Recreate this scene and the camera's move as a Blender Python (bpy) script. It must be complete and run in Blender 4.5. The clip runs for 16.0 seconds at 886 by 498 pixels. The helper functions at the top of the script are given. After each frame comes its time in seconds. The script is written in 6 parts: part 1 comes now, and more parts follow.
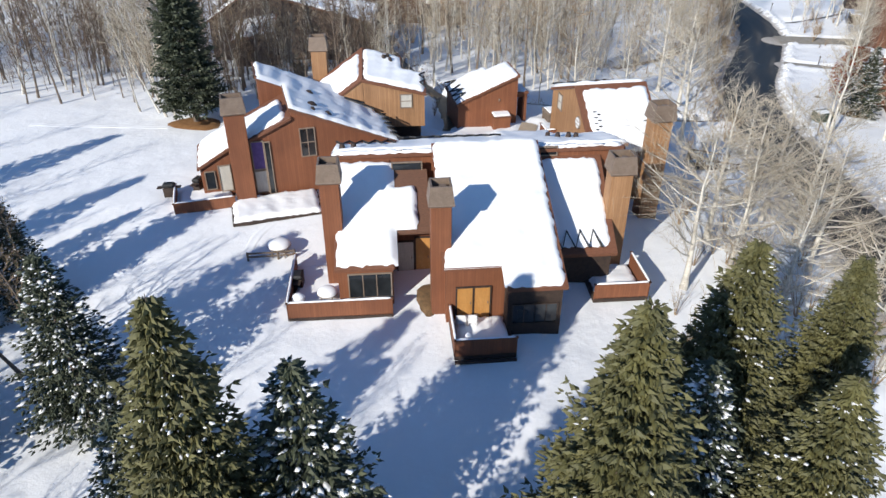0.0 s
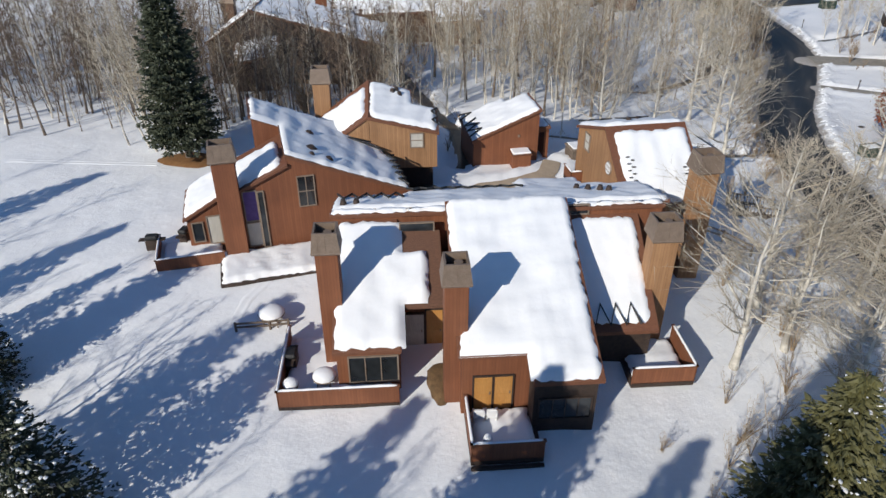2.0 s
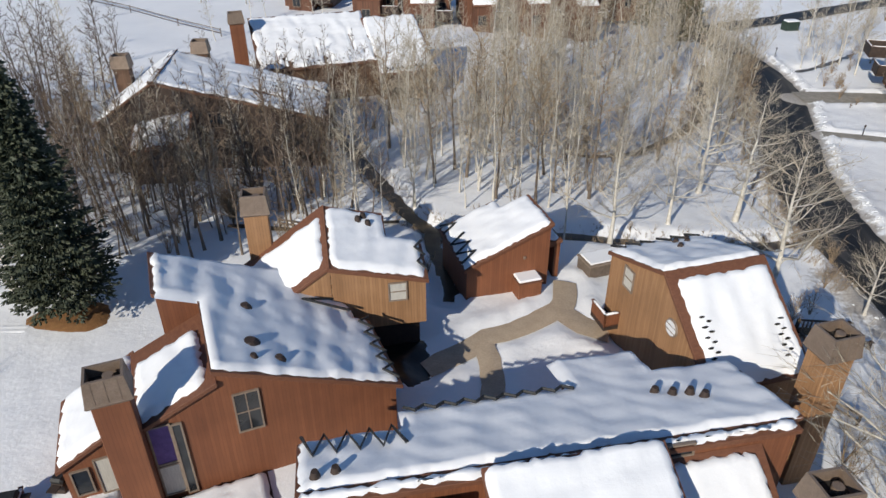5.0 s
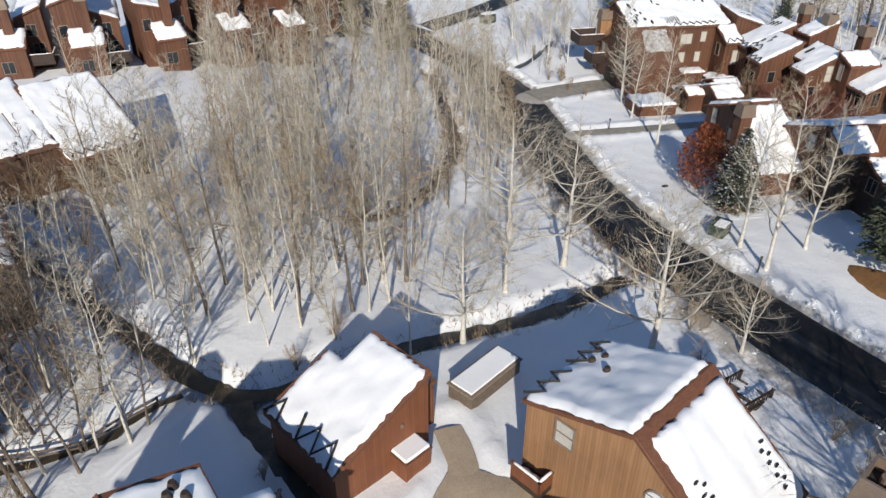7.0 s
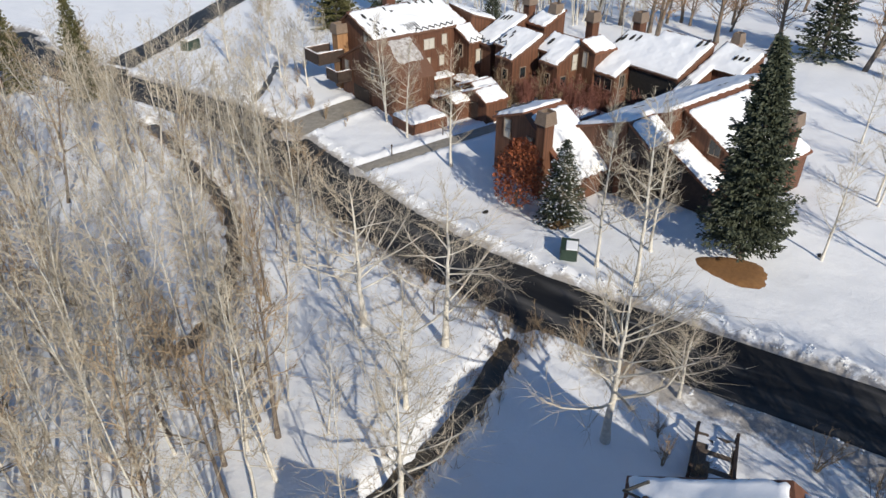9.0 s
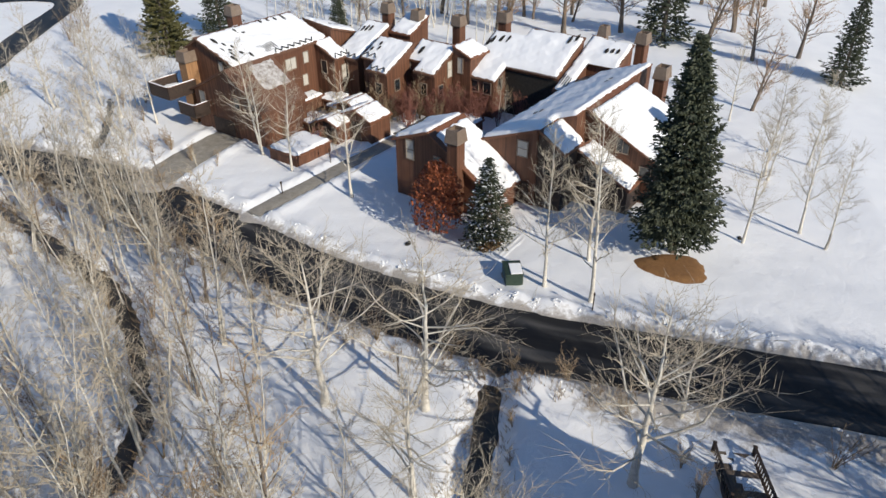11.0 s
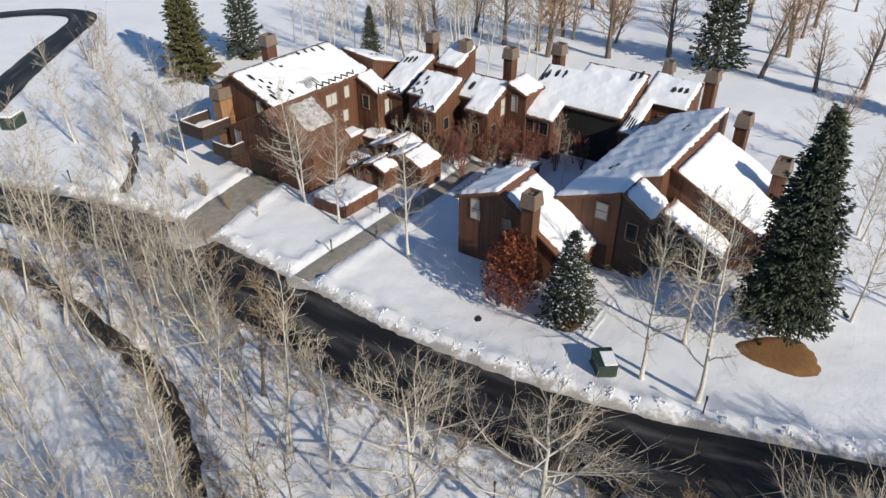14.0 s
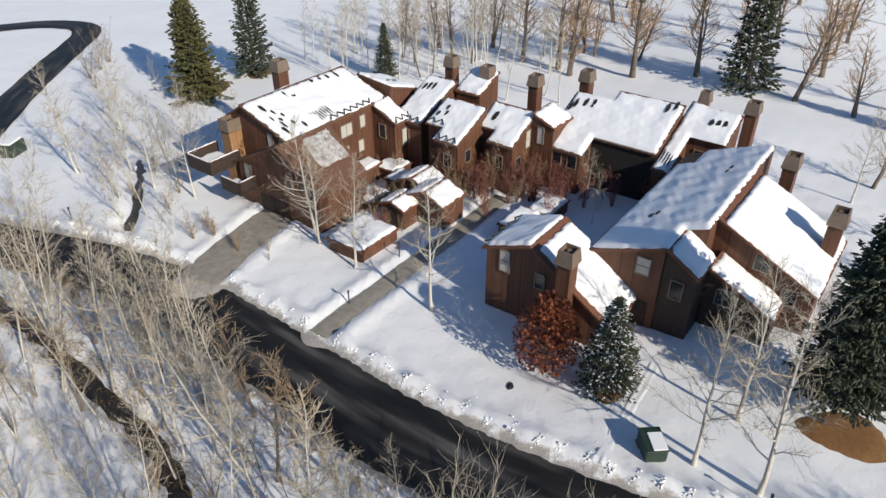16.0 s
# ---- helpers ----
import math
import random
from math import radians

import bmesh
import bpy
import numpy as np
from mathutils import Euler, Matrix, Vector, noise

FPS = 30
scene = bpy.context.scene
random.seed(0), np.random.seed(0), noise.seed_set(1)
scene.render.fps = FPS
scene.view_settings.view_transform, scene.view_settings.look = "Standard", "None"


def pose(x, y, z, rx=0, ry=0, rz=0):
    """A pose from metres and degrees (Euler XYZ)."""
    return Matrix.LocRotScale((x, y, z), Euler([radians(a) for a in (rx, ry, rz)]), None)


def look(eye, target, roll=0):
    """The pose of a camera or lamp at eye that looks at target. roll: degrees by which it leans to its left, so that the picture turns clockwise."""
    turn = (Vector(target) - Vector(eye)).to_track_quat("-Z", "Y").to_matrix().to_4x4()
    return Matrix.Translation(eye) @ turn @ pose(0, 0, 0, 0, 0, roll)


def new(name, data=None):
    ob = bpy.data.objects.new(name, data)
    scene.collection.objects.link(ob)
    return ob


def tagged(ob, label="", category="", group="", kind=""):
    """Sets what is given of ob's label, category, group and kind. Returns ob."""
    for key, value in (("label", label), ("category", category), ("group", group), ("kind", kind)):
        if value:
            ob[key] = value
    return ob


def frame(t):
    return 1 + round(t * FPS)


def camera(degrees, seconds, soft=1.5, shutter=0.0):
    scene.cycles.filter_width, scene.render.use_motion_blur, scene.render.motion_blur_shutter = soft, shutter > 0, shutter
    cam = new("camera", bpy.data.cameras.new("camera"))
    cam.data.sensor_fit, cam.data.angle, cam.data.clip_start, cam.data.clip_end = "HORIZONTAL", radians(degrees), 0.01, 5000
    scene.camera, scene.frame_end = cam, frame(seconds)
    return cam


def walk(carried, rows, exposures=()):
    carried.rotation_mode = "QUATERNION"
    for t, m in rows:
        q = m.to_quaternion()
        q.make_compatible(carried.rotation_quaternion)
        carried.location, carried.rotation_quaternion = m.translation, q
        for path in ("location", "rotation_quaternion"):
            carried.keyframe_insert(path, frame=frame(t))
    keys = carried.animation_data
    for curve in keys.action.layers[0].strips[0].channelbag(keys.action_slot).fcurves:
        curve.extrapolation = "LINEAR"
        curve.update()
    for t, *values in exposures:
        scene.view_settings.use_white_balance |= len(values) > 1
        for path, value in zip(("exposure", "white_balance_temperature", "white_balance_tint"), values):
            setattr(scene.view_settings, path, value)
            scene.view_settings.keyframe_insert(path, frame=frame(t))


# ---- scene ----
cam = camera(65.5, 16.0)
METRES, EYE, TILT, LEAN, TURN = 80.0, 23.5, -30.0, 0.0, 0.0
PATH = [
    (0, (1.442, 0.619, 25.512), (1.355, 2.314, 24.454), 0.1),
    (0.5, (1.479, 1.677, 25.644), (1.385, 3.372, 24.586), 0.0),
    (1, (1.321, 3.142, 25.746), (1.22, 4.837, 24.689), -0.0),
    (1.5, (1.157, 4.95, 25.786), (1.047, 6.647, 24.733), 0.0),
    (2, (0.834, 7.021, 25.833), (0.718, 8.72, 24.785), -0.0),
    (2.5, (0.398, 9.363, 25.881), (0.274, 11.064, 24.836), 0.1),
    (3, (-0.152, 11.905, 25.927), (-0.283, 13.608, 24.887), 0.1),
    (3.2, (-0.453, 12.986, 25.98), (-0.583, 14.69, 24.94), 0.3),
    (5.3, (-3.792, 25.945, 27.011), (-3.622, 27.642, 25.966), -0.1),
    (5.5, (-4.114, 27.451, 27.038), (-3.88, 29.14, 25.993), -0.1),
    (6, (-4.82, 31.342, 27.179), (-4.444, 33.003, 26.13), -0.2),
    (6.5, (-5.517, 35.394, 27.37), (-4.896, 36.972, 26.31), -0.1),
    (7, (-5.921, 39.307, 27.442), (-5.069, 40.771, 26.38), -0.0),
    (7.5, (-6.019, 43.226, 27.443), (-4.979, 44.562, 26.379), -0.0),
    (8, (-5.652, 47.049, 27.438), (-4.456, 48.247, 26.373), -0.1),
    (8.5, (-5.148, 50.627, 27.416), (-3.826, 51.683, 26.349), -0.0),
    (9, (-4.793, 53.781, 27.324), (-3.364, 54.681, 26.252), 0.2),
    (9.5, (-4.385, 56.416, 27.203), (-2.865, 57.15, 26.13), 0.4),
    (9.7, (-4.201, 57.405, 27.181), (-2.652, 58.075, 26.107), 0.3),
    (11.8, (-1.991, 64.313, 27.846), (-0.37, 64.773, 26.768), -0.3),
    (12, (-1.65, 64.879, 27.906), (-0.029, 65.339, 26.828), -0.1),
    (12.5, (-0.646, 66.162, 28.268), (0.973, 66.626, 27.189), -0.1),
    (13, (0.3, 67.312, 28.737), (1.915, 67.778, 27.653), -0.0),
    (13.5, (1.409, 68.266, 29.17), (3.02, 68.738, 28.083), -0.1),
    (14, (2.583, 69.16, 29.611), (4.19, 69.637, 28.521), -0.2),
    (14.5, (3.722, 69.998, 30.032), (5.327, 70.479, 28.939), -0.2),
    (15, (4.953, 70.818, 30.435), (6.555, 71.301, 29.339), -0.2),
    (15.5, (6.204, 71.556, 30.815), (7.805, 72.042, 29.719), -0.2),
    (16, (7.452, 72.216, 31.014), (9.05, 72.706, 29.915), -0.3),
]
walk(cam, [(t, look(eye, target, roll)) for t, eye, target, roll in PATH], ((0.0, 0.08, 5820, 8), (2.5, -0.38, 5940, 8), (6.0, -0.30, 6080, 8), (9.0, -0.14, 6180, 8), (16.0, -0.21, 6230, 8)))

# ---- light ----
SUN_AZ, SUN_EL = 237.0, 27.0           # the sun stands south-west of the houses, low
scene.view_settings.exposure = -0.22
world = bpy.data.worlds.new("winter_sky")
scene.world = world
world.use_nodes = True
wn = world.node_tree
sky = wn.nodes.new("ShaderNodeTexSky")
sky.sky_type, sky.sun_disc = "NISHITA", False
sky.sun_elevation, sky.sun_rotation = radians(SUN_EL), radians(90 - SUN_AZ)
sky.altitude, sky.air_density, sky.dust_density, sky.ozone_density = 2000, 1.1, 0.05, 3.6
wn.links.new(sky.outputs[0], wn.nodes["Background"].inputs[0])
wn.nodes["Background"].inputs[1].default_value = 0.122
sun_data = bpy.data.lights.new("sun", "SUN")
sun_data.energy, sun_data.angle, sun_data.color = 5.5, radians(0.6), (1.0, 0.885, 0.73)
sun = new("sun", sun_data)
sun.matrix_world = look((math.cos(radians(SUN_AZ)) * 80, math.sin(radians(SUN_AZ)) * 80, 80 * math.tan(radians(SUN_EL))), (0, 0, 0))


# ---- materials ----
def material(name, rough=0.8, metal=0.0):
    m = bpy.data.materials.new(name)
    m.use_nodes = True
    b = m.node_tree.nodes["Principled BSDF"]
    b.inputs["Roughness"].default_value, b.inputs["Metallic"].default_value = rough, metal
    return m, m.node_tree, b


def coords(nt, scale=(1, 1, 1), generated=False):
    g = nt.nodes.new("ShaderNodeNewGeometry" if not generated else "ShaderNodeTexCoord")
    mp = nt.nodes.new("ShaderNodeMapping")
    nt.links.new(g.outputs["Position" if not generated else "Object"], mp.inputs[0])
    mp.inputs["Scale"].default_value = scale
    return mp.outputs[0]


def noise_node(nt, vec, scale, detail=4.0, rough=0.6):
    n = nt.nodes.new("ShaderNodeTexNoise")
    nt.links.new(vec, n.inputs["Vector"])
    n.inputs["Scale"].default_value, n.inputs["Detail"].default_value, n.inputs["Roughness"].default_value = scale, detail, rough
    return n.outputs[0]


def ramp(nt, fac, stops):
    r = nt.nodes.new("ShaderNodeValToRGB")
    nt.links.new(fac, r.inputs[0])
    e = r.color_ramp.elements
    while len(e) < len(stops):
        e.new(0.5)
    for el, (p, c) in zip(e, stops):
        el.position, el.color = p, (*c, 1)
    return r.outputs[0]


def mix(nt, a, b, fac, mode="MIX"):
    m = nt.nodes.new("ShaderNodeMix")
    m.data_type, m.blend_type = "RGBA", mode
    for val, sock in ((a, m.inputs[6]), (b, m.inputs[7])):
        if isinstance(val, tuple):
            sock.default_value = (*val, 1)
        else:
            nt.links.new(val, sock)
    if isinstance(fac, float):
        m.inputs[0].default_value = fac
    else:
        nt.links.new(fac, m.inputs[0])
    return m.outputs[2]


def bump(nt, bsdf, height, strength, dist):
    b = nt.nodes.new("ShaderNodeBump")
    nt.links.new(height, b.inputs["Height"])
    b.inputs["Strength"].default_value, b.inputs["Distance"].default_value = strength, dist
    nt.links.new(b.outputs[0], bsdf.inputs["Normal"])


def simple(name, c1, c2, rough=0.8, scale=3.0, metal=0.0, stretch=(1, 1, 1), bumpy=0.3, dist=0.02, wear=None):
    """Two tones mixed by a noise, a fine grain over them, and a relief."""
    m, nt, b = material(name, rough, metal)
    v = coords(nt, stretch)
    n1 = noise_node(nt, v, scale, 5, 0.65)
    n2 = noise_node(nt, v, scale * 7.3, 3, 0.6)
    col = ramp(nt, n1, [(0.32, c1), (0.68, c2)])
    col = mix(nt, col, ramp(nt, n2, [(0.3, (0.6, 0.6, 0.6)), (0.7, (1.25, 1.25, 1.25))]), 0.35, "MULTIPLY")
    if wear:
        n3 = noise_node(nt, coords(nt), 0.35, 3, 0.7)
        col = mix(nt, col, wear, ramp(nt, n3, [(0.55, (0, 0, 0)), (0.75, (0.8, 0.8, 0.8))]))
    nt.links.new(col, b.inputs["Base Color"])
    bump(nt, b, n2, bumpy, dist)
    return m


def snow_material(name, tint=(0.86, 0.87, 0.89), low=(0.78, 0.80, 0.83), big=0.25, fine=6.0, strength=0.35):
    m, nt, b = material(name, 0.75)
    v = coords(nt)
    n1 = noise_node(nt, v, big, 4, 0.6)
    n2 = noise_node(nt, v, fine, 5, 0.7)
    nt.links.new(ramp(nt, n1, [(0.3, low), (0.65, tint)]), b.inputs["Base Color"])
    bump(nt, b, n2, strength, 0.06)
    b.inputs["Specular IOR Level"].default_value = 0.25
    return m


def siding(name, c1, c2, board=0.15, dirt=(0.05, 0.025, 0.015)):
    """Vertical wooden boards: a groove each board, a tone of its own for each, and streaks down the grain."""
    m, nt, b = material(name, 0.72)
    g = nt.nodes.new("ShaderNodeNewGeometry")
    tc = nt.nodes.new("ShaderNodeTexCoord")
    # the way along the wall: level, across the face's normal
    cr = nt.nodes.new("ShaderNodeVectorMath")
    cr.operation = "CROSS_PRODUCT"
    nt.links.new(g.outputs["True Normal"], cr.inputs[0])
    cr.inputs[1].default_value = (0, 0, 1)
    dt = nt.nodes.new("ShaderNodeVectorMath")
    dt.operation = "DOT_PRODUCT"
    nt.links.new(cr.outputs[0], dt.inputs[0])
    nt.links.new(g.outputs["Position"], dt.inputs[1])
    sc = nt.nodes.new("ShaderNodeMath")
    sc.operation = "DIVIDE"
    nt.links.new(dt.outputs["Value"], sc.inputs[0])
    sc.inputs[1].default_value = board
    fl = nt.nodes.new("ShaderNodeMath")
    fl.operation = "FLOOR"
    nt.links.new(sc.outputs[0], fl.inputs[0])
    wn_ = nt.nodes.new("ShaderNodeTexWhiteNoise")
    wn_.noise_dimensions = "1D"
    nt.links.new(fl.outputs[0], wn_.inputs["W"])
    fr = nt.nodes.new("ShaderNodeMath")
    fr.operation = "FRACT"
    nt.links.new(sc.outputs[0], fr.inputs[0])
    groove = ramp(nt, fr.outputs[0], [(0.0, (0.35, 0.35, 0.35)), (0.06, (1, 1, 1)), (0.94, (1, 1, 1)), (1.0, (0.35, 0.35, 0.35))])
    v = coords(nt, (3, 3, 0.25))
    streak = noise_node(nt, v, 2.2, 5, 0.65)
    patch = noise_node(nt, coords(nt), 0.45, 3, 0.6)
    col = ramp(nt, wn_.outputs[0], [(0.0, c1), (1.0, c2)])
    col = mix(nt, col, ramp(nt, streak, [(0.25, (0.8, 0.79, 0.78)), (0.75, (1.13, 1.12, 1.1))]), 0.75, "MULTIPLY")
    col = mix(nt, col, ramp(nt, patch, [(0.3, (0.75, 0.72, 0.7)), (0.7, (1.12, 1.12, 1.1))]), 0.7, "MULTIPLY")
    col = mix(nt, dirt, col, groove)
    nt.links.new(col, b.inputs["Base Color"])
    bump(nt, b, groove, 0.3, 0.015)
    return m


def ground_snow():
    """Open snow with drifts and crust, and grit where the street has thrown it up."""
    m, nt, b = material("open_snow", 0.75)
    v = coords(nt)
    n1 = noise_node(nt, v, 0.25, 4, 0.6)
    n2 = noise_node(nt, v, 1.3, 6, 0.68)
    n3 = noise_node(nt, v, 9.0, 4, 0.7)
    n4 = noise_node(nt, v, 1.1, 6, 0.72)
    col = ramp(nt, n1, [(0.3, (0.85, 0.86, 0.875)), (0.65, (0.91, 0.915, 0.92))])
    at = nt.nodes.new("ShaderNodeAttribute")
    at.attribute_name = "grit"
    add = nt.nodes.new("ShaderNodeMath")
    add.operation = "ADD"
    nt.links.new(at.outputs["Fac"], add.inputs[0])
    nt.links.new(n4, add.inputs[1])
    dirt = ramp(nt, n3, [(0.3, (0.16, 0.13, 0.10)), (0.7, (0.42, 0.37, 0.31))])
    col = mix(nt, col, dirt, ramp(nt, add.outputs[0], [(0.82, (0, 0, 0)), (1.12 / 1.3, (0.25, 0.25, 0.25)), (1.0, (0.8, 0.8, 0.8))]))
    nt.links.new(col, b.inputs["Base Color"])
    h = nt.nodes.new("ShaderNodeMath")
    h.operation = "MULTIPLY_ADD"
    nt.links.new(n3, h.inputs[0])
    h.inputs[1].default_value = 0.12
    nt.links.new(n2, h.inputs[2])
    bump(nt, b, h.outputs[0], 0.36, 0.16)
    b.inputs["Specular IOR Level"].default_value = 0.25
    return m


def road_material():
    """Wet asphalt with dry wheel tracks along it and slush at its edges."""
    m, nt, b = material("wet_asphalt", 0.6)
    b.inputs["Specular IOR Level"].default_value = 0.2
    uv = nt.nodes.new("ShaderNodeUVMap")
    uv.uv_map = "along"
    sep = nt.nodes.new("ShaderNodeSeparateXYZ")
    nt.links.new(uv.outputs[0], sep.inputs[0])
    mp = nt.nodes.new("ShaderNodeMapping")
    nt.links.new(uv.outputs[0], mp.inputs[0])
    mp.inputs["Scale"].default_value = (0.7, 0.09, 1)
    streak = noise_node(nt, mp.outputs[0], 1.0, 5, 0.6)
    mp2 = nt.nodes.new("ShaderNodeMapping")
    nt.links.new(uv.outputs[0], mp2.inputs[0])
    mp2.inputs["Scale"].default_value = (0.55, 0.07, 1)
    band = noise_node(nt, mp2.outputs[0], 1.3, 2, 0.5)
    fine = noise_node(nt, coords(nt), 14.0, 3, 0.6)
    wet = ramp(nt, streak, [(0.35, (0.012, 0.012, 0.013)), (0.75, (0.034, 0.033, 0.032))])
    dry = ramp(nt, streak, [(0.3, (0.07, 0.067, 0.064)), (0.7, (0.15, 0.143, 0.135))])
    fac = ramp(nt, band, [(0.48, (0, 0, 0)), (0.74, (0.85, 0.85, 0.85))])
    col = mix(nt, wet, dry, fac)
    col = mix(nt, col, ramp(nt, fine, [(0.3, (0.7, 0.7, 0.7)), (0.7, (1.2, 1.2, 1.2))]), 0.5, "MULTIPLY")
    nt.links.new(col, b.inputs["Base Color"])
    nt.links.new(ramp(nt, fac, [(0.0, (0.55, 0.55, 0.55)), (1.0, (0.85, 0.85, 0.85))]), b.inputs["Roughness"])
    bump(nt, b, fine, 0.3, 0.01)
    return m


SNOW = ground_snow()
ROADMAT = road_material()
ROOF_SNOW = snow_material("roof_snow", (0.92, 0.925, 0.93), (0.88, 0.887, 0.9), 0.5, 2.2, 0.28)
WOOD = siding("cedar_siding", (0.185, 0.068, 0.03), (0.22, 0.084, 0.037))
WOOD_LIGHT = siding("honey_siding", (0.31, 0.17, 0.08), (0.39, 0.22, 0.108))
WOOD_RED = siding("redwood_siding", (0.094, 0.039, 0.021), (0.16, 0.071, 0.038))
TRIM = simple("trim_board", (0.13, 0.05, 0.026), (0.19, 0.08, 0.04), 0.7, 4, stretch=(1, 1, 4))
# Dark wood, also put on some walls and openings as painted shade.
DARK = simple("dark_wood_and_shade", (0.03, 0.02, 0.016), (0.06, 0.038, 0.027), 0.75, 4)
CAP = simple("chimney_cap_metal", (0.21, 0.155, 0.115), (0.27, 0.205, 0.155), 0.6, 2.5, 0.3)
# Soot; the same black also paints shade on an entry wall.
SOOT_AND_SHADE = simple("soot_and_shade", (0.012, 0.011, 0.01), (0.03, 0.026, 0.022), 0.9, 4)
SHINGLE = simple("brown_shingle", (0.11, 0.055, 0.035), (0.17, 0.085, 0.05), 0.85, 6, stretch=(1, 3, 3), bumpy=0.6)
CABLE = simple("heat_cable", (0.012, 0.012, 0.012), (0.03, 0.03, 0.03), 0.6, 8)
CONCRETE = simple("sandy_concrete", (0.42, 0.33, 0.235), (0.5, 0.4, 0.29), 0.85, 1.2)
EARTH = simple("bare_earth", (0.1, 0.062, 0.03), (0.2, 0.12, 0.055), 0.95, 2.5, bumpy=0.6, dist=0.06)
NEEDLE_MULCH = simple("needle_mulch", (0.19, 0.09, 0.032), (0.27, 0.14, 0.05), 0.95, 3.5, bumpy=0.6, dist=0.05)
STREAM = simple("stream_bed", (0.02, 0.018, 0.013), (0.07, 0.055, 0.035), 0.35, 1.2)
# Creek water; the same black paints the shade under a house.
CREEK_AND_SHADE = simple("creek_and_shade", (0.008, 0.008, 0.008), (0.03, 0.024, 0.018), 0.3, 1.5)
ASPEN = simple("aspen_bark", (0.5, 0.465, 0.4), (0.71, 0.675, 0.6), 0.85, 3.0, stretch=(1, 1, 2.0), wear=(0.1, 0.085, 0.07))
TWIG = simple("aspen_twig", (0.36, 0.305, 0.225), (0.5, 0.44, 0.345), 0.85, 3.0)
BARK = simple("grey_bark", (0.11, 0.085, 0.065), (0.2, 0.16, 0.125), 0.9, 3.0, stretch=(1, 1, 0.4), bumpy=0.6)
TWIG_BROWN = simple("willow_twig", (0.24, 0.17, 0.1), (0.36, 0.27, 0.17), 0.85, 3.0)
TWIG_DARK = simple("dark_twig", (0.1, 0.07, 0.05), (0.19, 0.135, 0.095), 0.85, 3.0)
TWIG_RED = simple("red_twig", (0.16, 0.06, 0.045), (0.24, 0.1, 0.07), 0.85, 3.0)
TWIG_GOLD = simple("golden_twig", (0.36, 0.22, 0.11), (0.46, 0.3, 0.17), 0.85, 3.0)
RUST = simple("rust_leaf", (0.2, 0.055, 0.022), (0.33, 0.1, 0.04), 0.75, 1.7)
NEEDLE = simple("spruce_needle", (0.045, 0.045, 0.015), (0.13, 0.12, 0.038), 0.7, 1.1)
NEEDLE_BLUE = simple("blue_spruce_needle", (0.026, 0.034, 0.019), (0.07, 0.08, 0.042), 0.7, 1.1)
WHITE = simple("white_plastic", (0.75, 0.75, 0.75), (0.82, 0.82, 0.82), 0.45, 3, bumpy=0.05)
GREEN_METAL = simple("green_enamel", (0.025, 0.045, 0.032), (0.045, 0.07, 0.05), 0.45, 2, 0.2)
HONEY_DOOR = simple("honey_door", (0.42, 0.2, 0.05), (0.52, 0.27, 0.08), 0.5, 3, stretch=(1, 1, 0.2))
CURTAIN = simple("pale_curtain", (0.42, 0.4, 0.36), (0.6, 0.57, 0.5), 0.9, 6, stretch=(6, 6, 0.3))
GREY_WOOD = simple("weathered_fence", (0.1, 0.075, 0.055), (0.17, 0.13, 0.1), 0.85, 4)
PURPLE = simple("violet_blind", (0.1, 0.06, 0.2), (0.15, 0.09, 0.28), 0.8, 3)
DARK_CEDAR = siding("weathered_cedar_siding", (0.09, 0.05, 0.03), (0.14, 0.08, 0.048))
GREY_STONE = simple("grey_stone", (0.25, 0.225, 0.185), (0.37, 0.34, 0.29), 0.8, 1.4)
FROST = simple("frosted_shingle", (0.2, 0.165, 0.14), (0.6, 0.585, 0.57), 0.85, 2.2, bumpy=0.5)
FRAME = simple("window_frame", (0.2, 0.15, 0.11), (0.28, 0.22, 0.17), 0.6, 4)


def glass_material():
    m, nt, b = material("window_glass", 0.06)
    b.inputs["Base Color"].default_value = (0.018, 0.022, 0.026, 1)
    b.inputs["Specular IOR Level"].default_value = 0.6
    n = noise_node(nt, coords(nt), 0.8, 2)
    nt.links.new(ramp(nt, n, [(0.3, (0.012, 0.014, 0.016)), (0.7, (0.035, 0.04, 0.045))]), b.inputs["Base Color"])
    return m


GLASS = glass_material()


# ---- ground ----
def lerp_table(x, xs, ys):
    return np.interp(x, xs, ys)


def lie(x, y):
    """The lie of the land, without its small bumps."""
    return (lerp_table(x, [-120, -40, -20, 5, 20, 33, 42, 60, 120, 300], [4.0, 2.8, 2.5, 2.3, 0.65, 0.1, -0.35, -0.5, -0.7, 0.5])
            + lerp_table(y, [-60, 20, 30, 42, 60, 66, 77, 92, 103, 120, 140, 400], [-2.0, -1.3, -1.0, 0, 0.05, -0.15, -0.7, -1.1, -1.25, -1.1, -1.4, 0.0]))


ROAD = [(30.6, 5), (30.3, 25), (30.0, 40), (29.8, 50), (29.6, 57), (30.0, 67), (31.4, 74.5), (34.2, 84), (36.9, 90.3), (40.2, 98.3), (43.2, 106.4), (44.6, 115), (44.9, 125), (45.0, 136), (45.2, 150), (51, 168)]
ROAD_W = 3.0
STREAM_LINE = [(-24, 112), (-14.5, 97), (-10.2, 87.8), (-7.6, 81.4), (-5.3, 74.9), (-3.3, 70.0), (-1.6, 67.5), (1.4, 66.9), (5.3, 66.9), (9.2, 67.1), (14.0, 66.8), (18.0, 66.9), (22.0, 67.3), (26, 67.8)]
DITCH_LINE = [(-1.8, 67.2), (-1.9, 65.2), (-1.4, 62.8), (-1.1, 60.6), (-1.3, 58.4)]
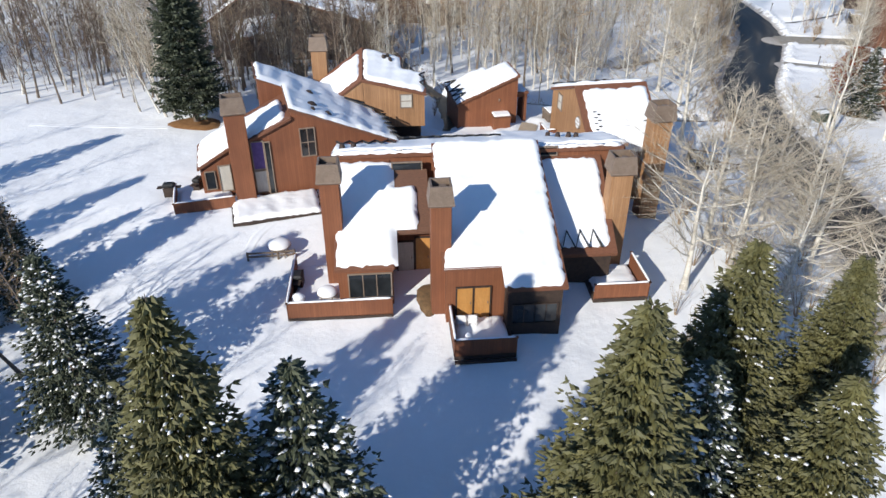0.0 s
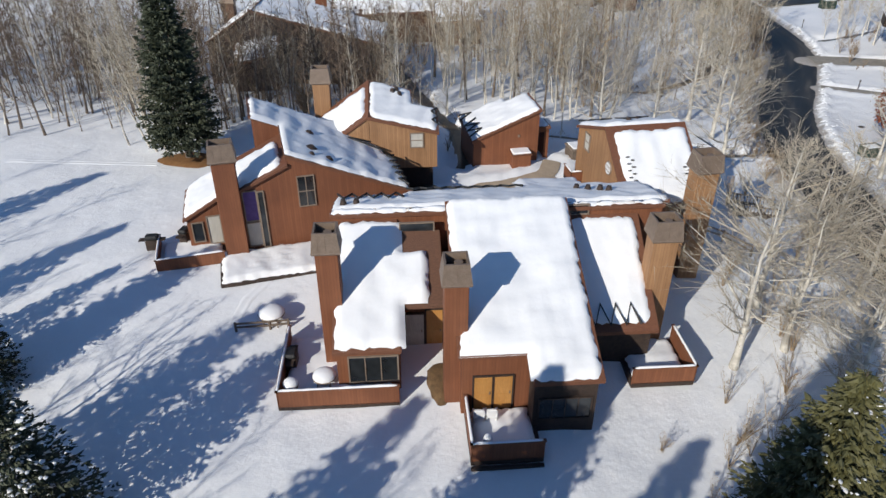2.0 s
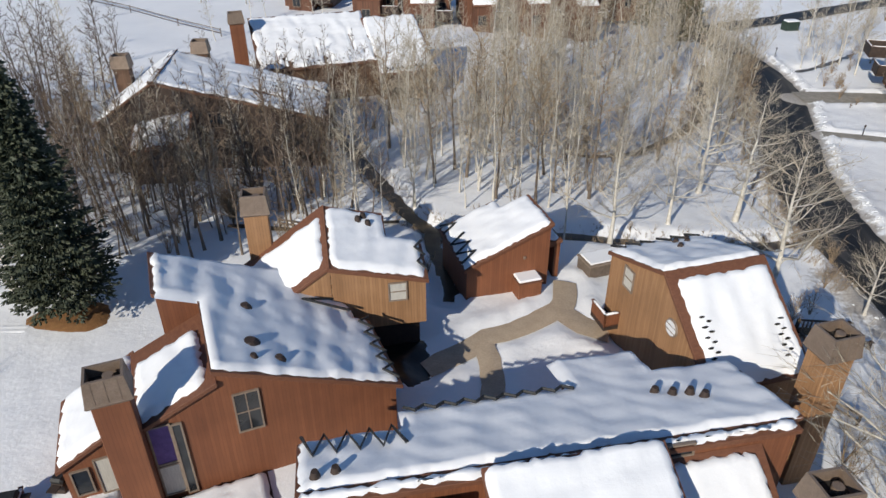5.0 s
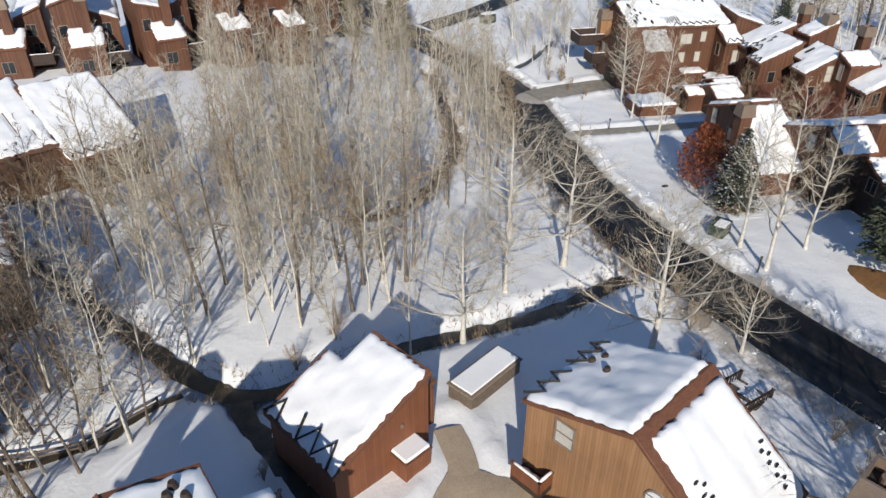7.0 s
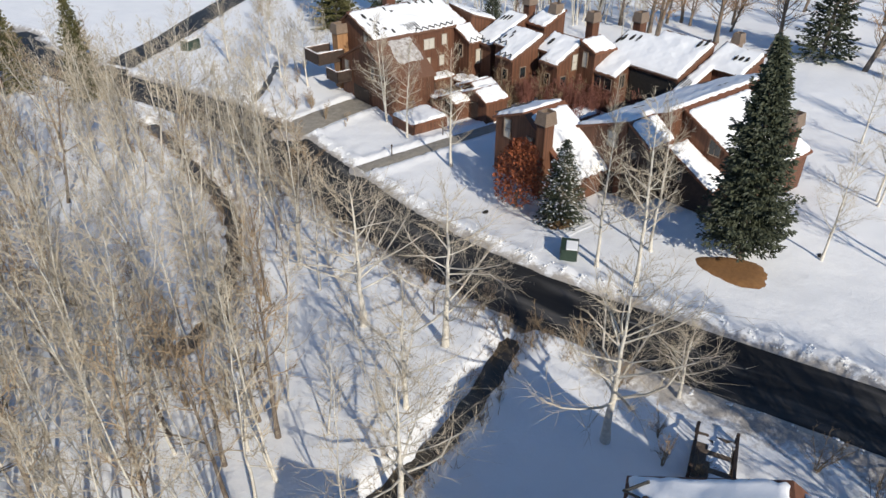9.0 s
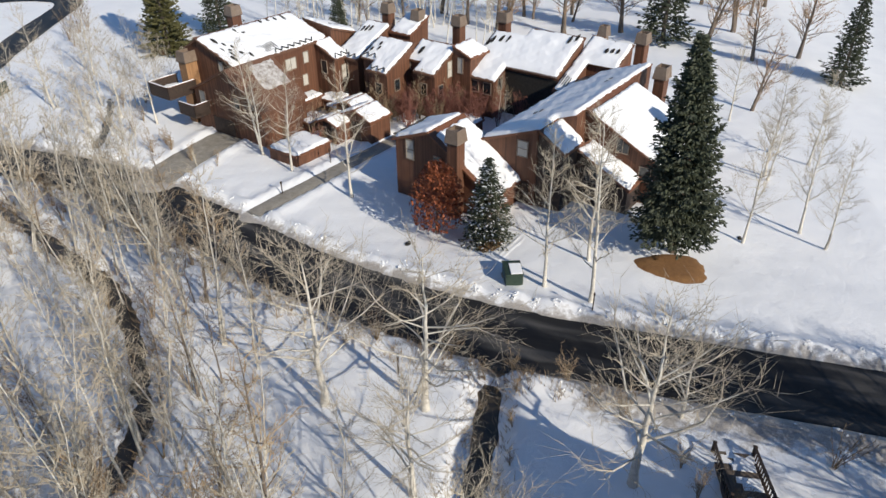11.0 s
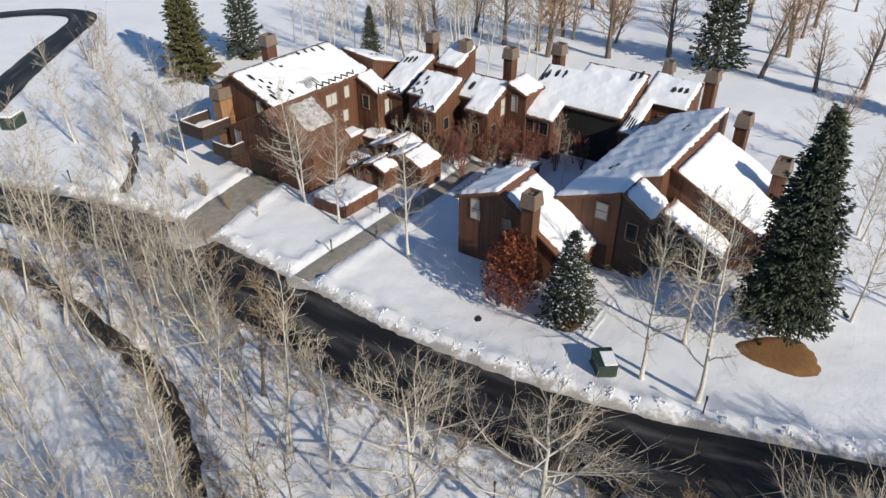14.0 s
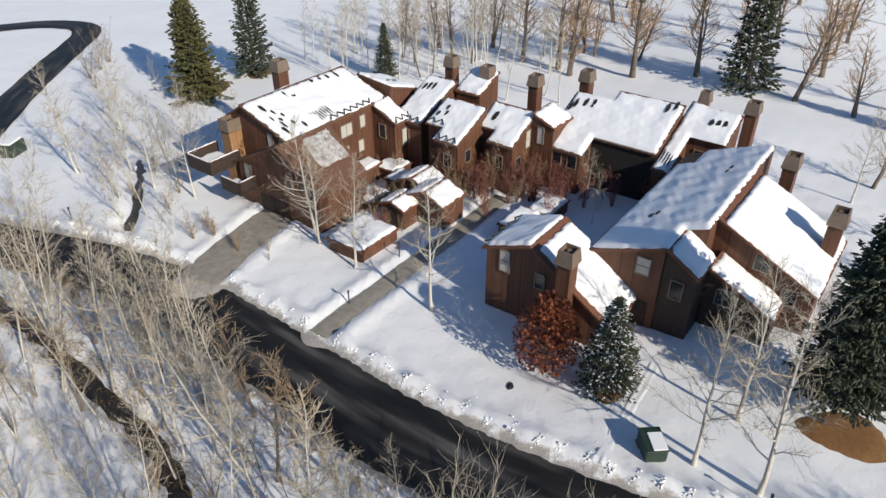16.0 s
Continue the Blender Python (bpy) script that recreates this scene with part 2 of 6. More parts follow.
WEST_DITCH = [(-4.4, 69.2), (-7.0, 68.7), (-7.9, 67.9), (-10.0, 67.8), (-12.8, 68.2), (-17.0, 69.0)]


def smooth_line(points, step=1.0):
    p = np.array(points, float)
    out = []
    for i in range(len(p) - 1):
        a, b, c, d = p[max(i - 1, 0)], p[i], p[i + 1], p[min(i + 2, len(p) - 1)]
        n = max(2, int(np.linalg.norm(c - b) / step))
        for k in range(n):
            t = k / n
            out.append(0.5 * (2 * b + (c - a) * t + (2 * a - 5 * b + 4 * c - d) * t * t + (3 * b - a - 3 * c + d) * t ** 3))
    out.append(p[-1])
    return np.array(out)


ROAD_C = smooth_line(ROAD, 1.5)
STREAM_C = smooth_line(STREAM_LINE, 1.0)
CREEK_C = smooth_line([(38.2, 119), (37.0, 115.6), (34.6, 109), (32.2, 103.8), (30.2, 99.2), (28.6, 96.0), (26.4, 93.4), (24.0, 90.8), (21.5, 88.4), (18, 85.6), (13, 84)], 1.0)
GULLY_C = smooth_line([(63, 124), (60.3, 121.6), (57.8, 120), (53.8, 117.3), (50.0, 115.4)], 1.0)
DITCH_C = smooth_line(DITCH_LINE, 1.0)
WEST_DITCH_C = smooth_line(WEST_DITCH, 1.0)


PATHS = (([(-2.9, 51.7), (-2.4, 52.0), (-0.6, 53.2), (0.8, 54.3), (2.4, 54.9), (4.3, 56.1), (5.7, 57.4), (6.2, 59.8)], 0.62), ([(0.4, 53.9), (0.6, 52.4), (0.6, 50.4), (0.3, 48.0)], 0.5), ([(5.2, 56.7), (6.4, 55.3), (7.8, 54.6)], 0.75))
WALKWAY = [(41.3, 92.1), (44.6, 91.0), (48.3, 89.6), (52.9, 88.0), (58.3, 86.0), (65.0, 83.8)]
DRIVEWAY = [(44.8, 104.4), (48.5, 104.3), (52.5, 103.9), (56.5, 103.3)]
SUNK = [(smooth_line(p, 1.2), w) for p, w in PATHS] + [(smooth_line(WALKWAY, 1.5), 0.8), (smooth_line(DRIVEWAY, 1.5), 1.8)]


def near_line(x, y, line):
    d = np.full(np.shape(x), 1e9)
    for i in range(len(line) - 1):
        a, b = line[i], line[i + 1]
        ab = b - a
        t = np.clip(((x - a[0]) * ab[0] + (y - a[1]) * ab[1]) / (ab @ ab), 0, 1)
        d = np.minimum(d, np.hypot(x - a[0] - t * ab[0], y - a[1] - t * ab[1]))
    return d


def wave_noise(x, y, seed, scale):
    """Smooth rolling noise from summed sines; about -1 to 1."""
    rng = np.random.default_rng(seed)
    out = 0
    for k in range(7):
        a, f, ph = rng.uniform(0, 2 * math.pi), rng.uniform(0.6, 1.8) / scale, rng.uniform(0, 6.3)
        out = out + np.sin((x * math.cos(a) + y * math.sin(a)) * f * 2 * math.pi + ph)
    return out / 4.0


def ground_z(x, y):
    x, y = np.asarray(x, float), np.asarray(y, float)
    z = lie(x, y) + 0.10 * wave_noise(x, y, 3, 14) + 0.03 * wave_noise(x, y, 4, 3.1)
    dr = near_line(x, y, ROAD_C)
    z = z + 0.30 * np.exp(-((dr - ROAD_W - 0.9) / 0.7) ** 2) * (1 + 0.7 * wave_noise(x, y, 5, 2.2))
    flat = lie(x, y) - 0.3
    k = np.clip((ROAD_W + 0.6 - dr) / 0.7, 0, 1)
    z = z * (1 - k) + flat * k
    rough = np.clip(1 - np.abs(dr - ROAD_W - 1.6) / 1.8, 0, 1)
    z = z + rough * (0.10 * wave_noise(x, y, 15, 0.9) + 0.07 * wave_noise(x, y, 16, 1.7))
    side = np.clip((33 - x) / 3, 0, 1) * np.clip((66 - y) / 6, 0, 1) * np.clip(1 - np.abs(dr - ROAD_W - 4.0) / 4.0, 0, 1)
    z = z + side * (0.22 * wave_noise(x, y, 17, 1.6) + 0.2)
    for line, deep in ((CREEK_C, 0.7), (GULLY_C, 0.5), (DITCH_C, 0.6), (WEST_DITCH_C, 0.45)):
        dc = near_line(x, y, line) + 0.3 * wave_noise(x, y, 6, 2.3)
        z = z - deep * np.clip((1.4 - dc) / 0.9, 0, 1)
    dp = np.full(np.shape(x), 1e9)
    for line, w in SUNK:
        dp = np.minimum(dp, near_line(x, y, line) - w)
    z = z + 0.22 * np.exp(-((dp - 0.9) / 0.6) ** 2) * (1 + 0.6 * wave_noise(x, y, 21, 1.3)) * (dr > ROAD_W + 1.2)
    k = np.clip((0.5 - dp) / 0.5, 0, 1)
    z = z * (1 - k) + (lie(x, y) - 0.12) * k
    ds = near_line(x, y, STREAM_C) + 0.25 * wave_noise(x, y, 6, 3)
    z = z - 0.75 * np.clip((1.5 - ds) / 0.9, 0, 1)
    return z


def gz(x, y):
    return float(ground_z(x, y))


def mesh_object(name, verts, faces, mat, parent=None, smooth=False):
    me = bpy.data.meshes.new(name)
    me.from_pydata([tuple(v) for v in verts], [], faces)
    if smooth:
        me.polygons.foreach_set("use_smooth", [True] * len(me.polygons))
    me.materials.append(mat)
    ob = new(name, me)
    if parent:
        ob.parent = parent
    return ob


def graded(lo, hi, a, b, step):
    core = list(np.arange(a, b + step / 2, step))
    s, x = step, a
    left = []
    while x > lo:
        s *= 1.12
        x -= s
        left.append(x)
    s, x = step, core[-1]
    right = []
    while x < hi:
        s *= 1.12
        x += s
        right.append(x)
    return np.array(left[::-1] + core + right)


def ROADSIDE(y):
    return np.interp(y, ROAD_C[:, 1], ROAD_C[:, 0])


def build_ground():
    xs, ys = graded(-1500, 1800, -34, 84, 0.5), graded(-600, 2200, 18, 118, 0.5)
    X, Y = np.meshgrid(xs, ys)
    Z = ground_z(X, Y)
    n, m = len(xs), len(ys)
    verts = np.stack([X, Y, Z], -1).reshape(-1, 3)
    idx = np.arange(n * m).reshape(m, n)
    quads = np.stack([idx[:-1, :-1], idx[:-1, 1:], idx[1:, 1:], idx[1:, :-1]], -1).reshape(-1, 4)
    me = bpy.data.meshes.new("ground")
    me.vertices.add(len(verts))
    me.vertices.foreach_set("co", verts.ravel())
    me.loops.add(quads.size)
    me.loops.foreach_set("vertex_index", quads.ravel())
    me.polygons.add(len(quads))
    me.polygons.foreach_set("loop_start", np.arange(0, quads.size, 4))
    me.polygons.foreach_set("use_smooth", np.ones(len(quads), bool))
    me.update(calc_edges=True)
    # slush and grit thrown up beside the street
    dr = near_line(X, Y, ROAD_C)
    grit = np.clip(1 - (dr - ROAD_W + 0.2) / 1.5, 0, 1) * 0.62
    lot = np.clip((33 - X) / 2, 0, 1) * np.clip((66 - Y) / 4, 0, 1) * np.clip(1 - (dr - ROAD_W) / 5.5, 0, 1)
    near_side = np.clip((ROADSIDE(Y) - X) / 1.5, 0, 1) * np.clip(1 - (dr - ROAD_W) / 1.5, 0, 1)
    at = me.attributes.new("grit", "FLOAT", "POINT")
    at.data.foreach_set("value", np.clip(np.maximum(np.maximum(grit, lot * 0.7), near_side * 0.8), 0, 1).ravel())
    me.materials.append(SNOW)
    tagged(new("ground", me), "rolling snow-covered ground with drifts", "ground", kind="structure")


def strip(name, line, half, lift, mat, label, cat, wobble=0.0, seed=1, kind="structure"):
    """A band along a line, draped over the land."""
    d = np.gradient(line, axis=0)
    nrm = np.stack([-d[:, 1], d[:, 0]], -1) / np.linalg.norm(d, axis=1)[:, None]
    rng = np.random.default_rng(seed)
    verts, faces = [], []
    cols = [-1, -0.5, 0, 0.5, 1]
    for i, (p, q) in enumerate(zip(line, nrm)):
        e = [half * (1 + wobble * rng.uniform(-1, 1)), half * (1 + wobble * rng.uniform(-1, 1))]
        for c in cols:
            x, y = p + q * c * (e[0] if c < 0 else e[1])
            verts.append((x, y, float(lie(x, y)) + lift + 0.05 * (1 - c * c)))
    for i in range(len(line) - 1):
        for c in range(4):
            a = i * 5 + c
            faces.append((a, a + 5, a + 6, a + 1))
    ob = mesh_object(name, verts, faces, mat, smooth=True)
    run = np.r_[0, np.cumsum(np.linalg.norm(np.diff(line, axis=0), axis=1))]
    uv = ob.data.uv_layers.new(name="along")
    co = [(cols[v % 5] * half, run[v // 5]) for f in faces for v in f]
    uv.data.foreach_set("uv", np.array(co).ravel())
    return tagged(ob, label, cat, kind=kind)


build_ground()
strip("road", ROAD_C, ROAD_W + 0.35, -0.27, ROADMAT, "wet black asphalt street with tyre tracks", "road", 0.05)
strip("stream", STREAM_C, 0.62, -0.62, STREAM, "narrow dark stream between snow banks", "stream", 0.3, 7)
strip("creek", CREEK_C, 0.75, -0.6, CREEK_AND_SHADE, "narrow black creek in a snowy gully", "stream", 0.3, 8)
strip("ditch", DITCH_C, 0.6, -0.52, STREAM, "dark side ditch of the stream beside the outbuilding", "stream", 0.3, 10)
strip("west_ditch", WEST_DITCH_C, 0.3, -0.36, STREAM, "thin dark ditch under overhanging snow", "stream", 0.5, 11)
strip("gully", GULLY_C, 0.4, -0.42, STREAM, "thin dark drainage gully in snow", "stream", 0.4, 9)


# ---- kit for houses ----
def part(name, bm, mat, parent, label="", smooth=False):
    me = bpy.data.meshes.new(name)
    bm.to_mesh(me)
    bm.free()
    me.materials.append(mat)
    if smooth:
        me.polygons.foreach_set("use_smooth", [True] * len(me.polygons))
    ob = new(name, me)
    ob.parent = parent
    if label:
        ob["label"] = label
    return ob


def box(bm, x0, x1, y0, y1, z0, z1, m=None, bevel=0.0):
    vs = [bm.verts.new((x, y, z)) for z in (z0, z1) for y in (y0, y1) for x in (x0, x1)]
    fs = [bm.faces.new([vs[i] for i in f]) for f in ((0, 2, 3, 1), (4, 5, 7, 6), (0, 1, 5, 4), (2, 6, 7, 3), (0, 4, 6, 2), (1, 3, 7, 5))]
    if bevel:
        bmesh.ops.bevel(bm, geom=list({e for f in fs for e in f.edges}), offset=bevel, segments=1, affect="EDGES")
    if m is not None:
        bmesh.ops.transform(bm, matrix=m, verts=vs if not bevel else bm.verts)
    return vs


def bevelled_box(x0, x1, y0, y1, z0, z1, bevel=0.02, m=None):
    bm = bmesh.new()
    box(bm, x0, x1, y0, y1, z0, z1, None, bevel)
    if m is not None:
        bm.transform(m)
    return bm


def ring(x0, x1, z0, z1, a0, a1, b0, b1, y0, y1):
    """An upright rectangular frame in one piece round the opening a0 to a1, b0 to b1."""
    bm = bmesh.new()
    loops = []
    for y in (y0, y1):
        loops.append([bm.verts.new((x, y, z)) for x, z in ((x0, z0), (x1, z0), (x1, z1), (x0, z1))])
        loops.append([bm.verts.new((x, y, z)) for x, z in ((a0, b0), (a1, b0), (a1, b1), (a0, b1))])
    o0, i0, o1, i1 = loops
    for k in range(4):
        n = (k + 1) % 4
        bm.faces.new((o0[k], o0[n], i0[n], i0[k]))
        bm.faces.new((o1[n], o1[k], i1[k], i1[n]))
        bm.faces.new((o0[n], o0[k], o1[k], o1[n]))
        bm.faces.new((i0[k], i0[n], i1[n], i1[k]))
    return bm


class House:
    """A house as an Empty at its base; u runs along its front, v into it, heights are above sea level of the plan."""

    def __init__(self, name, x, y, yaw, z, label, category="house", group=""):
        self.ob = tagged(new(name), label, category, group)
        self.ob.matrix_world = pose(x, y, z, 0, 0, yaw)
        self.z = z
        self.seed = int(abs(x * 131 + y * 17)) % 9973

    def place(self, x, y):
        """The house's own u and v of a spot in the plan."""
        p = self.ob.matrix_world.inverted() @ Vector((x, y, self.z))
        return p.x, p.y

    def volume(self, u0, u1, v0, v1, z0, au=0.0, av=0.0, mat=None, over=0.25, snow=0.28, cover=(0, 1, 0, 1), roof=None, deep=0.22, base=None, ragged=0.25, notch=None, melt=0.0):
        """Walls up to the roof plane z0 + au*(u-u0) + av*(v-v0), a roof slab with eaves, and the snow that lies on it."""
        Z = self.z
        zf = lambda u, v: z0 + au * (u - u0) + av * (v - v0) - Z
        low = (base if base is not None else Z - 1.2) - Z
        bm = bmesh.new()
        lo = [bm.verts.new((u, v, low)) for u, v in ((u0, v0), (u1, v0), (u1, v1), (u0, v1))]
        hi = [bm.verts.new((u, v, zf(u, v) - 0.02)) for u, v in ((u0, v0), (u1, v0), (u1, v1), (u0, v1))]
        for i in range(4):
            j = (i + 1) % 4
            bm.faces.new((lo[i], lo[j], hi[j], hi[i]))
        bm.faces.new(hi)
        part("wall", bm, mat or WOOD, self.ob)
        bm = bmesh.new()
        o = over if isinstance(over, tuple) else (over,) * 4
        U0, U1, V0, V1 = u0 - o[0], u1 + o[1], v0 - o[2], v1 + o[3]
        c = [(U0, V0), (U1, V0), (U1, V1), (U0, V1)]
        b_ = [bm.verts.new((u, v, zf(u, v) - 0.004)) for u, v in c]
        t_ = [bm.verts.new((u, v, zf(u, v) + deep)) for u, v in c]
        bm.faces.new(b_[::-1]), bm.faces.new(t_)
        for i in range(4):
            j = (i + 1) % 4
            bm.faces.new((b_[i], b_[j], t_[j], t_[i]))
        bmesh.ops.bevel(bm, geom=bm.edges[:], offset=0.02, segments=1, affect="EDGES")
        part("roof", bm, roof or TRIM, self.ob)
        if snow:
            a, b, e, f = cover
            W, D = U1 - U0, V1 - V0
            self.snow(U0 + a * W, U0 + b * W, V0 + e * D, V0 + f * D, lambda u, v: zf(u, v) + deep, snow, ragged, notch, melt=melt)
        return zf

    def snow(self, u0, u1, v0, v1, zf, thick, ragged=0.25, notch=None, cell=0.22, melt=0.0, mat=None):
        self.seed += 1
        n, m = max(4, int((u1 - u0) / cell)), max(4, int((v1 - v0) / cell))
        s = np.linspace(0, 1, n + 1)
        t = np.linspace(0, 1, m + 1)
        S, T_ = np.meshgrid(s, t)
        U, V = u0 + S * (u1 - u0), v0 + T_ * (v1 - v0)
        eu = (0.35 + 0.3 * wave_noise(V, U * 0, self.seed, 2.6) + 0.1 * wave_noise(V, U * 0, self.seed + 3, 0.55)) * ragged + np.random.default_rng(self.seed + 5).uniform(-0.09, 0.11, (m + 1, 1)) * (ragged > 0)
        ev = (0.35 + 0.3 * wave_noise(U, V * 0, self.seed + 50, 2.6) + 0.1 * wave_noise(U, V * 0, self.seed + 53, 0.55)) * ragged + np.random.default_rng(self.seed + 6).uniform(-0.09, 0.11, (1, n + 1)) * (ragged > 0)
        U2 = U + np.where(S < 0.5, 1, -1) * (np.abs(eu)) * np.clip(1 - 2 * np.minimum(S, 1 - S) * (u1 - u0) / 2.5, 0, 1)
        V2 = V + np.where(T_ < 0.5, 1, -1) * (np.abs(ev)) * np.clip(1 - 2 * np.minimum(T_, 1 - T_) * (v1 - v0) / 2.5, 0, 1)
        d = np.minimum(np.minimum(S, 1 - S) * (u1 - u0), np.minimum(T_, 1 - T_) * (v1 - v0))
        if notch:
            for a, b, e, f in notch:
                d = np.minimum(d, np.maximum(np.maximum(a - U, U - b), np.maximum(e - V, V - f)))
        if melt:
            # snow that has slid or melted off in strips, most near the eave
            zz = np.vectorize(zf)(U, V)
            low = 1 - (zz - zz.min()) / (zz.max() - zz.min() + 1e-6)
            across = abs(zf(u1, v0) - zf(u0, v0)) < abs(zf(u0, v1) - zf(u0, v0))
            a, b = (U, V) if across else (V, U)
            strips = wave_noise(a, b * 0.12, self.seed + 20, 0.9) + 0.6 * wave_noise(a, b * 0.3, self.seed + 21, 2.3)
            d = np.minimum(d, 0.6 - 1.15 * melt * strips * (0.2 + low))
        h = thick * np.sqrt(np.clip(d / (thick * 0.9), 0, 1)) * (1 + (0.06 * wave_noise(U, V * 0.6, self.seed + 9, 2.1) + 0.035 * wave_noise(U * 0.8, V, self.seed + 10, 0.95)) / max(thick, 0.2)) + 0.012 * wave_noise(U, V, self.seed + 8, 0.6)
        h = np.where(d <= 0, -0.05, np.maximum(h, 0.03))
        Zt = np.vectorize(zf)(U2, V2) + h
        verts = np.stack([U2, V2, Zt], -1).reshape(-1, 3)
        idx = np.arange((n + 1) * (m + 1)).reshape(m + 1, n + 1)
        quads = np.stack([idx[:-1, :-1], idx[:-1, 1:], idx[1:, 1:], idx[1:, :-1]], -1).reshape(-1, 4)
        if notch or melt:
            quads = quads[(d.reshape(-1)[quads] > 0).any(1)]
        quads = quads.tolist()
        ob = mesh_object("snow_cover", verts, quads, mat or ROOF_SNOW, self.ob, True)
        ob["label"] = "grey frost over brown shingles" if mat else "thick white snow blanket"
        return ob

    def chimney(self, u, v, w, d, z_top, cap=1.05, mat=None, base=None):
        """A boarded chimney stack with a flared metal hood, open on top over a dark flue."""
        Z = self.z
        low = (base if base is not None else Z - 1.2) - Z
        top = z_top - Z
        ch = part("chimney", bevelled_box(u - w / 2, u + w / 2, v - d / 2, v + d / 2, low, top - cap, 0.03), mat or WOOD, self.ob)
        bm = bmesh.new()
        e0, e1, zb, zt = 0.14, 0.02, top - cap + 0.06, top
        rings = []
        for ex, z in ((0.10, top - cap - 0.10), (0.16, top - cap), (e0, zb), (e1, zt), (e1 - 0.10, zt), (e1 - 0.10, zt - 0.5)):
            rings.append([bm.verts.new((u + sx * (w / 2 + ex), v + sy * (d / 2 + ex), z)) for sx, sy in ((-1, -1), (1, -1), (1, 1), (-1, 1))])
        for a, b in zip(rings, rings[1:]):
            for i in range(4):
                j = (i + 1) % 4
                bm.faces.new((a[i], a[j], b[j], b[i]))
        hood = part("chimney_hood", bm, CAP, ch, "taupe sheet-metal chimney hood")
        bm = bmesh.new()
        box(bm, u - w / 2 + 0.05, u + w / 2 - 0.05, v - d / 2 + 0.05, v + d / 2 - 0.05, zt - 0.62, zt - 0.5)
        part("flue_floor", bm, SOOT_AND_SHADE, ch)
        bm = bmesh.new()
        bmesh.ops.create_cone(bm, cap_ends=True, segments=14, radius1=0.2, radius2=0.2, depth=0.35, matrix=Matrix.Translation((u + w * 0.1, v, zt - 0.36)))
        part("flue_pipe", bm, CAP, ch, "round grey flue pipe")
        for sx in (-0.33, 0.0, 0.33):
            bm = bmesh.new()
            box(bm, u + sx * w - 0.02, u + sx * w + 0.02, v - d / 2 - e0 - 0.012, v - d / 2 - e0 + 0.03, zb, zt - 0.02)
            bm.transform(Matrix.Translation((0, v - d / 2 - e0, zb)) @ Matrix.Rotation(-math.atan2(e0 - e1, zt - zb), 4, "X") @ Matrix.Translation((0, -(v - d / 2 - e0), -zb)))
            part("seam", bm, CAP, ch)
        return ch

    def window(self, u, v, z, w, h, facing="S", bars=(0.5,), rail=(), tint=None, frame=None, name="window", slant=0.0):
        """A window whose lower left corner is u, v, z on a wall that faces S, N, E or W; bars and rails split it."""
        turn = {"S": 0, "E": 90, "N": 180, "W": 270}[facing]
        m = Matrix.Translation((u, v, z - self.z)) @ Matrix.Rotation(radians(turn), 4, "Z")
        fw = 0.07
        bm = ring(-fw, w + fw, -fw, h + fw, 0, w, 0, h, -0.07, 0.05)
        bm.transform(m)
        win = part(name, bm, frame or FRAME, self.ob)
        for b in bars:
            bm = bmesh.new()
            box(bm, w * b - 0.025, w * b + 0.025, -0.05, 0.03, 0, h)
            bm.transform(m)
            part("mullion", bm, frame or FRAME, win)
        for r in rail:
            bm = bmesh.new()
            box(bm, 0, w, -0.046, 0.026, h * r - 0.03, h * r + 0.03)
            bm.transform(m)
            part("glazing_bar", bm, frame or FRAME, win)
        bm = bmesh.new()
        box(bm, 0, w, -0.02, 0.0, 0, h)
        bm.transform(m)
        part("pane", bm, tint or GLASS, win)
        return win

    def deck(self, u0, u1, v0, v1, z, rail=1.0, sides="SWE", snow=0.25, mat=None):
        """A deck with solid boarded rails on the sides named, a cap rail, and snow on the floor."""
        zz = z - self.z
        d = part("deck", bevelled_box(u0, u1, v0, v1, zz - 0.35, zz, 0.02), DARK, self.ob)
        runs = {"S": (u0, u1, v0, v0 + 0.1), "N": (u0, u1, v1 - 0.1, v1), "W": (u0, u0 + 0.1, v0, v1), "E": (u1 - 0.1, u1, v0, v1)}
        for s in sides:
            a, b, c, e = runs[s]
            part("deck_rail", bevelled_box(a, b, c, e, zz - 0.1, zz + rail, 0.01), mat or WOOD, d)
            part("cap_rail", bevelled_box(a - 0.05, b + 0.05, c - 0.05, e + 0.05, zz + rail + 0.003, zz + rail + 0.06, 0.01), TRIM, d)
            self.snow(a - 0.04, b + 0.04, c - 0.04, e + 0.04, lambda u, v: zz + rail + 0.06, 0.07, 0.0, cell=0.3)
        if snow:
            self.snow(u0 + 0.12, u1 - 0.12, v0 + 0.12, v1 - 0.02, lambda u, v: zz, snow, 0.1)
        return d

    def zigzag(self, u0, u1, v, zf, depth=0.9, step=0.55, along="u", edge=True):
        """Heating cable laid in a zigzag on the roof's lower edge."""
        n = max(2, int(abs(u1 - u0) / step))
        pts = []
        for i in range(n + 1):
            a = u0 + (u1 - u0) * i / n
            b = v + (depth if i % 2 else -0.02)
            p = (a, b) if along == "u" else (b, a)
            pts.append(np.array((*p, zf(*p))))
        verts, faces = [], []
        tube(verts, faces, np.array(pts), [0.075] * len(pts), 5)
        ob = mesh_object("heat_cable", verts, faces, CABLE, self.ob)
        ob["label"] = "black zigzag heating cable"

    def vent(self, u, v, zf, r=0.16, h=0.5):
        """A roof vent in the hole that it has melted into the snow."""
        bm = bmesh.new()
        z = zf(u, v)
        bmesh.ops.create_cone(bm, cap_ends=True, segments=12, radius1=r * 1.5, radius2=r * 0.8, depth=h, matrix=Matrix.Translation((u, v, z + h / 2)))
        part("roof_vent", bm, DARK, self.ob, "dark sheet-metal roof vent")

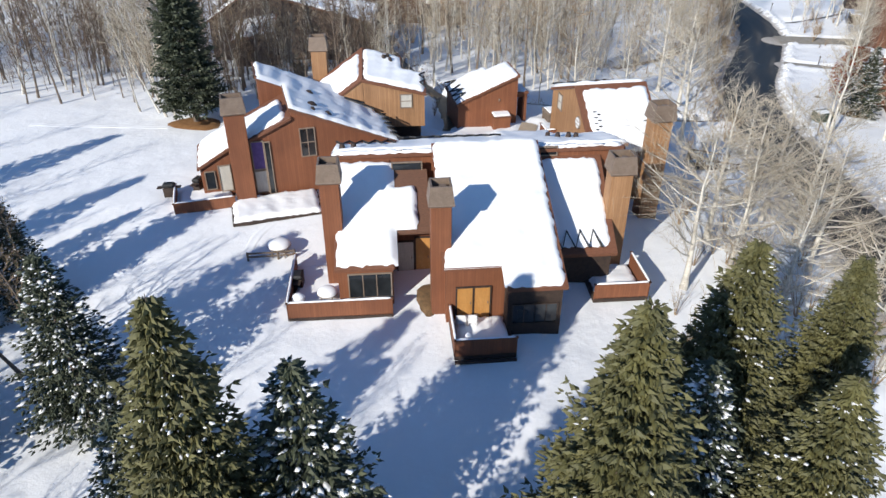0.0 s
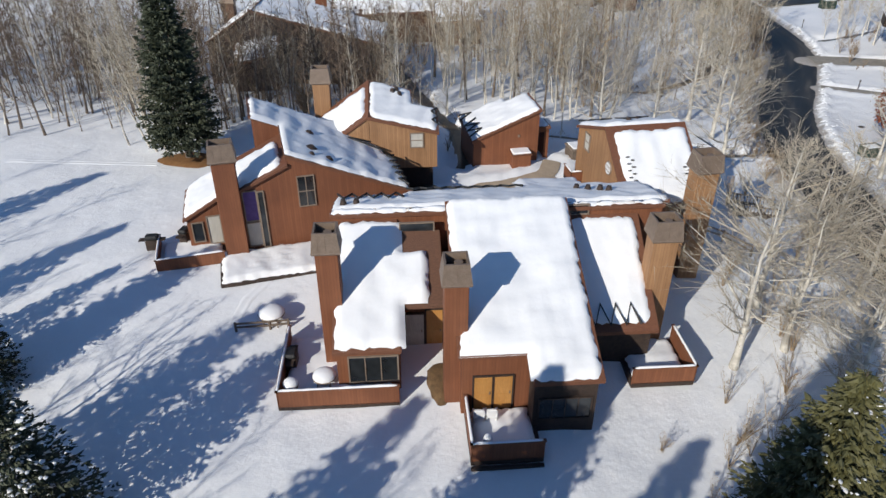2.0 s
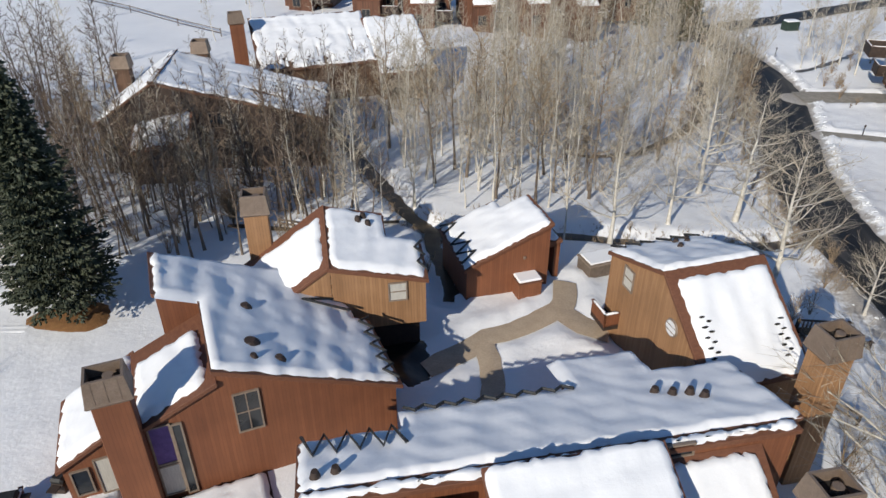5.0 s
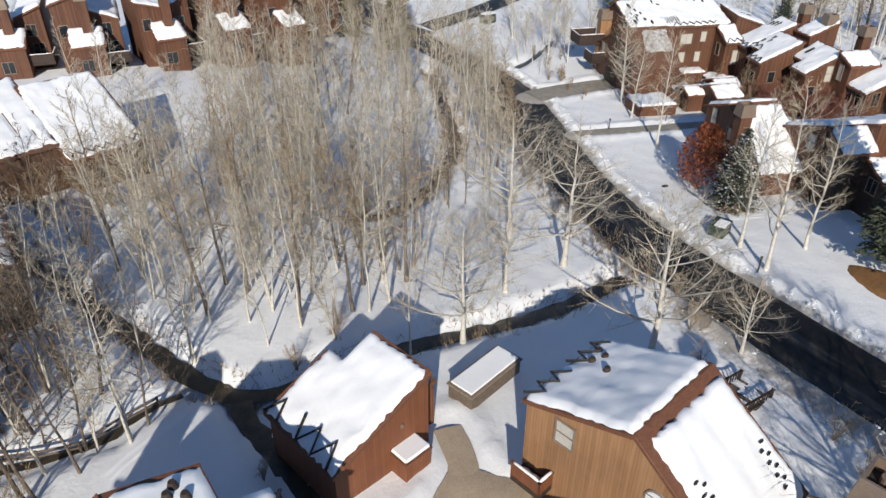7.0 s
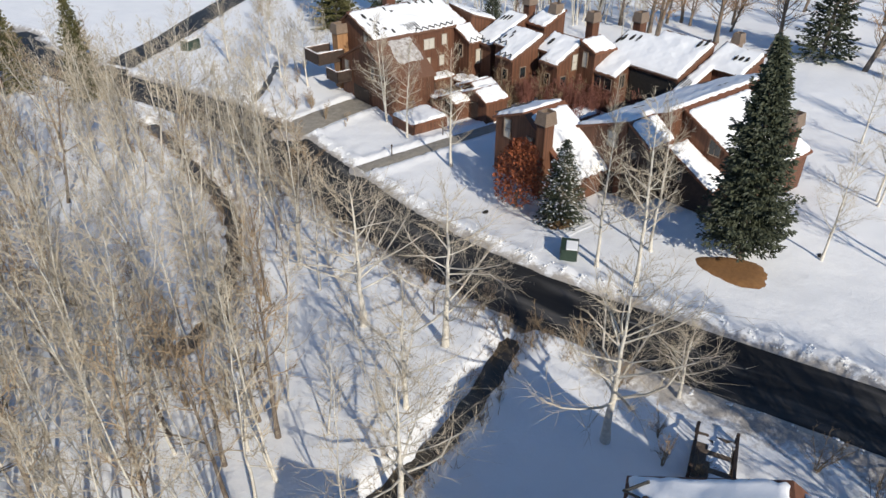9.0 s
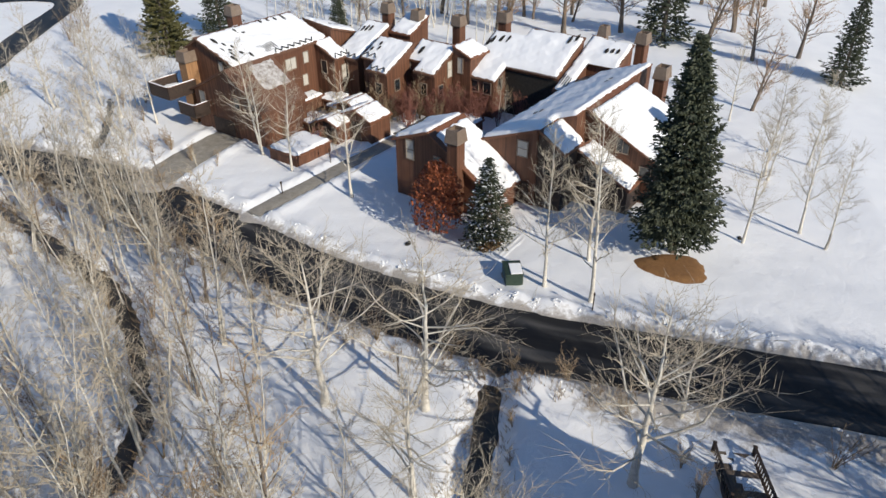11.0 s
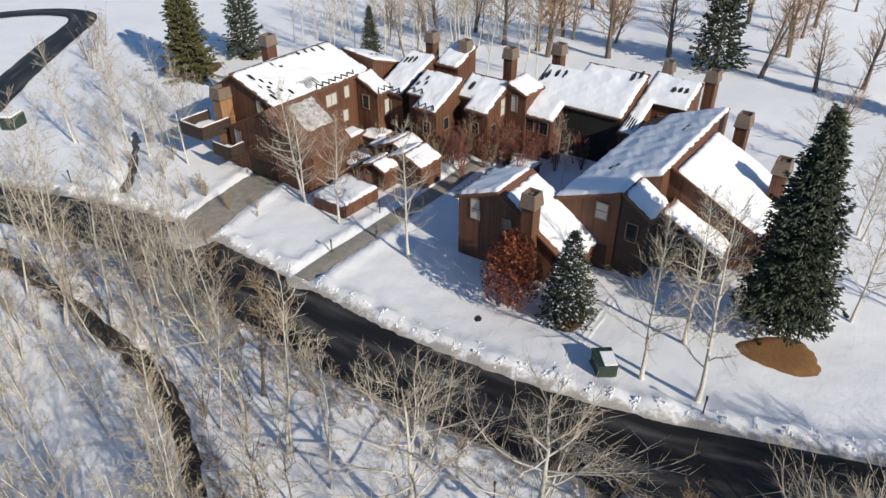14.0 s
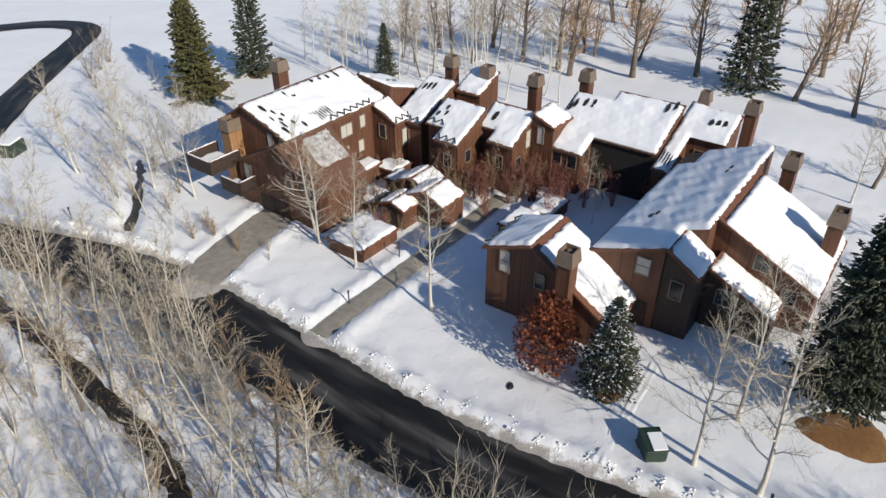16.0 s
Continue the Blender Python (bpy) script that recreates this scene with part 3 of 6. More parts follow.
    def pit(self, u, v, zf, a=0.5, b=0.2, along="u"):
        """A dark hole melted through the snow down to the roof, longer down the slope."""
        self.seed += 1
        r2 = np.random.default_rng(self.seed)
        if along == "v":
            a, b = b, a
        verts, faces = [(u, v, zf(u, v) + 0.03)], []
        for k in range(9):
            t = 2 * math.pi * k / 9
            j = r2.uniform(0.75, 1.15)
            x, y = u + a * j * math.cos(t), v + b * j * math.sin(t)
            verts.append((x, y, zf(x, y) + 0.012))
            faces.append((0, k + 1, (k + 1) % 9 + 1))
        ob = mesh_object("melt_hole", verts, faces, SOOT_AND_SHADE, self.ob)
        ob["label"] = "dark melted hole in the roof snow"

    def door(self, u, v, z, w, h, mat, facing="S"):
        turn = {"S": 0, "E": 90, "N": 180, "W": 270}[facing]
        m = Matrix.Translation((u, v, z - self.z)) @ Matrix.Rotation(radians(turn), 4, "Z")
        bm = bmesh.new()
        box(bm, 0, w, -0.06, 0.02, 0, h)
        bm.transform(m)
        d = part("door", bm, mat, self.ob)
        for x0, x1, z0, z1 in ((0.1, w - 0.1, 0.12, h * 0.45), (0.1, w - 0.1, h * 0.52, h - 0.12)):
            bm = bmesh.new()
            box(bm, x0, x1, -0.075, -0.058, z0, z1)
            bm.transform(m)
            part("door_panel", bm, mat, d)
        bm = ring(-0.08, w + 0.08, -0.03, h + 0.08, 0, w, 0, h, -0.08, 0.03)
        bm.transform(m)
        part("door_frame", bm, DARK, d)
        bm = bmesh.new()
        box(bm, w - 0.14, w - 0.08, -0.13, -0.06, 0.95, 1.1, None, 0.01)
        bm.transform(m)
        part("door_handle", bm, CAP, d)
        return d


# ---- trees ----
def tube(verts, faces, pts, radii, sides):
    """A tapered tube along points, added to the lists."""
    base = len(verts)
    up = np.array((0.31, 0.17, 0.93))
    for i, (p, r) in enumerate(zip(pts, radii)):
        d = pts[min(i + 1, len(pts) - 1)] - pts[max(i - 1, 0)]
        d = d / (np.linalg.norm(d) + 1e-9)
        a = np.cross(d, up if abs(d @ up) < 0.95 else np.array((1.0, 0, 0)))
        a /= np.linalg.norm(a)
        b = np.cross(d, a)
        for k in range(sides):
            t = 2 * math.pi * k / sides
            verts.append(p + r * (math.cos(t) * a + math.sin(t) * b))
    for i in range(len(pts) - 1):
        for k in range(sides):
            k2 = (k + 1) % sides
            o = base + i * sides
            faces.append((o + k, o + k2, o + sides + k2, o + sides + k))


def cone(verts, faces, a, b, r):
    """A thin three-sided twig that ends in a point."""
    d = b - a
    d = d / (np.linalg.norm(d) + 1e-9)
    s = np.cross(d, (0.31, 0.17, 0.93) if abs(d[2]) < 0.9 else (1.0, 0, 0))
    s /= np.linalg.norm(s)
    q = np.cross(d, s)
    o = len(verts)
    verts.extend((a + s * r, a + (-0.5 * s + 0.866 * q) * r, a + (-0.5 * s - 0.866 * q) * r, b))
    faces.extend(((o, o + 1, o + 3), (o + 1, o + 2, o + 3), (o + 2, o, o + 3)))


def unit(v):
    return v / (np.linalg.norm(v) + 1e-9)


def bare_tree_meshes(name, h, r, seed, limbs=24, spread=0.3, first=0.25, up=0.6, wob=0.03, twigs=7, sub=3, bark=None, twig=None, fork=1, flare=(0.05, 0.22), thick=0.011, limb_r=0.014):
    """A bare tree: a wavering tapered trunk, limbs that reach out and climb, branches on them and twigs on those. Returns the meshes of trunk and crown."""
    rng = np.random.default_rng(seed)
    tv, tf, cv, cf = [], [], [], []
    n = 10 if fork < 4 else 5
    for f in range(fork):
        ang = rng.uniform(0, 6.28)
        tilt = 0.0 if fork == 1 else rng.uniform(*flare)
        hh = h * (1 if f == 0 else rng.uniform(0.65, 0.97))
        path, off = [], np.zeros(2)
        for i in range(n + 1):
            s = i / n
            off = off + rng.normal(0, wob, 2) * hh / n * 1.6
            path.append(np.array((math.cos(ang) * tilt * hh * s ** 1.1 + off[0], math.sin(ang) * tilt * hh * s ** 1.1 + off[1], hh * s - (0.4 if i == 0 else 0))))
        path = np.array(path)
        rad = [max(0.012, r * (1 - 0.93 * (i / n) ** 0.8) * (1.35 if i == 0 else 1)) for i in range(n + 1)]
        tube(tv, tf, path, rad, 7 if r > 0.08 else 4)
        for k in range(limbs):
            s = first + (0.99 - first) * ((k + rng.uniform(0, 1)) / limbs) ** 0.9
            i = min(int(s * n), n - 1)
            o = path[i] + (path[i + 1] - path[i]) * (s * n - i)
            a = k * 2.4 + rng.normal(0, 0.5)
            L = max(hh * spread * rng.uniform(0.55, 1.12) * (1.12 - s) ** 0.7 * (0.7 if s < first + 0.06 else 1), 0.35)
            d = unit(np.array((math.cos(a), math.sin(a), up * rng.uniform(0.4, 1.3) + 0.7 * max(0, s - 0.6))))
            lr = max(0.014, min(0.55 * rad[i], limb_r * L + 0.008))
            pts = [o]
            for q in range(4):
                d = unit(d + np.array((rng.normal(0, 0.2), rng.normal(0, 0.2), 0.12 + rng.normal(0, 0.13))))
                pts.append(pts[-1] + d * L / 4)
            big = lr > 0.03
            tube(tv if big else cv, tf if big else cf, np.array(pts[:4]), [lr, lr * 0.78, lr * 0.58, lr * 0.42], 4 if big else 3)
            cone(cv, cf, pts[3], pts[4], lr * 0.42)
            for w in range(max(3, int(twigs * (0.5 + 0.6 * L / (hh * spread))))):
                q = (0.15 + 0.85 * (w + rng.uniform(0, 1)) / twigs) * 4
                q = min(q, 3.95)
                j = int(q)
                b = pts[j] + (pts[j + 1] - pts[j]) * (q - j)
                e = unit(unit(pts[j + 1] - pts[j]) + rng.normal(0, 0.5, 3) + np.array((0, 0, 0.18)))
                l2 = L * rng.uniform(0.3, 0.55) * (1.15 - 0.13 * q) + 0.15
                e2 = unit(e + rng.normal(0, 0.25, 3) + np.array((0, 0, 0.15)))
                mid = b + e * l2 * 0.5
                end = mid + e2 * l2 * 0.5
                cone(cv, cf, b, mid + (end - mid) * 0.12, thick * 1.5)
                cone(cv, cf, mid, end, thick * 1.1)
                for z in range(sub):
                    u = (z + rng.uniform(0.1, 1)) / sub
                    g = b + (mid - b) * min(1, 2 * u) + (end - mid) * max(0, 2 * u - 1)
                    cone(cv, cf, g, g + unit(e + rng.normal(0, 0.6, 3)) * l2 * rng.uniform(0.35, 0.65), thick * 0.95)
    out = []
    for nm, v, f, m in (("trunk", tv, tf, bark or ASPEN), ("crown", cv, cf, twig or TWIG)):
        me = bpy.data.meshes.new(nm)
        me.from_pydata([tuple(x) for x in v], [], f)
        me.polygons.foreach_set("use_smooth", [nm == "trunk"] * len(me.polygons))
        me.materials.append(m)
        out.append(me)
    return out


def plant(name, meshes, x, y, z, yaw, scale, label, category, group="", tilt=(0, 0)):
    e = tagged(new(name), label, category, group)
    e.matrix_world = pose(x, y, z, tilt[0], tilt[1], yaw) @ Matrix.Diagonal((*scale, 1))
    for me in meshes:
        o = new(me.name.split(".")[0], me)
        o.parent = e
    return e


def spruce_meshes(h, r, seed, needle, snowy=0.0, dense=1.0, sprig=0.34, slim=0.32, clumps=(2, 6), clump=(0.05, 0.13), skirt=0.06):
    """A spruce: a trunk, whorls of drooping boughs made of many small sprigs, and snow lying on some of them."""
    rng = np.random.default_rng(seed)
    tv, tf, cv, cf, sv, sf = [], [], [], [], [], []
    tube(tv, tf, np.array([(0, 0, -0.4), (0, 0, h * 0.5), (0, 0, h)]), [0.02 * h, 0.012 * h, 0.01], 7)
    z = skirt * h
    while z < h * 0.985:
        s = z / h
        R = r * (1 - s) ** 0.82 * rng.uniform(0.85, 1.1) + 0.12
        nb = max(4, int((6 + 7 * (1 - s)) * dense))
        a0 = rng.uniform(0, 6.28)
        for k in range(nb):
            a = a0 + 6.283 * k / nb + rng.normal(0, 0.18)
            L = R * rng.uniform(0.72, 1.12)
            droop = -0.28 + 0.85 * s + rng.normal(0, 0.08)
            dx, dy = math.cos(a), math.sin(a)
            m = max(3, int(L / 0.2 * dense))
            for i in range(m):
                q = (i + rng.uniform(0, 1)) / m
                if q < 0.25 and L > 0.8:
                    continue
                pz = z + L * q * droop * (0.6 + 0.4 * q) + 0.22 * L * q * q
                width = 0.34 * L * (1 - q) ** 0.7 + 0.1
                for side in (-1, 1):
                    off = side * width * rng.uniform(0.05, 1.0)
                    c = np.array((dx * L * q - dy * off, dy * L * q + dx * off, pz - abs(off) * 0.25 + rng.normal(0, 0.04)))
                    ang = a + side * rng.uniform(0.15, 1.0)
                    ln = sprig * rng.uniform(0.7, 1.3)
                    f = np.array((math.cos(ang), math.sin(ang), rng.uniform(-0.45, 0.2)))
                    g = np.array((-math.sin(ang), math.cos(ang), rng.normal(0, 0.5))) * ln * slim
                    b = len(cv)
                    lift = np.array((0, 0, ln * 0.16))
                    cv.extend((c - f * ln * 0.35, c + g - lift * 0.6, c + f * ln * 0.65, c - g - lift * 0.6, c + lift))
                    cf.extend(((b, b + 1, b + 4), (b + 1, b + 2, b + 4), (b + 2, b + 3, b + 4), (b + 3, b, b + 4)))
            if snowy and rng.uniform() < snowy and L > 0.5:
                for _ in range(rng.integers(*clumps)):
                    q = rng.uniform(0.4, 1.0)
                    off = rng.normal(0, 0.16) * L
                    c = np.array((dx * L * q - dy * off, dy * L * q + dx * off, z + L * q * droop * (0.6 + 0.4 * q) + 0.22 * L * q * q + 0.07))
                    rr = rng.uniform(*clump) * (1.5 if rng.uniform() < 0.12 else 1)
                    st = rng.uniform(1.0, 2.2)
                    b = len(sv)
                    for kz, kr in ((-0.3, 1.0), (0.2, 0.55)):
                        for t in range(5):
                            w = 6.283 * t / 5
                            j = rng.uniform(0.55, 1.4)
                            lx, ly = math.cos(w) * rr * kr * j * st, math.sin(w) * rr * kr * j
                            sv.append(c + np.array((dx * lx - dy * ly, dy * lx + dx * ly, rr * kz * rng.uniform(0.6, 1.3) + lx * droop * 0.5)))
                    for t in range(5):
                        t2 = (t + 1) % 5
                        sf.append((b + t, b + t2, b + 5 + t2, b + 5 + t))
                    sf.append(tuple(b + 5 + t for t in range(5)))
        z += (0.16 + 0.22 * (1 - s)) * rng.uniform(0.8, 1.2) / dense ** 0.5
    out = []
    for nm, v, f, m, sm in (("trunk", tv, tf, BARK, True), ("crown", cv, cf, needle, False), ("snow_clumps", sv, sf, ROOF_SNOW, True)):
        if not v:
            continue
        me = bpy.data.meshes.new(nm)
        me.from_pydata([tuple(x) for x in v], [], f)
        me.polygons.foreach_set("use_smooth", [sm] * len(me.polygons))
        me.materials.append(m)
        out.append(me)
    return out




# ---- the near group of houses ----
def main_house():
    h = House("townhouse", -0.8, 32.0, 8, 1.2, "cedar-clad townhouse with snow-laden shed roofs and three tall chimneys", "house", "near townhouses")
    # west bay
    z1 = h.volume(-5.2, -2.1, 1.1, 7.6, 4.3, 0, 0.5, over=(0.15, 0.1, 0.35, 0.0), snow=0)
    h.snow(-5.35, -0.45, 0.75, 7.55, lambda u, v: z1(u, v) + 0.2, 0.25, 0.16, ((-1.95, 1, 5.7, 9), (-1.95, 1, 0, 3.1)))
    # stair bay with bare shingles and a porch below
    h.volume(-2.1, 0.25, 4.3, 7.0, 5.78, 0, 0.5, over=(0, 0, 1.35, 0), roof=SHINGLE, snow=0)
    h.door(-1.75, 4.24, 1.75, 0.95, 2.1, CURTAIN)
    h.door(-0.65, 4.24, 1.75, 0.85, 2.35, HONEY_DOOR)
    # east bay, its front corner standing further out
    z2 = h.volume(0.75, 6.9, -0.7, 7.4, 5.15, 0, 0.43, over=(0.2, 0.2, 0.3, 0.0), snow=0)
    # dark walls here paint in the trees' shade on the front corner
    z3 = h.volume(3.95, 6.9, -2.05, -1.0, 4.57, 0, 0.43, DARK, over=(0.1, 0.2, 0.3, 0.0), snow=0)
    h.snow(0.55, 7.1, -2.35, 7.5, lambda u, v: z2(u, v) + 0.22, 0.27, 0.15, ((0.0, 3.85, -3.0, -1.0),))
    h.door(1.35, -0.72, 1.75, 0.85, 2.0, HONEY_DOOR)
    h.door(2.32, -0.72, 1.75, 0.85, 2.0, HONEY_DOOR)
    h.window(4.25, -2.06, 2.2, 2.4, 1.2, "S", (0.25, 0.5, 0.75), frame=DARK)
    # far east bay, lower; its dark walls are painted shade too
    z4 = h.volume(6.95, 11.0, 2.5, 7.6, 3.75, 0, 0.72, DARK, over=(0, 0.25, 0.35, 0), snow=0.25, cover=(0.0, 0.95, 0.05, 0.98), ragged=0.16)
    h.zigzag(7.1, 10.3, 2.3, lambda u, v: z4(u, v) + 0.5, 0.9, 0.4)
    # ridge wall with its cap, then the north slopes
    h.volume(-5.5, 12.6, 7.6, 8.1, 7.95, 0, 0, over=(0.1, 0.1, 0.15, 0), snow=0.15)
    z5 = h.volume(-5.5, -1.5, 8.1, 10.8, 7.9, 0, -0.29, over=(0.1, 0.0, 0, 0.3), snow=0)
    z6 = h.volume(-1.5, 5.7, 8.1, 12.0, 7.9, 0, -0.29, over=(0.0, 0.0, 0, 0.3), snow=0)
    z7 = h.volume(5.7, 9.6, 8.1, 13.4, 7.9, 0, -0.29, over=(0.0, 0.0, 0, 1.6), snow=0)
    h.volume(9.6, 13.0, 8.1, 12.6, 7.9, 0, -0.29, over=(0.0, 0.2, 0, 0.3), snow=0)
    h.snow(-5.6, 13.2, 8.0, 15.0, lambda u, v: z5(u, v) + 0.22, 0.24, 0.16, ((-7, -1.45, 11.1, 20), (-1.6, 5.65, 12.3, 20), (9.65, 15, 12.9, 20)))
    h.zigzag(-5.4, -1.6, 11.1, lambda u, v: z5(u, v) + 0.56, -1.3, 0.42)
    h.zigzag(-1.4, 5.6, 12.3, lambda u, v: z6(u, v) + 0.56, -0.35, 0.4)
    for u, v in ((8.6, 10.9), (9.2, 10.6), (9.9, 10.5), (10.3, 10.1), (-4.9, 8.6), (-4.2, 8.7)):
        h.vent(u, v, lambda a, b: z5(a, b) + 0.3, 0.16, 0.45)
    h.window(-1.85, 6.98, 7.05, 1.75, 0.75, "S", ())
    h.window(7.1, 7.55, 7.75, 1.3, 0.5, "S", ())
    h.window(-4.6, 1.08, 2.2, 2.35, 1.55, "S", (0.33, 0.66), tint=GLASS)
    h.chimney(-5.4, 3.4, 1.1, 1.1, 9.75)
    h.chimney(0.55, 0.55, 1.1, 1.1, 9.6)
    h.chimney(11.55, 4.5, 1.3, 1.1, 9.05, mat=WOOD_LIGHT)
    h.deck(-8.1, -2.2, 0.0, 5.2, 1.75, 0.95, "SW")
    h.deck(0.9, 4.2, -3.9, -0.75, 1.7, 0.95, "SW")
    h.deck(9.6, 12.9, 0.6, 4.0, 1.6, 0.9, "SE")
    # dark strips that paint the shade gap under the decks
    for a, b, c, e in ((-8.1, -2.2, -0.25, -0.05), (0.9, 4.2, -4.15, -3.95)):
        part("shade_strip", bevelled_box(a, b, c, e, 0.05, 0.2, 0.02), DARK, h.ob)
    return h


def west_house():
    h = House("townhouse", -13.9, 43.2, 19.5, 2.2, "cedar-clad townhouse with a long snowy roof and a boarded chimney", "house", "near townhouses")
    z1 = h.volume(3.0, 10.4, 0.6, 5.6, 8.65, -0.437, 0, over=(0.15, 0.3, 0.2, 0), snow=0)
    z2 = h.volume(1.2, 9.6, 5.6, 9.2, 9.44, -0.437, 0, over=(0.15, 0.3, 0, 0.2), snow=0)
    h.snow(1.1, 10.65, 0.45, 9.35, lambda u, v: z1(u, v) + 0.21, 0.23, 0.14, ((0, 2.9, -1, 5.55), (9.85, 12, 5.5, 10)))
    h.volume(-0.3, 3.0, 0.6, 5.6, 6.6, 0.45, 0, over=(0.1, 0, 0.2, 0), snow=0.28, cover=(0, 0.93, 0.05, 0.8))
    h.volume(-3.6, -0.3, 1.9, 6.0, 4.6, 0.55, 0, over=(0.2, 0, 0.2, 0.1), snow=0.28)
    h.zigzag(0.6, 5.4, 10.6, lambda u, v: z1(u, v) + 0.56, -0.6, 0.45, "v")
    h.zigzag(5.8, 9.0, 9.8, lambda u, v: z2(u, v) + 0.56, -2.2, 0.5, "v")
    for u, v, r in ((4.6, 2.4, 0.3), (4.6, 1.4, 0.14), (5.6, 1.4, 0.2), (4.8, 5.2, 0.22)):
        h.vent(u, v, lambda a, b: z1(a, b) + 0.3, r, 0.26)
    h.chimney(-0.7, 0.35, 1.35, 1.0, 10.2)
    h.window(0.12, 0.58, 2.9, 0.75, 1.6, "S", (), (), CURTAIN)
    h.window(0.12, 0.58, 4.7, 0.75, 2.0, "S", (), (), PURPLE)
    h.window(1.0, 0.58, 2.7, 0.3, 3.9, "S", ())
    h.window(3.5, 0.58, 5.3, 0.95, 2.0, "S", (0.5,), (0.5,))
    h.window(-2.35, 1.88, 2.75, 0.75, 1.9, "S", (), (), CURTAIN)
    h.window(-3.3, 1.88, 3.0, 0.6, 1.3, "S", ())
    h.deck(-5.6, -1.5, -0.3, 3.0, 2.45, 0.75, "SW")
    h.volume(-1.8, 4.2, -2.9, 0.55, 2.3, over=0.05, snow=0.3, mat=DARK, roof=DARK, ragged=0.1)
    return h


def north_house():
    h = House("townhouse", -7.5, 52.6, 8, 2.3, "honey and cedar clad townhouse with snowy shed roofs", "house", "near townhouses")
    z1 = h.volume(0, 4.8, 0, 2.4, 8.2, -0.25, 0.27, over=(0.15, 0.15, 0.15, 0), snow=0, mat=WOOD_LIGHT, base=4.4)
    h.volume(0, 3.0, 2.4, 4.2, 8.85, -0.25, 0.27, over=(0.15, 0.1, 0, 0.15), snow=0, base=4.4)
    h.snow(-0.05, 4.9, -0.1, 4.3, lambda u, v: z1(u, v) + 0.22, 0.2, 0.15, ((3.1, 6, 2.5, 6),))
    # dark walls paint the black shade beneath the overhanging storey
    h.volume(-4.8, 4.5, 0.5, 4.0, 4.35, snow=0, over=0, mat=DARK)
    h.volume(-7.0, -0.02, 0.0, 4.0, 3.35, 0.71, 0.27, over=(0.1, 0, 0.1, 0.35), snow=0.28, cover=(0.0, 0.97, 0.07, 0.86), mat=WOOD_LIGHT, ragged=0.12)
    h.chimney(-3.6, 4.7, 1.25, 1.05, 10.6, mat=WOOD_LIGHT)
    h.window(2.9, -0.02, 6.05, 0.85, 1.0, "S", (), (0.5,), CURTAIN)
    h.zigzag(0.2, 2.2, 4.95, lambda u, v: z1(u, v) + 0.56, -0.45, 0.45, "v")
    for u, v in ((1.7, 3.4), (2.0, 3.7), (2.2, 3.2)):
        h.vent(u, v, lambda a, b: z1(a, b) + 0.25, 0.15, 0.34)
    return h


def bin_house():
    h = House("outbuilding", -0.3, 58.0, 14, 2.1, "small cedar-clad outbuilding with a snowy shed roof", "shed", "near townhouses")
    z1 = h.volume(0.1, 5.4, 0.0, 3.9, 4.4, 0.41, 0, over=(0.2, 0.15, 0.15, 0.0), snow=0)
    h.volume(0.1, 3.6, 3.9, 5.0, 4.4, 0.41, 0, over=(0.2, 0.0, 0, 0.15), snow=0)
    h.snow(-0.1, 5.5, -0.1, 5.1, lambda u, v: z1(u, v) + 0.22, 0.24, 0.14, ((3.65, 6, 3.95, 6),))
    h.volume(5.4, 6.6, 0.9, 2.6, 4.75, over=0.1, snow=0.25, base=4.5)
    h.volume(6.2, 6.6, 0.9, 2.4, 4.7, over=0, snow=0)
    h.zigzag(0.2, 3.0, -0.12, lambda u, v: z1(u, v) + 0.56, 1.0, 0.5, "v")
    h.zigzag(3.9, 4.9, -0.12, lambda u, v: z1(u, v) + 0.56, 0.9, 0.4, "v")
    part("wall_lamp", bevelled_box(3.7, 3.85, -0.12, 0.0, 2.5, 2.7, 0.02), CAP, h.ob)
    return h


def bin_chest():
    e = tagged(new("storage_chest"), "brown boarded storage chest with a snow-covered lid", "chest")
    e.matrix_world = pose(3.55, 58.55, 2.1, 0, 0, 14)
    part("body", bevelled_box(-0.75, 0.75, -0.6, 0.6, 0, 1.3, 0.02), WOOD, e)
    part("lid", bevelled_box(-0.82, 0.82, -0.67, 0.67, 1.303, 1.38, 0.02), TRIM, e)
    part("snow_cap", bevelled_box(-0.75, 0.75, -0.6, 0.6, 1.38, 1.56, 0.08), ROOF_SNOW, e, "rounded white snow cap")


def trailer():
    e = tagged(new("storage_bin"), "long low bin with a snow-covered lid beside the path", "bin")
    e.matrix_world = pose(9.6, 61.6, 2.0, 0, 0, 17)
    part("body", bevelled_box(-2.0, 2.0, -0.8, 0.8, 0, 0.9, 0.04), GREY_WOOD, e)
    part("rim", bevelled_box(-2.08, 2.08, -0.88, 0.88, 0.9, 1.0, 0.03), FRAME, e)
    part("snow_cap", bevelled_box(-1.92, 1.92, -0.72, 0.72, 1.003, 1.12, 0.05), ROOF_SNOW, e, "flat white snow layer")


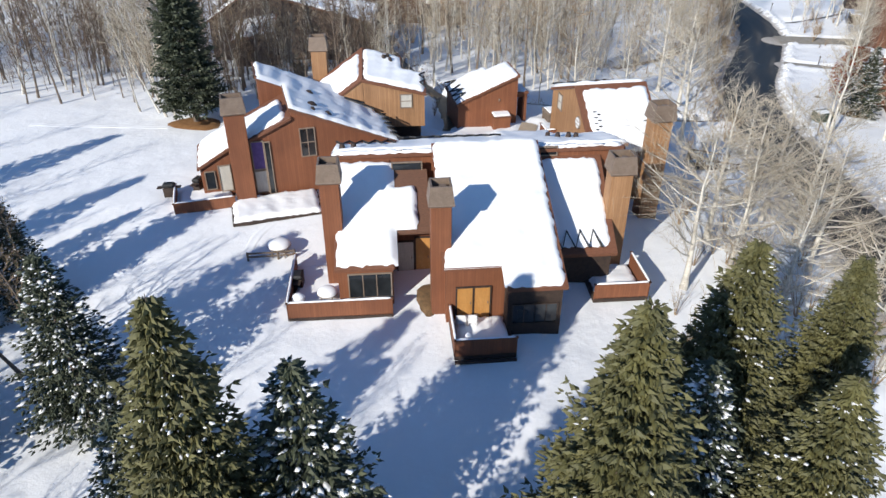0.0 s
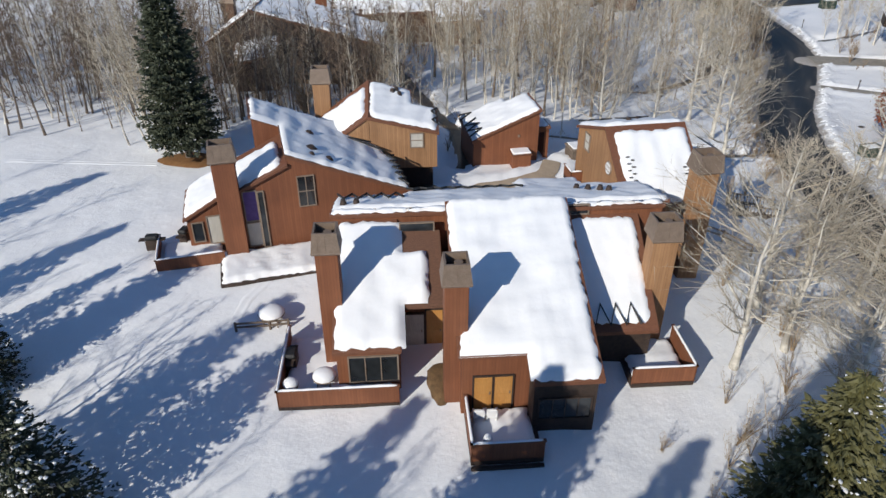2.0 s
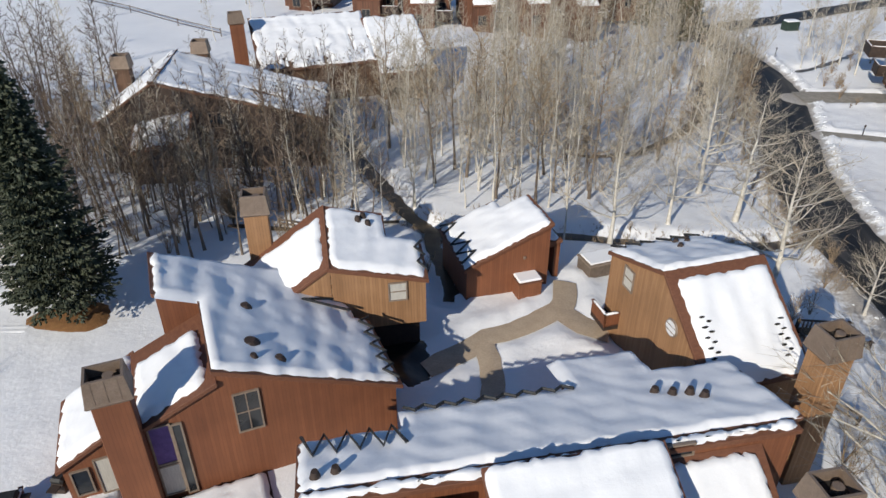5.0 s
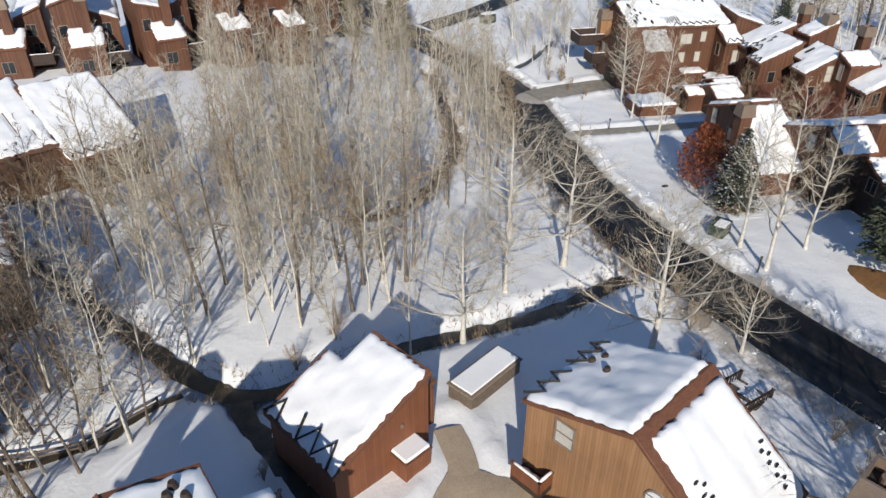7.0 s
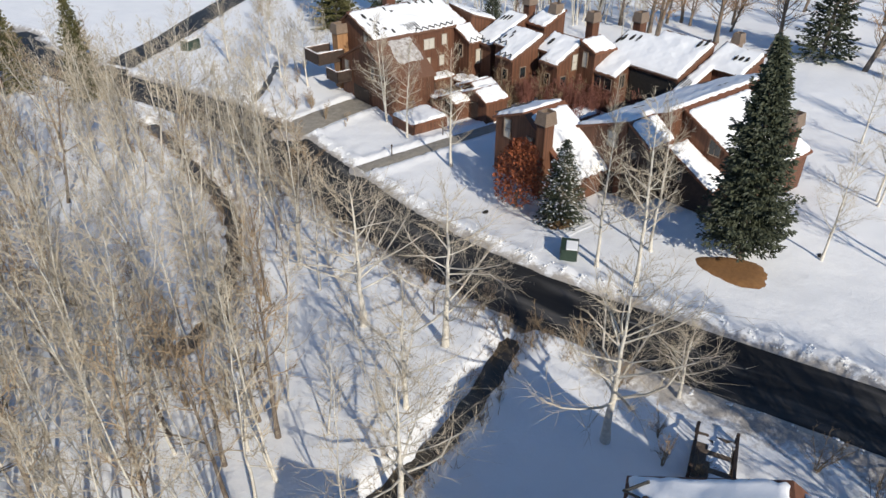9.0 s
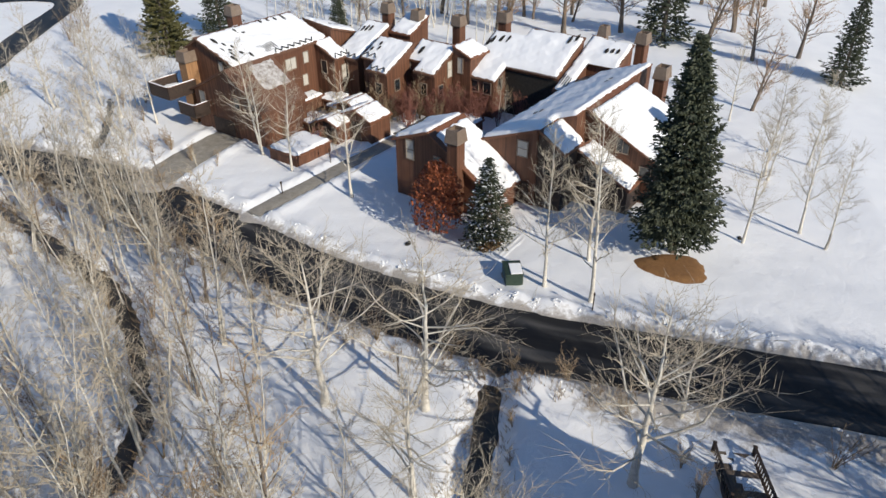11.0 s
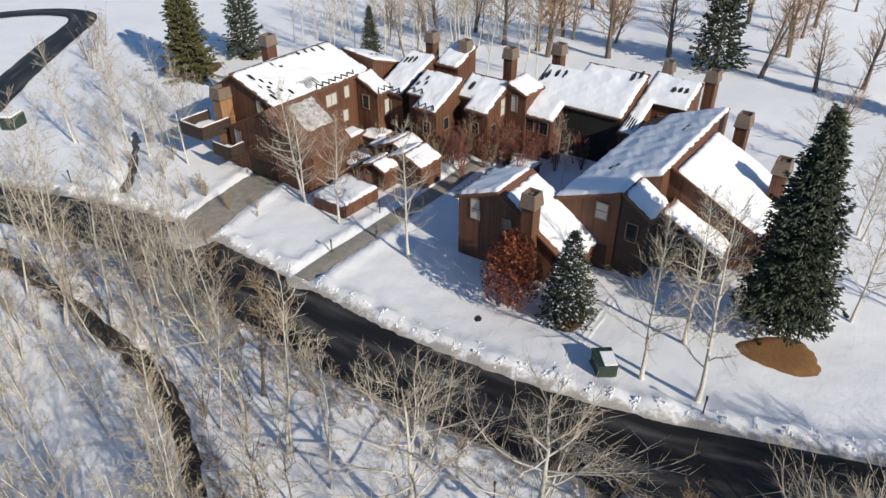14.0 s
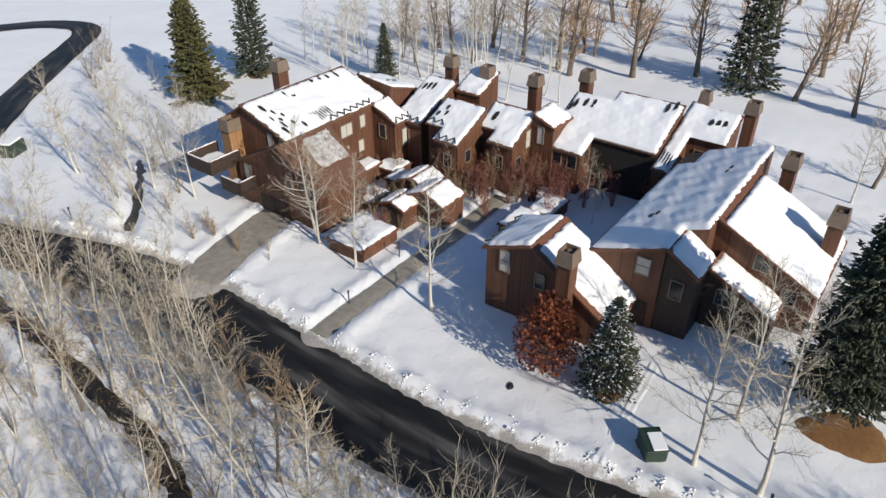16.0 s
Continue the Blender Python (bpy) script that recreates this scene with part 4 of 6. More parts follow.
def east_house():
    h = House("townhouse", 8.7, 50.8, 13, 2.0, "honey-coloured board-clad townhouse with a steep snowy roof", "house", "near townhouses")
    z1 = h.volume(0, 5.4, 0, 4.9, 8.6, 0, -0.36, over=(0.15, 0.15, 0, 0.2), snow=0.24, mat=WOOD_LIGHT, ragged=0.1)
    z2 = h.volume(0, 5.4, -4.6, 0, 5.2, 0, 0.74, over=(0.1, 0.15, 0.2, 0), snow=0.3, mat=WOOD_LIGHT, cover=(0.07, 0.98, 0, 0.93), ragged=0.06)
    h.chimney(3.5, -6.9, 1.35, 1.15, 9.75, mat=WOOD_LIGHT)
    h.window(-0.02, 3.3, 5.95, 0.85, 1.15, "W", (), (0.5,), CURTAIN)
    # round window in the gable
    m = Matrix.Translation((0, -1.3, 4.4)) @ Matrix.Rotation(radians(-90), 4, "Y")
    bm = bmesh.new()
    bmesh.ops.create_cone(bm, cap_ends=True, segments=28, radius1=0.52, radius2=0.46, depth=0.14, matrix=m)
    v = part("round_window", bm, FRAME, h.ob, "round pale-framed gable window")
    bm = bmesh.new()
    bmesh.ops.create_cone(bm, cap_ends=True, segments=28, radius1=0.4, radius2=0.4, depth=0.18, matrix=m)
    part("pane", bm, WHITE, v, "round window pane with a white blind")
    for zz in (4.25, 4.55):
        bm = bmesh.new()
        box(bm, -0.11, -0.092, -1.68, -0.92, zz - 0.02, zz + 0.02)
        part("glazing_bar", bm, FRAME, v)
    for u, n in ((0.75, 11), (4.5, 8)):
        for k in range(n):
            h.pit(u + (0.14 if k % 2 else -0.14) + 0.02 * k, -4.2 + 0.2 * k, lambda a, b: z2(a, b) + 0.545, 0.17, 0.05)
    h.deck(-0.9, 0.0, 3.2, 4.8, 3.3, 0.7, "SW")
    h.zigzag(0.0, 2.2, 5.15, lambda u, v: z1(u, v) + 0.53, -0.8, 0.42)
    h.zigzag(2.8, 5.0, 5.15, lambda u, v: z1(u, v) + 0.53, -0.8, 0.42)
    for u, vv in ((3.4, 4.2), (3.9, 3.9), (4.2, 4.4), (3.0, 3.2)):
        h.vent(u, vv, lambda a, b: z1(a, b) + 0.25, 0.15, 0.36)
    return h


main_house(), west_house(), north_house(), bin_house(), bin_chest(), trailer(), east_house()


# ---- the group across the street ----
def windows_on(h, spots):
    for u, v, z, w, hh, f in spots:
        h.window(u, v, z, w, hh, f, (0.5,) if w > 0.9 else ())


def street_house():
    h = House("townhouse", 46.75, 77.95, -20, -1.2, "dark red-brown townhouse with a gabled snowy roof by the street", "house", "far townhouses")
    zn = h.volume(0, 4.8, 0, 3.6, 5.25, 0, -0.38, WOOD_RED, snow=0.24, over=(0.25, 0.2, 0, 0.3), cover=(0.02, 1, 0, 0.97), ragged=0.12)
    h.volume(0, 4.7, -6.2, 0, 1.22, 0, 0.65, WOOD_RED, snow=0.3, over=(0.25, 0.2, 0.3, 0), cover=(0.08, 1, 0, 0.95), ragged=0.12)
    h.chimney(-0.45, -3.0, 1.1, 1.0, 6.6, mat=WOOD_RED)
    h.zigzag(0.1, 4.7, 3.9, lambda u, v: zn(u, v) + 0.5, -0.4, 0.5)
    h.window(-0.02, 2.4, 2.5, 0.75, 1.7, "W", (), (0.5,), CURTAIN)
    windows_on(h, [(-0.02, -0.5, 2.2, 0.7, 1.2, "W"), (1.2, 3.62, 1.2, 1.0, 1.3, "N")])


def long_house():
    h = House("townhouse", 50.55, 66.53, -20, -0.7, "dark red-brown townhouse with a wide snowy gable", "house", "far townhouses")
    zn = lambda u, v: 6.55 - 0.38 * v - h.z
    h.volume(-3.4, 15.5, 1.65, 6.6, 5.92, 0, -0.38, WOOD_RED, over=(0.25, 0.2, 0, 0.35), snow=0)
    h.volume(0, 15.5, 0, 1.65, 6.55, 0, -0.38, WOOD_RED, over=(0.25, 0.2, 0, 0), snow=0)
    h.snow(-3.6, 15.7, -0.1, 6.9, lambda u, v: zn(u, v) + 0.22, 0.28, 0.12, ((-6, -0.3, -2, 1.6), (12.8, 20, 5.4, 9)))
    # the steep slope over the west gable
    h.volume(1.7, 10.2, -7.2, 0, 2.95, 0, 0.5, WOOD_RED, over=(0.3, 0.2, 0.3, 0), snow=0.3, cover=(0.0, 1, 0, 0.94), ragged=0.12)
    # lower roofs before it; their dark walls paint in the shade
    h.volume(-3.3, -0.1, -0.7, 1.6, 4.45, 0, 0.65, DARK, over=(0.2, 0.1, 0.2, 0), snow=0.26, cover=(0.03, 1, 0, 0.95), ragged=0.1)
    h.volume(-0.9, 1.65, -5.4, -0.75, 1.7, 0, 0.5, DARK, over=(0.2, 0, 0.2, 0), snow=0.2, ragged=0.2)
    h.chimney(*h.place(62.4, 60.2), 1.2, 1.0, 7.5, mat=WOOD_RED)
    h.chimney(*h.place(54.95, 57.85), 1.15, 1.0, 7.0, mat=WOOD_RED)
    for u, v in ((1.4, 4.6), (1.9, 4.3), (9.8, 2.0), (10.6, 1.9)):
        h.pit(u, v, lambda a, b: zn(a, b) + 0.52, 0.4, 0.14)
    # flat dark panel paints a deep shaded recess on the whole wall
    part("dark_opening", bevelled_box(-3.46, -3.404, 2.2, 6.2, -0.6, 2.0, 0.02), DARK, h.ob, "dark panel painted as a shaded opening")
    h.window(-3.42, 3.4, 3.5, 0.9, 1.3, "W", (), (0.5,), CURTAIN)
    windows_on(h, [(-3.32, 0.9, 2.4, 0.8, 1.4, "W"), (-0.92, -1.6, 1.6, 1.0, 1.2, "W"), (1.68, -3.0, 3.6, 1.0, 1.2, "W"), (1.68, -5.2, 1.6, 0.9, 1.2, "W")])


class RowHouse(House):
    """A townhouse of the back row: a shed roof that climbs away from the street, its north half set back."""

    def shed(self, rise, low, blocks, notch=(), melt=0.0):
        self.zf = lambda u, v: low + rise * u - self.z
        for u0, u1, v0, v1 in blocks:
            self.volume(u0, u1, v0, v1, low + rise * u0, rise, 0, WOOD_RED, over=(0.3, 0.15, 0.12, 0.12), roof=SHINGLE, snow=0)
        us, vs = [b[0] for b in blocks] + [b[1] for b in blocks], [b[2] for b in blocks] + [b[3] for b in blocks]
        self.snow(min(us) - 0.25, max(us) + 0.02, min(vs) - 0.1, max(vs) + 0.1, lambda u, v: self.zf(u, v) + 0.22, 0.22, 0.14, notch, melt=melt)
        return self

    def melt_holes(self, spots, a=0.5, b=0.22):
        for u, v in spots:
            self.pit(u, v, lambda p, q: self.zf(p, q) + 0.49, a, b)
            self.vent(u + a * 0.5, v, lambda p, q: self.zf(p, q) + 0.3, 0.1, 0.3)

    def eave_cable(self, v0, v1, u):
        self.zigzag(v0, v1, u - 0.25, lambda p, q: self.zf(p, q) + 0.5, 0.5, 0.4, "v")


def back_rows():
    plain = "red-brown townhouse with a steep snowy shed roof"
    h = RowHouse("townhouse", 64.48, 88.2, -20, -1.6, plain, "house", "far townhouses").shed(0.42, 3.6, ((0, 4.8, 0, 2.5), (1.6, 4.8, 2.5, 4.75)), ((-2, 1.35, 2.65, 9),))
    h.melt_holes(((2.4, 4.1), (2.7, 3.3), (3.4, 3.6)), 0.35, 0.16)
    h.eave_cable(0.1, 2.4, 0), h.eave_cable(2.7, 4.6, 1.6)
    h.window(4.0, -0.02, 3.2, 0.7, 1.3, "S", (), (0.5,))
    windows_on(h, [(-0.02, 1.6, 1.2, 0.8, 1.2, "W"), (1.2, -0.02, 1.4, 0.8, 1.2, "S")])
    h = RowHouse("townhouse", 65.55, 83.18, -20, -1.6, plain, "house", "far townhouses").shed(0.48, 3.55, ((0, 4.1, 0, 2.6), (1.4, 4.1, 2.6, 4.7)), ((-2, 1.15, 2.75, 9),))
    h.melt_holes(((2.4, 3.5),), 0.6, 0.3)
    h.chimney(*h.place(75.0, 88.0), 1.15, 1.05, 7.95, mat=WOOD_RED)
    h.window(2.3, -0.02, 2.7, 0.75, 1.7, "S", (), (0.5,), CURTAIN)
    windows_on(h, [(0.6, -0.02, 1.0, 0.8, 1.2, "S"), (-0.02, 1.8, 1.2, 0.7, 1.2, "W")])
    # the tall bay beside it
    h.volume(3.2, 6.6, -2.4, -0.1, 4.9, 0, 0.42, WOOD_RED, over=(0.15, 0.15, 0.2, 0), snow=0.2)
    h.window(3.18, -0.8, 3.2, 0.6, 1.6, "W", (), (), CURTAIN)
    h.chimney(*h.place(74.0, 82.8), 1.15, 1.05, 7.85, mat=WOOD_RED)
    h = RowHouse("townhouse", 68.23, 93.09, -20, -1.6, plain, "house", "far townhouses").shed(0.42, 3.6, ((0, 6.0, 0, 3.4),), ())
    h.melt_holes(((4.2, 2.7), (4.4, 2.2), (4.5, 1.7)), 0.55, 0.18)
    h.eave_cable(0.1, 3.3, 0)
    h.volume(5.6, 9.0, -3.2, -0.3, 5.5, 0.42, 0, WOOD_RED, over=0.15, snow=0.22)
    h.chimney(*h.place(76.6, 92.3), 1.15, 1.05, 8.1, mat=WOOD_RED)
    windows_on(h, [(-0.02, 2.4, 1.4, 0.8, 1.3, "W")])
    h = RowHouse("townhouse", 67.22, 76.45, -20, -1.6, "red-brown townhouse with a broad stepped snowy roof", "house", "far townhouses").shed(0.46, 3.1, ((-0.3, 6.2, 0.6, 4.6), (2.0, 7.5, -5.8, 0.6)), ((-3, 1.75, -9, 0.5), (6.35, 9, 0.7, 9)))
    h.melt_holes(((4.7, 3.9), (5.0, 3.0), (5.2, 2.2), (4.2, 4.2), (6.6, -4.6), (7.0, -5.2)), 0.6, 0.2)
    # Flat black panel paints the deep shade on this west wall.
    part("shade_panel", bevelled_box(1.94, 1.996, -5.6, 0.4, -0.2, 5.2, 0.02), SOOT_AND_SHADE, h.ob, "black panel painting deep shade on the entry wall")
    h.chimney(*h.place(76.5, 78.0), 1.2, 1.05, 7.95, mat=WOOD_RED)
    h.window(0.6, 0.58, 1.6, 0.8, 1.4, "S", (0.5,))
    windows_on(h, [(-0.32, 3.4, 1.4, 0.9, 1.2, "W"), (-0.32, 1.8, 1.4, 0.9, 1.2, "W")])
    h = RowHouse("townhouse", 67.22, 76.45, -20, -1.6, "red-brown townhouse with striped snow on its long roof", "house", "far townhouses").shed(0.42, 2.45, ((1.1, 9.4, -7.2, -5.95), (5.7, 9.0, -10.7, -7.2)), ((-1, 5.45, -12, -7.3), (9.1, 12, -12, -7.3)))
    h.melt_holes(((7.2, -8.6), (7.3, -9.2), (7.4, -9.8)), 0.4, 0.2)
    for k in range(5):
        h.pit(1.9 + 0.12 * k, -7.1 + 0.27 * k, lambda p, q: h.zf(p, q) + 0.46, 0.8, 0.07)
    h.chimney(*h.place(74.4, 66.6), 0.9, 0.8, 7.7, mat=CAP)
    h.chimney(*h.place(73.0, 62.4), 1.2, 1.05, 7.6, mat=WOOD_RED)
    windows_on(h, [(6.6, -10.72, 2.6, 0.8, 1.2, "S"), (5.68, -8.0, 2.4, 0.8, 1.2, "W")])


def corner_house():
    h = House("townhouse", 71.7, 103.0, -20, -1.8, "large red-brown townhouse with patchy snow on its roofs", "house", "far townhouses")
    r2 = np.random.default_rng(5)
    z1 = h.volume(-13, 0.3, -5.7, 0, 5.3, 0, 0.35, WOOD_RED, over=(0.3, 0, 0.3, 0.1), roof=SHINGLE, snow=0.18, cover=(0.0, 1, 0.0, 0.98), ragged=0.3, melt=0.22)
    h.volume(-9.5, 0.3, 0.02, 4.0, 7.25, 0, -0.5, WOOD_RED, over=(0.2, 0, 0, 0.3), roof=SHINGLE, snow=0.16)
    h.volume(-13, -9.5, 0.02, 2.0, 7.2, 0, -0.6, WOOD_RED, over=(0.2, 0, 0, 0.4), roof=SHINGLE, snow=0)
    # the west wing: a gable with a long thawed slope to the south
    h.volume(-14.6, -8.6, -6.3, -0.3, 5.5, 0, -0.5, WOOD_RED, over=(0.3, 0, 0, 0.3), roof=SHINGLE, snow=0.14, cover=(0.5, 1, 0, 0.1), ragged=0.2)
    zg = h.volume(-14.6, -8.6, -10.8, -6.32, 2.1, 0, 0.76, WOOD_RED, over=(0.3, 0.1, 0.3, 0), roof=SHINGLE, snow=0)
    h.snow(-12.6, -8.7, -9.6, -6.4, lambda u, v: zg(u, v) + 0.22, 0.06, 0.6, melt=0.5, mat=FROST)
    # the two east roofs
    h.volume(-1.7, 0.6, -8.6, -5.72, 3.8, 0, 0.47, WOOD_RED, over=(0.15, 0.15, 0.3, 0), roof=SHINGLE, snow=0.22)
    h.volume(0.62, 4.7, -6.2, -1.8, 6.3, -0.32, 0.1, WOOD_RED, over=(0, 0.2, 0.2, 0.2), roof=SHINGLE, snow=0.22, ragged=0.2)
    h.zigzag(-7.6, -1.8, -5.95, lambda u, v: z1(u, v) + 0.48, 0.5, 0.42)
    h.zigzag(-1.7, 0.6, -8.9, lambda u, v: 3.8 + 1.8 + 0.47 * (v + 8.6) + 0.48, 0.5, 0.4)
    h.chimney(-13.6, 1.3, 1.6, 1.3, 6.1, mat=WOOD_LIGHT)
    h.chimney(-4.5, 4.3, 1.3, 1.1, 8.6, mat=WOOD_RED)
    h.deck(-17.4, -13.9, 0.2, 3.6, 2.2, 1.0, "WNS", mat=DARK)
    h.deck(-16.6, -14.65, -2.6, 0.1, 0.6, 1.0, "WS", mat=DARK)
    for u, w, z in ((-6.3, 1.5, 3.2), (-3.6, 0.7, 3.4), (-6.2, 0.8, 0.9), (-4.0, 0.7, 0.9)):
        h.window(u, -5.72, z, w, 1.2, "S", (0.5,) if w > 1 else (), (), CURTAIN)
    h.window(-0.6, -8.62, 1.2, 0.8, 1.7, "S", (), (), CURTAIN)
    h.window(-14.62, -1.2, 0.6, 0.8, 1.9, "W", (), (0.5,), CURTAIN)
    h.window(-13.02, -3.2, 5.2 - 1.4, 0.6, 1.7, "W", (), (), CURTAIN)
    windows_on(h, [(-14.62, -6.8, 1.6, 0.8, 1.3, "W"), (-1.72, -6.6, 2.0, 0.8, 1.4, "W")])
    # flat dark panel paints the shade inside the garage opening
    part("dark_opening", bevelled_box(-14.66, -14.604, -6.2, -2.9, -0.6, 1.9, 0.02), DARK, h.ob, "dark panel painted as a shaded opening")
    for u, v in ((-12.0, -1.6), (-11.5, -2.5), (-12.3, -3.2), (-11.6, -3.6), (-11.9, -4.3), (-10.9, -4.4), (-11.0, -3.0), (-12.3, -4.9), (-10.2, -5.1), (-3.8, -0.7), (-2.8, -0.8), (-4.8, -0.6), (-1.7, -0.9), (-8.6, -1.0), (-8.0, -1.5)):
        h.pit(u, v, lambda a, b: z1(a, b) + 0.42, r2.uniform(0.12, 0.24), r2.uniform(0.25, 0.6))
    for k in range(7):
        h.pit(-8.6 + 0.33 * k, -4.9 + 0.03 * k, lambda a, b: z1(a, b) + 0.41, 0.1, 0.75)
    for u, v in ((1.8, -4.9), (2.4, -4.4), (2.9, -4.9), (3.4, -4.3)):
        h.pit(u, v, lambda a, b: 6.3 + 1.8 - 0.32 * (a - 0.62) + 0.1 * (b + 6.2) + 0.47, 0.4, 0.15)


street_house(), long_house(), back_rows(), corner_house()


def courtyard():
    """Low snow-topped stores, garden walls and gabled entry porches between the houses."""
    for x, y, w, d, hh in ((64.8, 98.0, 3.0, 1.8, 1.6), (66.6, 95.6, 2.6, 2.4, 1.2), (64.2, 94.0, 2.4, 1.6, 1.3), (53.6, 93.6, 4.6, 3.8, 1.0), (60.6, 95.6, 2.6, 2.0, 0.9), (62.5, 79.0, 3.4, 2.2, 1.0), (59.0, 81.0, 3.6, 2.0, 1.2)):
        h = House("garden_store", x, y, -20, float(lie(x, y)), "low red-brown garden store with a flat snowy roof", "shed", "courtyard stores")
        h.volume(-w / 2, w / 2, -d / 2, d / 2, h.z + hh, mat=WOOD_RED, over=0.15, snow=0.22, ragged=0.15)
    for x, y, w, d, zt in ((59.6, 88.9, 3.0, 4.0, 2.4), (58.4, 91.8, 2.4, 2.6, 1.9), (62.6, 91.2, 2.8, 3.2, 2.2)):
        h = House("entry_porch", x, y, -20, float(lie(x, y)), "small red-brown entry porch with a snowy gable roof", "porch", "courtyard porches")
        for s in (-1, 1):
            lo, hi = (-d / 2, -0.01) if s < 0 else (0.01, d / 2)
            z0 = h.z + zt + (0 if s < 0 else 0.42 * d / 2)
            h.volume(-w / 2, w / 2, lo, hi, z0, 0, -s * 0.42, WOOD_RED, over=(0.3, 0.2, 0.25 if s < 0 else 0, 0.25 if s > 0 else 0), snow=0.18, ragged=0.15)
        # dark panel on the unbroken wall paints the shade inside an entry
        part("entry_shade", bevelled_box(-w / 2 - 0.05, -w / 2 - 0.004, -0.6, 0.6, 0, 2.1, 0.02), DARK, h.ob, "dark panel painted as a shaded entry")


courtyard()


# ---- houses beyond the stream and the grove ----
def stream_house():
    h = House("townhouse", -29.0, 78.5, 4, 1.6, "dark brown townhouse with a broad snowy gable behind trees", "house", "distant townhouses")
    # dark-stained walls and bared roof strips also paint in the trees' shade
    h.volume(5.0, 18.5, 0, 9.0, 9.4, -0.27, 0, DARK, snow=0.14, roof=SHINGLE, ragged=0.6, melt=1.0)
    h.volume(0, 5.0, 0, 9.0, 6.2, 0.64, 0, DARK, snow=0.18, roof=SHINGLE, ragged=0.5, melt=0.7)
    h.volume(3.0, 7.5, -2.4, 0, 4.6, 0.2, 0.5, DARK, snow=0.25)
    h.chimney(0.8, 7.0, 1.3, 1.2, 10.0, mat=DARK_CEDAR)
    h.chimney(7.2, 9.6, 1.3, 1.2, 10.4, mat=DARK_CEDAR)
    windows_on(h, [(9.0, -0.02, 3.0, 1.4, 1.6, "S"), (13.0, -0.02, 2.6, 1.2, 1.4, "S"), (9.0, -0.02, 5.6, 1.2, 1.2, "S")])


def hill_house():
    h = House("townhouse", -18.9, 96.2, 15, 1.0, "brown townhouse with a wide roof of melting snow", "house", "distant townhouses")
    z1 = h.volume(0, 12.6, 0, 9.0, 5.0, 0, 0.36, DARK_CEDAR, snow=0.2, roof=SHINGLE, ragged=0.6, melt=0.6)
    h.volume(12.6, 18.6, -1.8, 7.0, 4.1, 0, 0.42, DARK_CEDAR, snow=0.24, ragged=0.25)
    h.chimney(-1.6, 6.0, 1.5, 1.2, 10.0, mat=WOOD)
    h.zigzag(12.7, 18.6, -1.95, lambda u, v: 4.1 - 1.0 + 0.42 * (v + 1.8) + 0.52, 0.5, 0.4)
    for k in range(12):
        h.vent(0.8 + 0.9 * k, 0.6 + 0.4 * (k % 3), lambda a, b: z1(a, b) + 0.15, 0.2, 0.25)
    windows_on(h, [(13.8, -1.82, 1.6, 1.2, 1.3, "S"), (16.5, -1.82, 1.6, 1.2, 1.3, "S")])


def back_row():
    rng = np.random.default_rng(8)
    for x, y, w, d, zt, yaw in ((-12, 137, 7, 8, 8.2, -10), (-4, 133, 7, 8, 9.0, -6), (5.0, 131, 6.5, 8, 8.6, 4), (13, 131, 6.5, 8, 9.4, 8), (20, 129, 6, 8, 8.8, 12), (-24, 146, 8, 8, 8, -12), (29.5, 141, 6, 7, 7, 20)):
        h = House("townhouse", x, y, yaw, 0.8, "tall red-brown townhouse with snowy stepped roofs", "house", "distant townhouses")
        s = 1 if rng.uniform() < 0.5 else -1
        h.volume(0, w * 0.55, 0, d, zt, s * -0.3, 0.1, WOOD_RED, snow=0.28)
        h.volume(w * 0.55, w, 1.2, d, zt - 1.2, s * 0.4, 0.1, WOOD_RED, snow=0.28)
        h.volume(w * 0.2, w * 0.7, -2.6, 0, 4.6, 0, 0.5, WOOD_RED, snow=0.28)
        h.chimney(w * 0.5, -0.6, 1.1, 1.0, zt + 1.6, mat=WOOD_RED)
        h.deck(w * 0.7, w + 0.6, -2.0, 1.0, 2.6, 0.9, "SE", mat=DARK)
        windows_on(h, [(0.5, -0.02, 5.4, 0.9, 1.3, "S"), (w * 0.72, 1.18, 5.0, 1.0, 1.3, "S"), (w * 0.3, -2.62, 1.8, 1.2, 1.3, "S"), (w * 0.75, 1.18, 2.6, 1.2, 1.5, "S")])


stream_house(), hill_house(), back_row()


# ---- planting ----
rng = np.random.default_rng(12)
ASPENS = [bare_tree_meshes("aspen", 10.0, 0.08, 100 + k, limbs=24, spread=0.29, first=0.24, up=0.74, twigs=7, sub=3, fork=1 + (k % 3 == 0), thick=0.0095) for k in range(6)]
FAR = [bare_tree_meshes("far", 10.0, 0.1, 150 + k, limbs=22, spread=0.27, first=0.28, up=0.8, twigs=5, sub=2, thick=0.016) for k in range(4)]
WOODS = [bare_tree_meshes("woods", 10.0, 0.1, 170 + k, limbs=22, spread=0.28, first=0.2, up=0.75, twigs=5, sub=2, bark=BARK, twig=TWIG_DARK, thick=0.018) for k in range(3)]
WIDE = [bare_tree_meshes("wide", 9.0, 0.17, 200 + k, limbs=30, spread=0.62, first=0.2, up=0.5, twigs=13, sub=4, limb_r=0.0155, thick=0.009) for k in range(3)]
LAWN = [bare_tree_meshes("lawn", 10.0, 0.13, 250 + k, limbs=32, spread=0.36, first=0.2, up=0.6, twigs=9, sub=4, limb_r=0.013, thick=0.009) for k in range(3)]
DARKS = [bare_tree_meshes("dark", 9.5, 0.11, 300 + k, limbs=24, spread=0.28, first=0.28, up=0.75, twigs=7, sub=2, bark=BARK, twig=TWIG_BROWN, thick=0.012) for k in range(3)]
